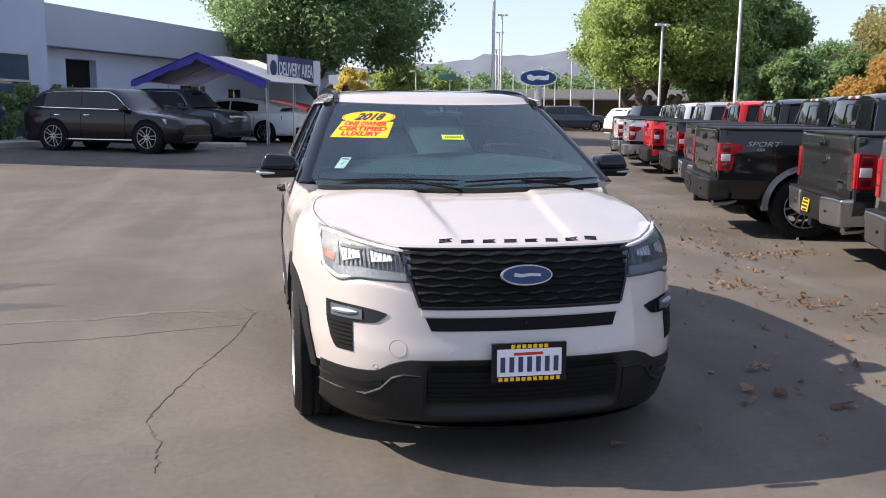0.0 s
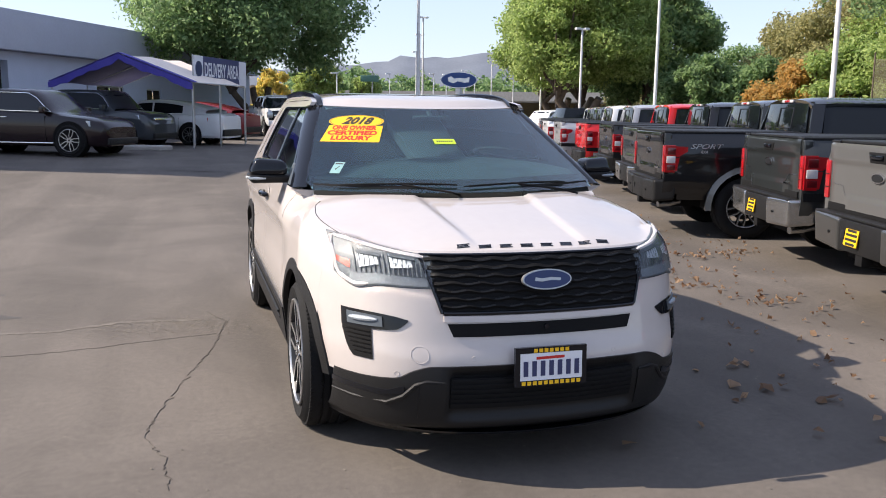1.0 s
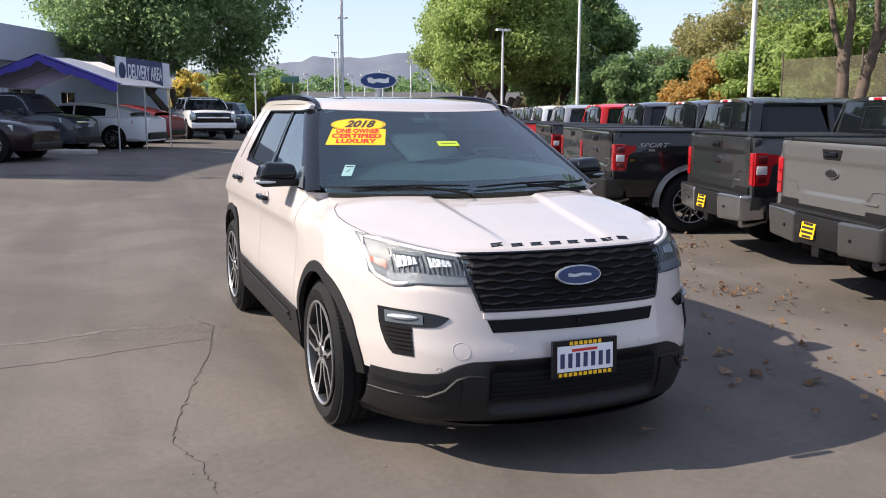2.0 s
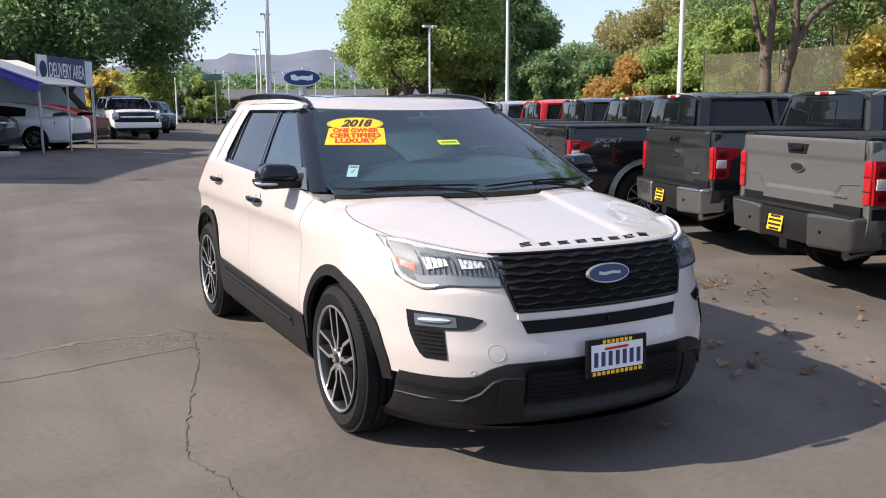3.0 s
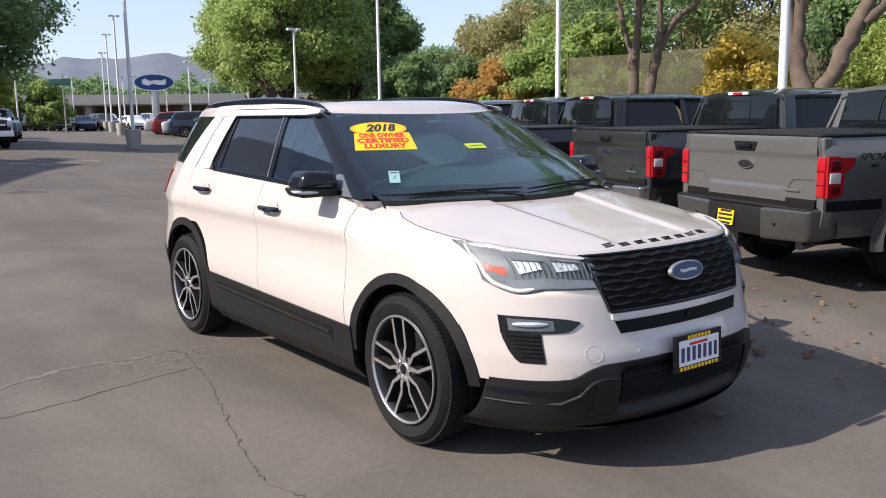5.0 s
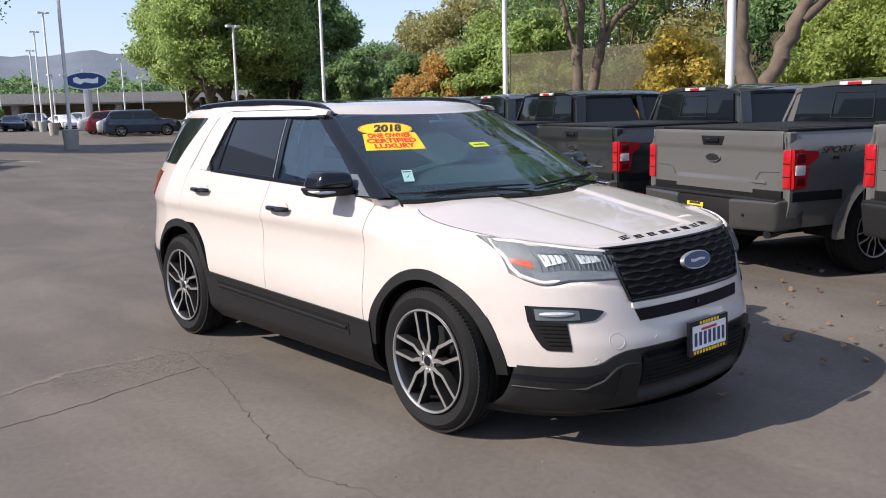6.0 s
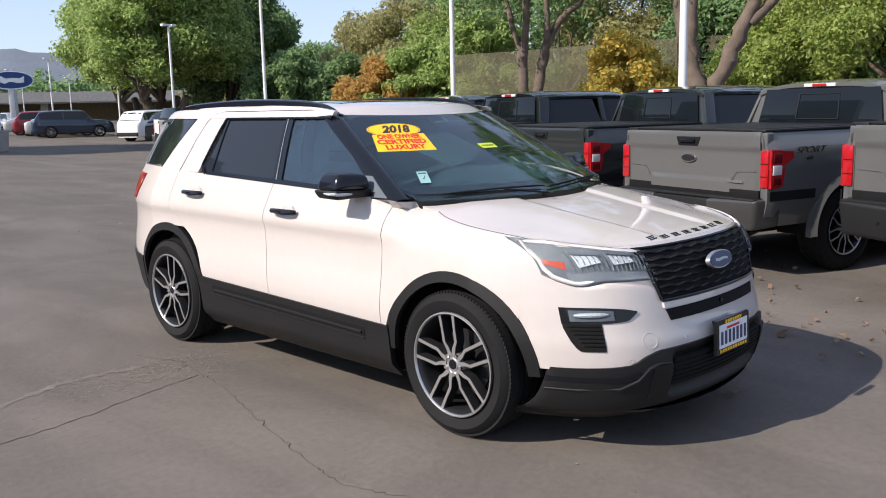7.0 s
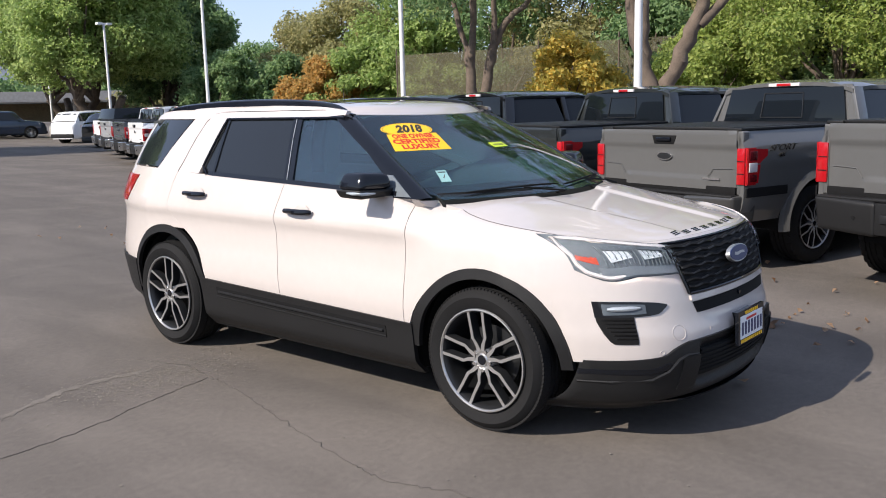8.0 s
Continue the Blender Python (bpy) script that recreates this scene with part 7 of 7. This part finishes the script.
part("post", tube((0, 0, 0), (0, 0, 3.9), 0.05, n=8), M_STEEL, rs_)
part("panel", box(-0.85, 0.45, -0.05, -0.02, 3.15, 3.6, 0.01), mat("road_sign_green", (0.10, 0.22, 0.17), 0.5), rs_)


def fence():
    o = thing("fence", Matrix.Identity(4), "chain-link fence with a tan screen on steel posts", "fence")
    pts = [Vector((27.7, 27.6, 0.1)), Vector((28.1, 23.5, 0.1)), Vector((29.0, 16.0, 0.2)), Vector((29.5, 7.0, 0.1)), Vector((30, -6, 0.1))]
    for a, b in zip(pts, pts[1:]):
        n = max(1, round((b - a).length / 3.4))
        for k in range(n):
            p, q = a.lerp(b, k / n), a.lerp(b, (k + 1) / n)
            part("post", tube(p, p + Vector((0, 0, 4.3)), 0.035, n=8), M_BARK, o)
            part("screen", slab([[p.lerp(q, u) + Vector((0.04 * math.sin(u * 9 + k), 0, z)) for u in lin(0, 1, 6)] for z in lin(0.05, 4.0, 5)], (0.012, 0, 0)), M_MESH, o)
    return o


fence()


# ---- the lot's surface: cracks, loose stones, leaves ----
def ribbon(pts, width, seed, wob=0.02, n=14):
    """A thin crooked strip that follows points on the ground."""
    g = np.random.default_rng(seed)
    path = []
    for a, b in zip(pts, pts[1:]):
        for k in range(n):
            path.append((a[0] + (b[0] - a[0]) * k / n + g.normal() * wob, a[1] + (b[1] - a[1]) * k / n + g.normal() * wob))
    path.append(pts[-1])
    rows = []
    for i, (x, y) in enumerate(path):
        x2, y2 = path[min(i + 1, len(path) - 1)]
        x1, y1 = path[max(i - 1, 0)]
        d = Vector((x2 - x1, y2 - y1, 0)).normalized()
        w = width * (0.35 + 0.9 * g.random())
        g0 = ground_z(x, y)
        rows.append([(x - d.y * w, y + d.x * w, g0 + 0.002), (x, y, g0 + 0.004), (x + d.y * w, y - d.x * w, g0 + 0.002)])
    return sheet(rows)


CRACKS = (((-1.28, 1.9), (-1.38, 1.4), (-1.52, 0.9), (-1.66, 0.35), (-1.72, 0.0), (-1.62, -0.35), (-1.60, -0.7)),
          ((-1.30, 1.95), (-1.75, 1.85), (-2.3, 1.7), (-3.2, 1.62)), ((-1.28, 1.9), (-1.22, 2.3), (-1.35, 2.7)), ((-3.6, 3.9), (-5.2, 2.2), (-6.6, 0.6)))
for k, c in enumerate(CRACKS):
    tagged(solo("crack", ribbon(c, 0.0027 if k < 3 else 0.0024, 90 + k, 0.008), M_CRACK, "dark jagged crack in the asphalt", "crack", group="cracks"), kind="structure")
tagged(solo("seam", ribbon(((-9, 16.3), (-5, 16.2), (-2.3, 16.05), (-0.4, 15.72)), 0.055, 97, 0.03, 20), M_CRACK, "long dark sealed seam across the aisle", "seam"), kind="structure")


def stain(x, y, wide, deep, seed):
    """A flat blot with a ragged outline, thin as a film."""
    g = np.random.default_rng(seed)
    rim = []
    for k in range(36):
        a = 2 * math.pi * k / 36
        q = 1 + 0.22 * math.sin(3 * a + seed) + 0.14 * math.sin(5 * a + 2 * seed) + 0.06 * g.normal()
        rim.append((x + wide * q * math.cos(a), y + deep * q * math.sin(a)))
    return sheet([[(x + (px - x) * k, y + (py - y) * k, ground_z(px, py) + 0.003 - 0.002 * k) for k in (0.05, 0.5, 1.0)] for px, py in rim + rim[:1]])


# the first two blots paint foliage shade as dark colour; the third is a blotch
for k, (x, y, wide, deep) in enumerate(((-3.42, 3.70, 0.34, 0.15), (-3.08, 2.84, 0.30, 0.12), (0.45, 15.4, 0.38, 0.22))):
    tagged(solo("stain", stain(x, y, wide, deep, 120 + k), M_BLOT, "dark blot on the asphalt, one of a set with painted leaf shade", "stain", group="stains"), kind="structure")
tagged(solo("dust_streak", ribbon(((-3.4, 2.15), (-2.75, 2.30), (-2.44, 2.28), (-2.0, 2.46), (-1.66, 2.46), (-1.45, 2.40)), 0.030, 98, 0.008, 16), M_DUST, "pale dusty streak across the asphalt", "streak"), kind="structure")


for k, (a, b) in enumerate((((1.64, 24.04), (2.80, 23.27)), ((3.72, 26.41), (4.92, 26.27)))):
    tagged(solo("parking_line", ribbon((a, b), 0.055, 110 + k, 0.004), M_POLE, "worn white painted parking line on the asphalt", "line", group="parking lines"), kind="structure")


def scatter(n, fx, seed, size, lift):
    """Curled flakes on the ground: quads with raised corners."""
    g = np.random.default_rng(seed)
    v, f = [], []
    for k in range(n):
        x, y = fx(g)
        s = size * (0.5 + g.random())
        a = g.random() * 6.28
        ca, sa = math.cos(a), math.sin(a)
        z = ground_z(x, y) + 0.004
        for q, (px, py) in enumerate(((-1, 0), (-0.2, 0.6), (0.4, 0.75), (1, 0), (0.3, -0.7), (-0.3, -0.55))):
            px, py = px * s * (0.7 + 0.6 * g.random()), py * s * (0.7 + 0.6 * g.random())
            v.append((x + px * ca - py * sa, y + px * sa + py * ca, z + lift * s * g.random()))
        f.append(tuple(range(6 * k, 6 * k + 6)))
    me = bpy.data.meshes.new("flakes")
    me.from_pydata(v, [], f)
    return me


def leaf_spots(g):
    k = g.random()
    if k < 0.45:
        t = g.random()
        return 2.3 + 2.6 * t + g.normal() * 0.45, -1.0 + 9.5 * t + g.normal() * 0.9
    if k < 0.75:
        c = ((4.20, 4.16), (3.5, 1.9), (3.2, 2.8), (4.1, 5.2), (4.7, 4.27))[int(g.random() * 5)]
        return c[0] + g.normal() * 0.20, c[1] + g.normal() * 0.13
    return 1.0 + 4.5 * g.random(), -1.6 + 12 * g.random()


me = scatter(400, leaf_spots, 51, 0.023, 1.7)
me.materials.append(M_DRYLEAF)
tagged(new("fallen_leaves", me), "dry brown leaves fallen on the asphalt by the trucks", "leaves", kind="stuff")
me = scatter(14, lambda g: (((1.48, -0.60), (0.45, -1.0), (1.60, -0.36), (1.82, 0.28), (1.2, -0.2), (2.0, -0.1))[int(g.random() * 6)][0] + g.normal() * 0.05, ((-0.60), (-1.0), (-0.36), 0.28, -0.2, -0.1)[int(g.random() * 6)] + g.normal() * 0.1), 52, 0.045, 0.9)
me.materials.append(M_DRYLEAF)
tagged(new("fallen_leaves", me), "large pale dry leaves in the shadow of the car", "leaves", kind="stuff")
me = scatter(2600, lambda g: (-5.0 + 10.5 * g.random(), -3.4 + 10 * g.random()), 53, 0.0048, 0.7)
me.materials.append(M_PATCH)
tagged(new("loose_grit", me), "small pale grit and stones loose on the asphalt", "grit", kind="stuff")
me = scatter(2300, lambda g: (-1.42 + 0.34 * g.normal(), 2.25 + 0.20 * g.normal()), 54, 0.0048, 0.5)
me.materials.append(M_PATCH)
tagged(new("loose_grit", me), "patch of broken pale aggregate where cracks meet", "grit", kind="stuff")
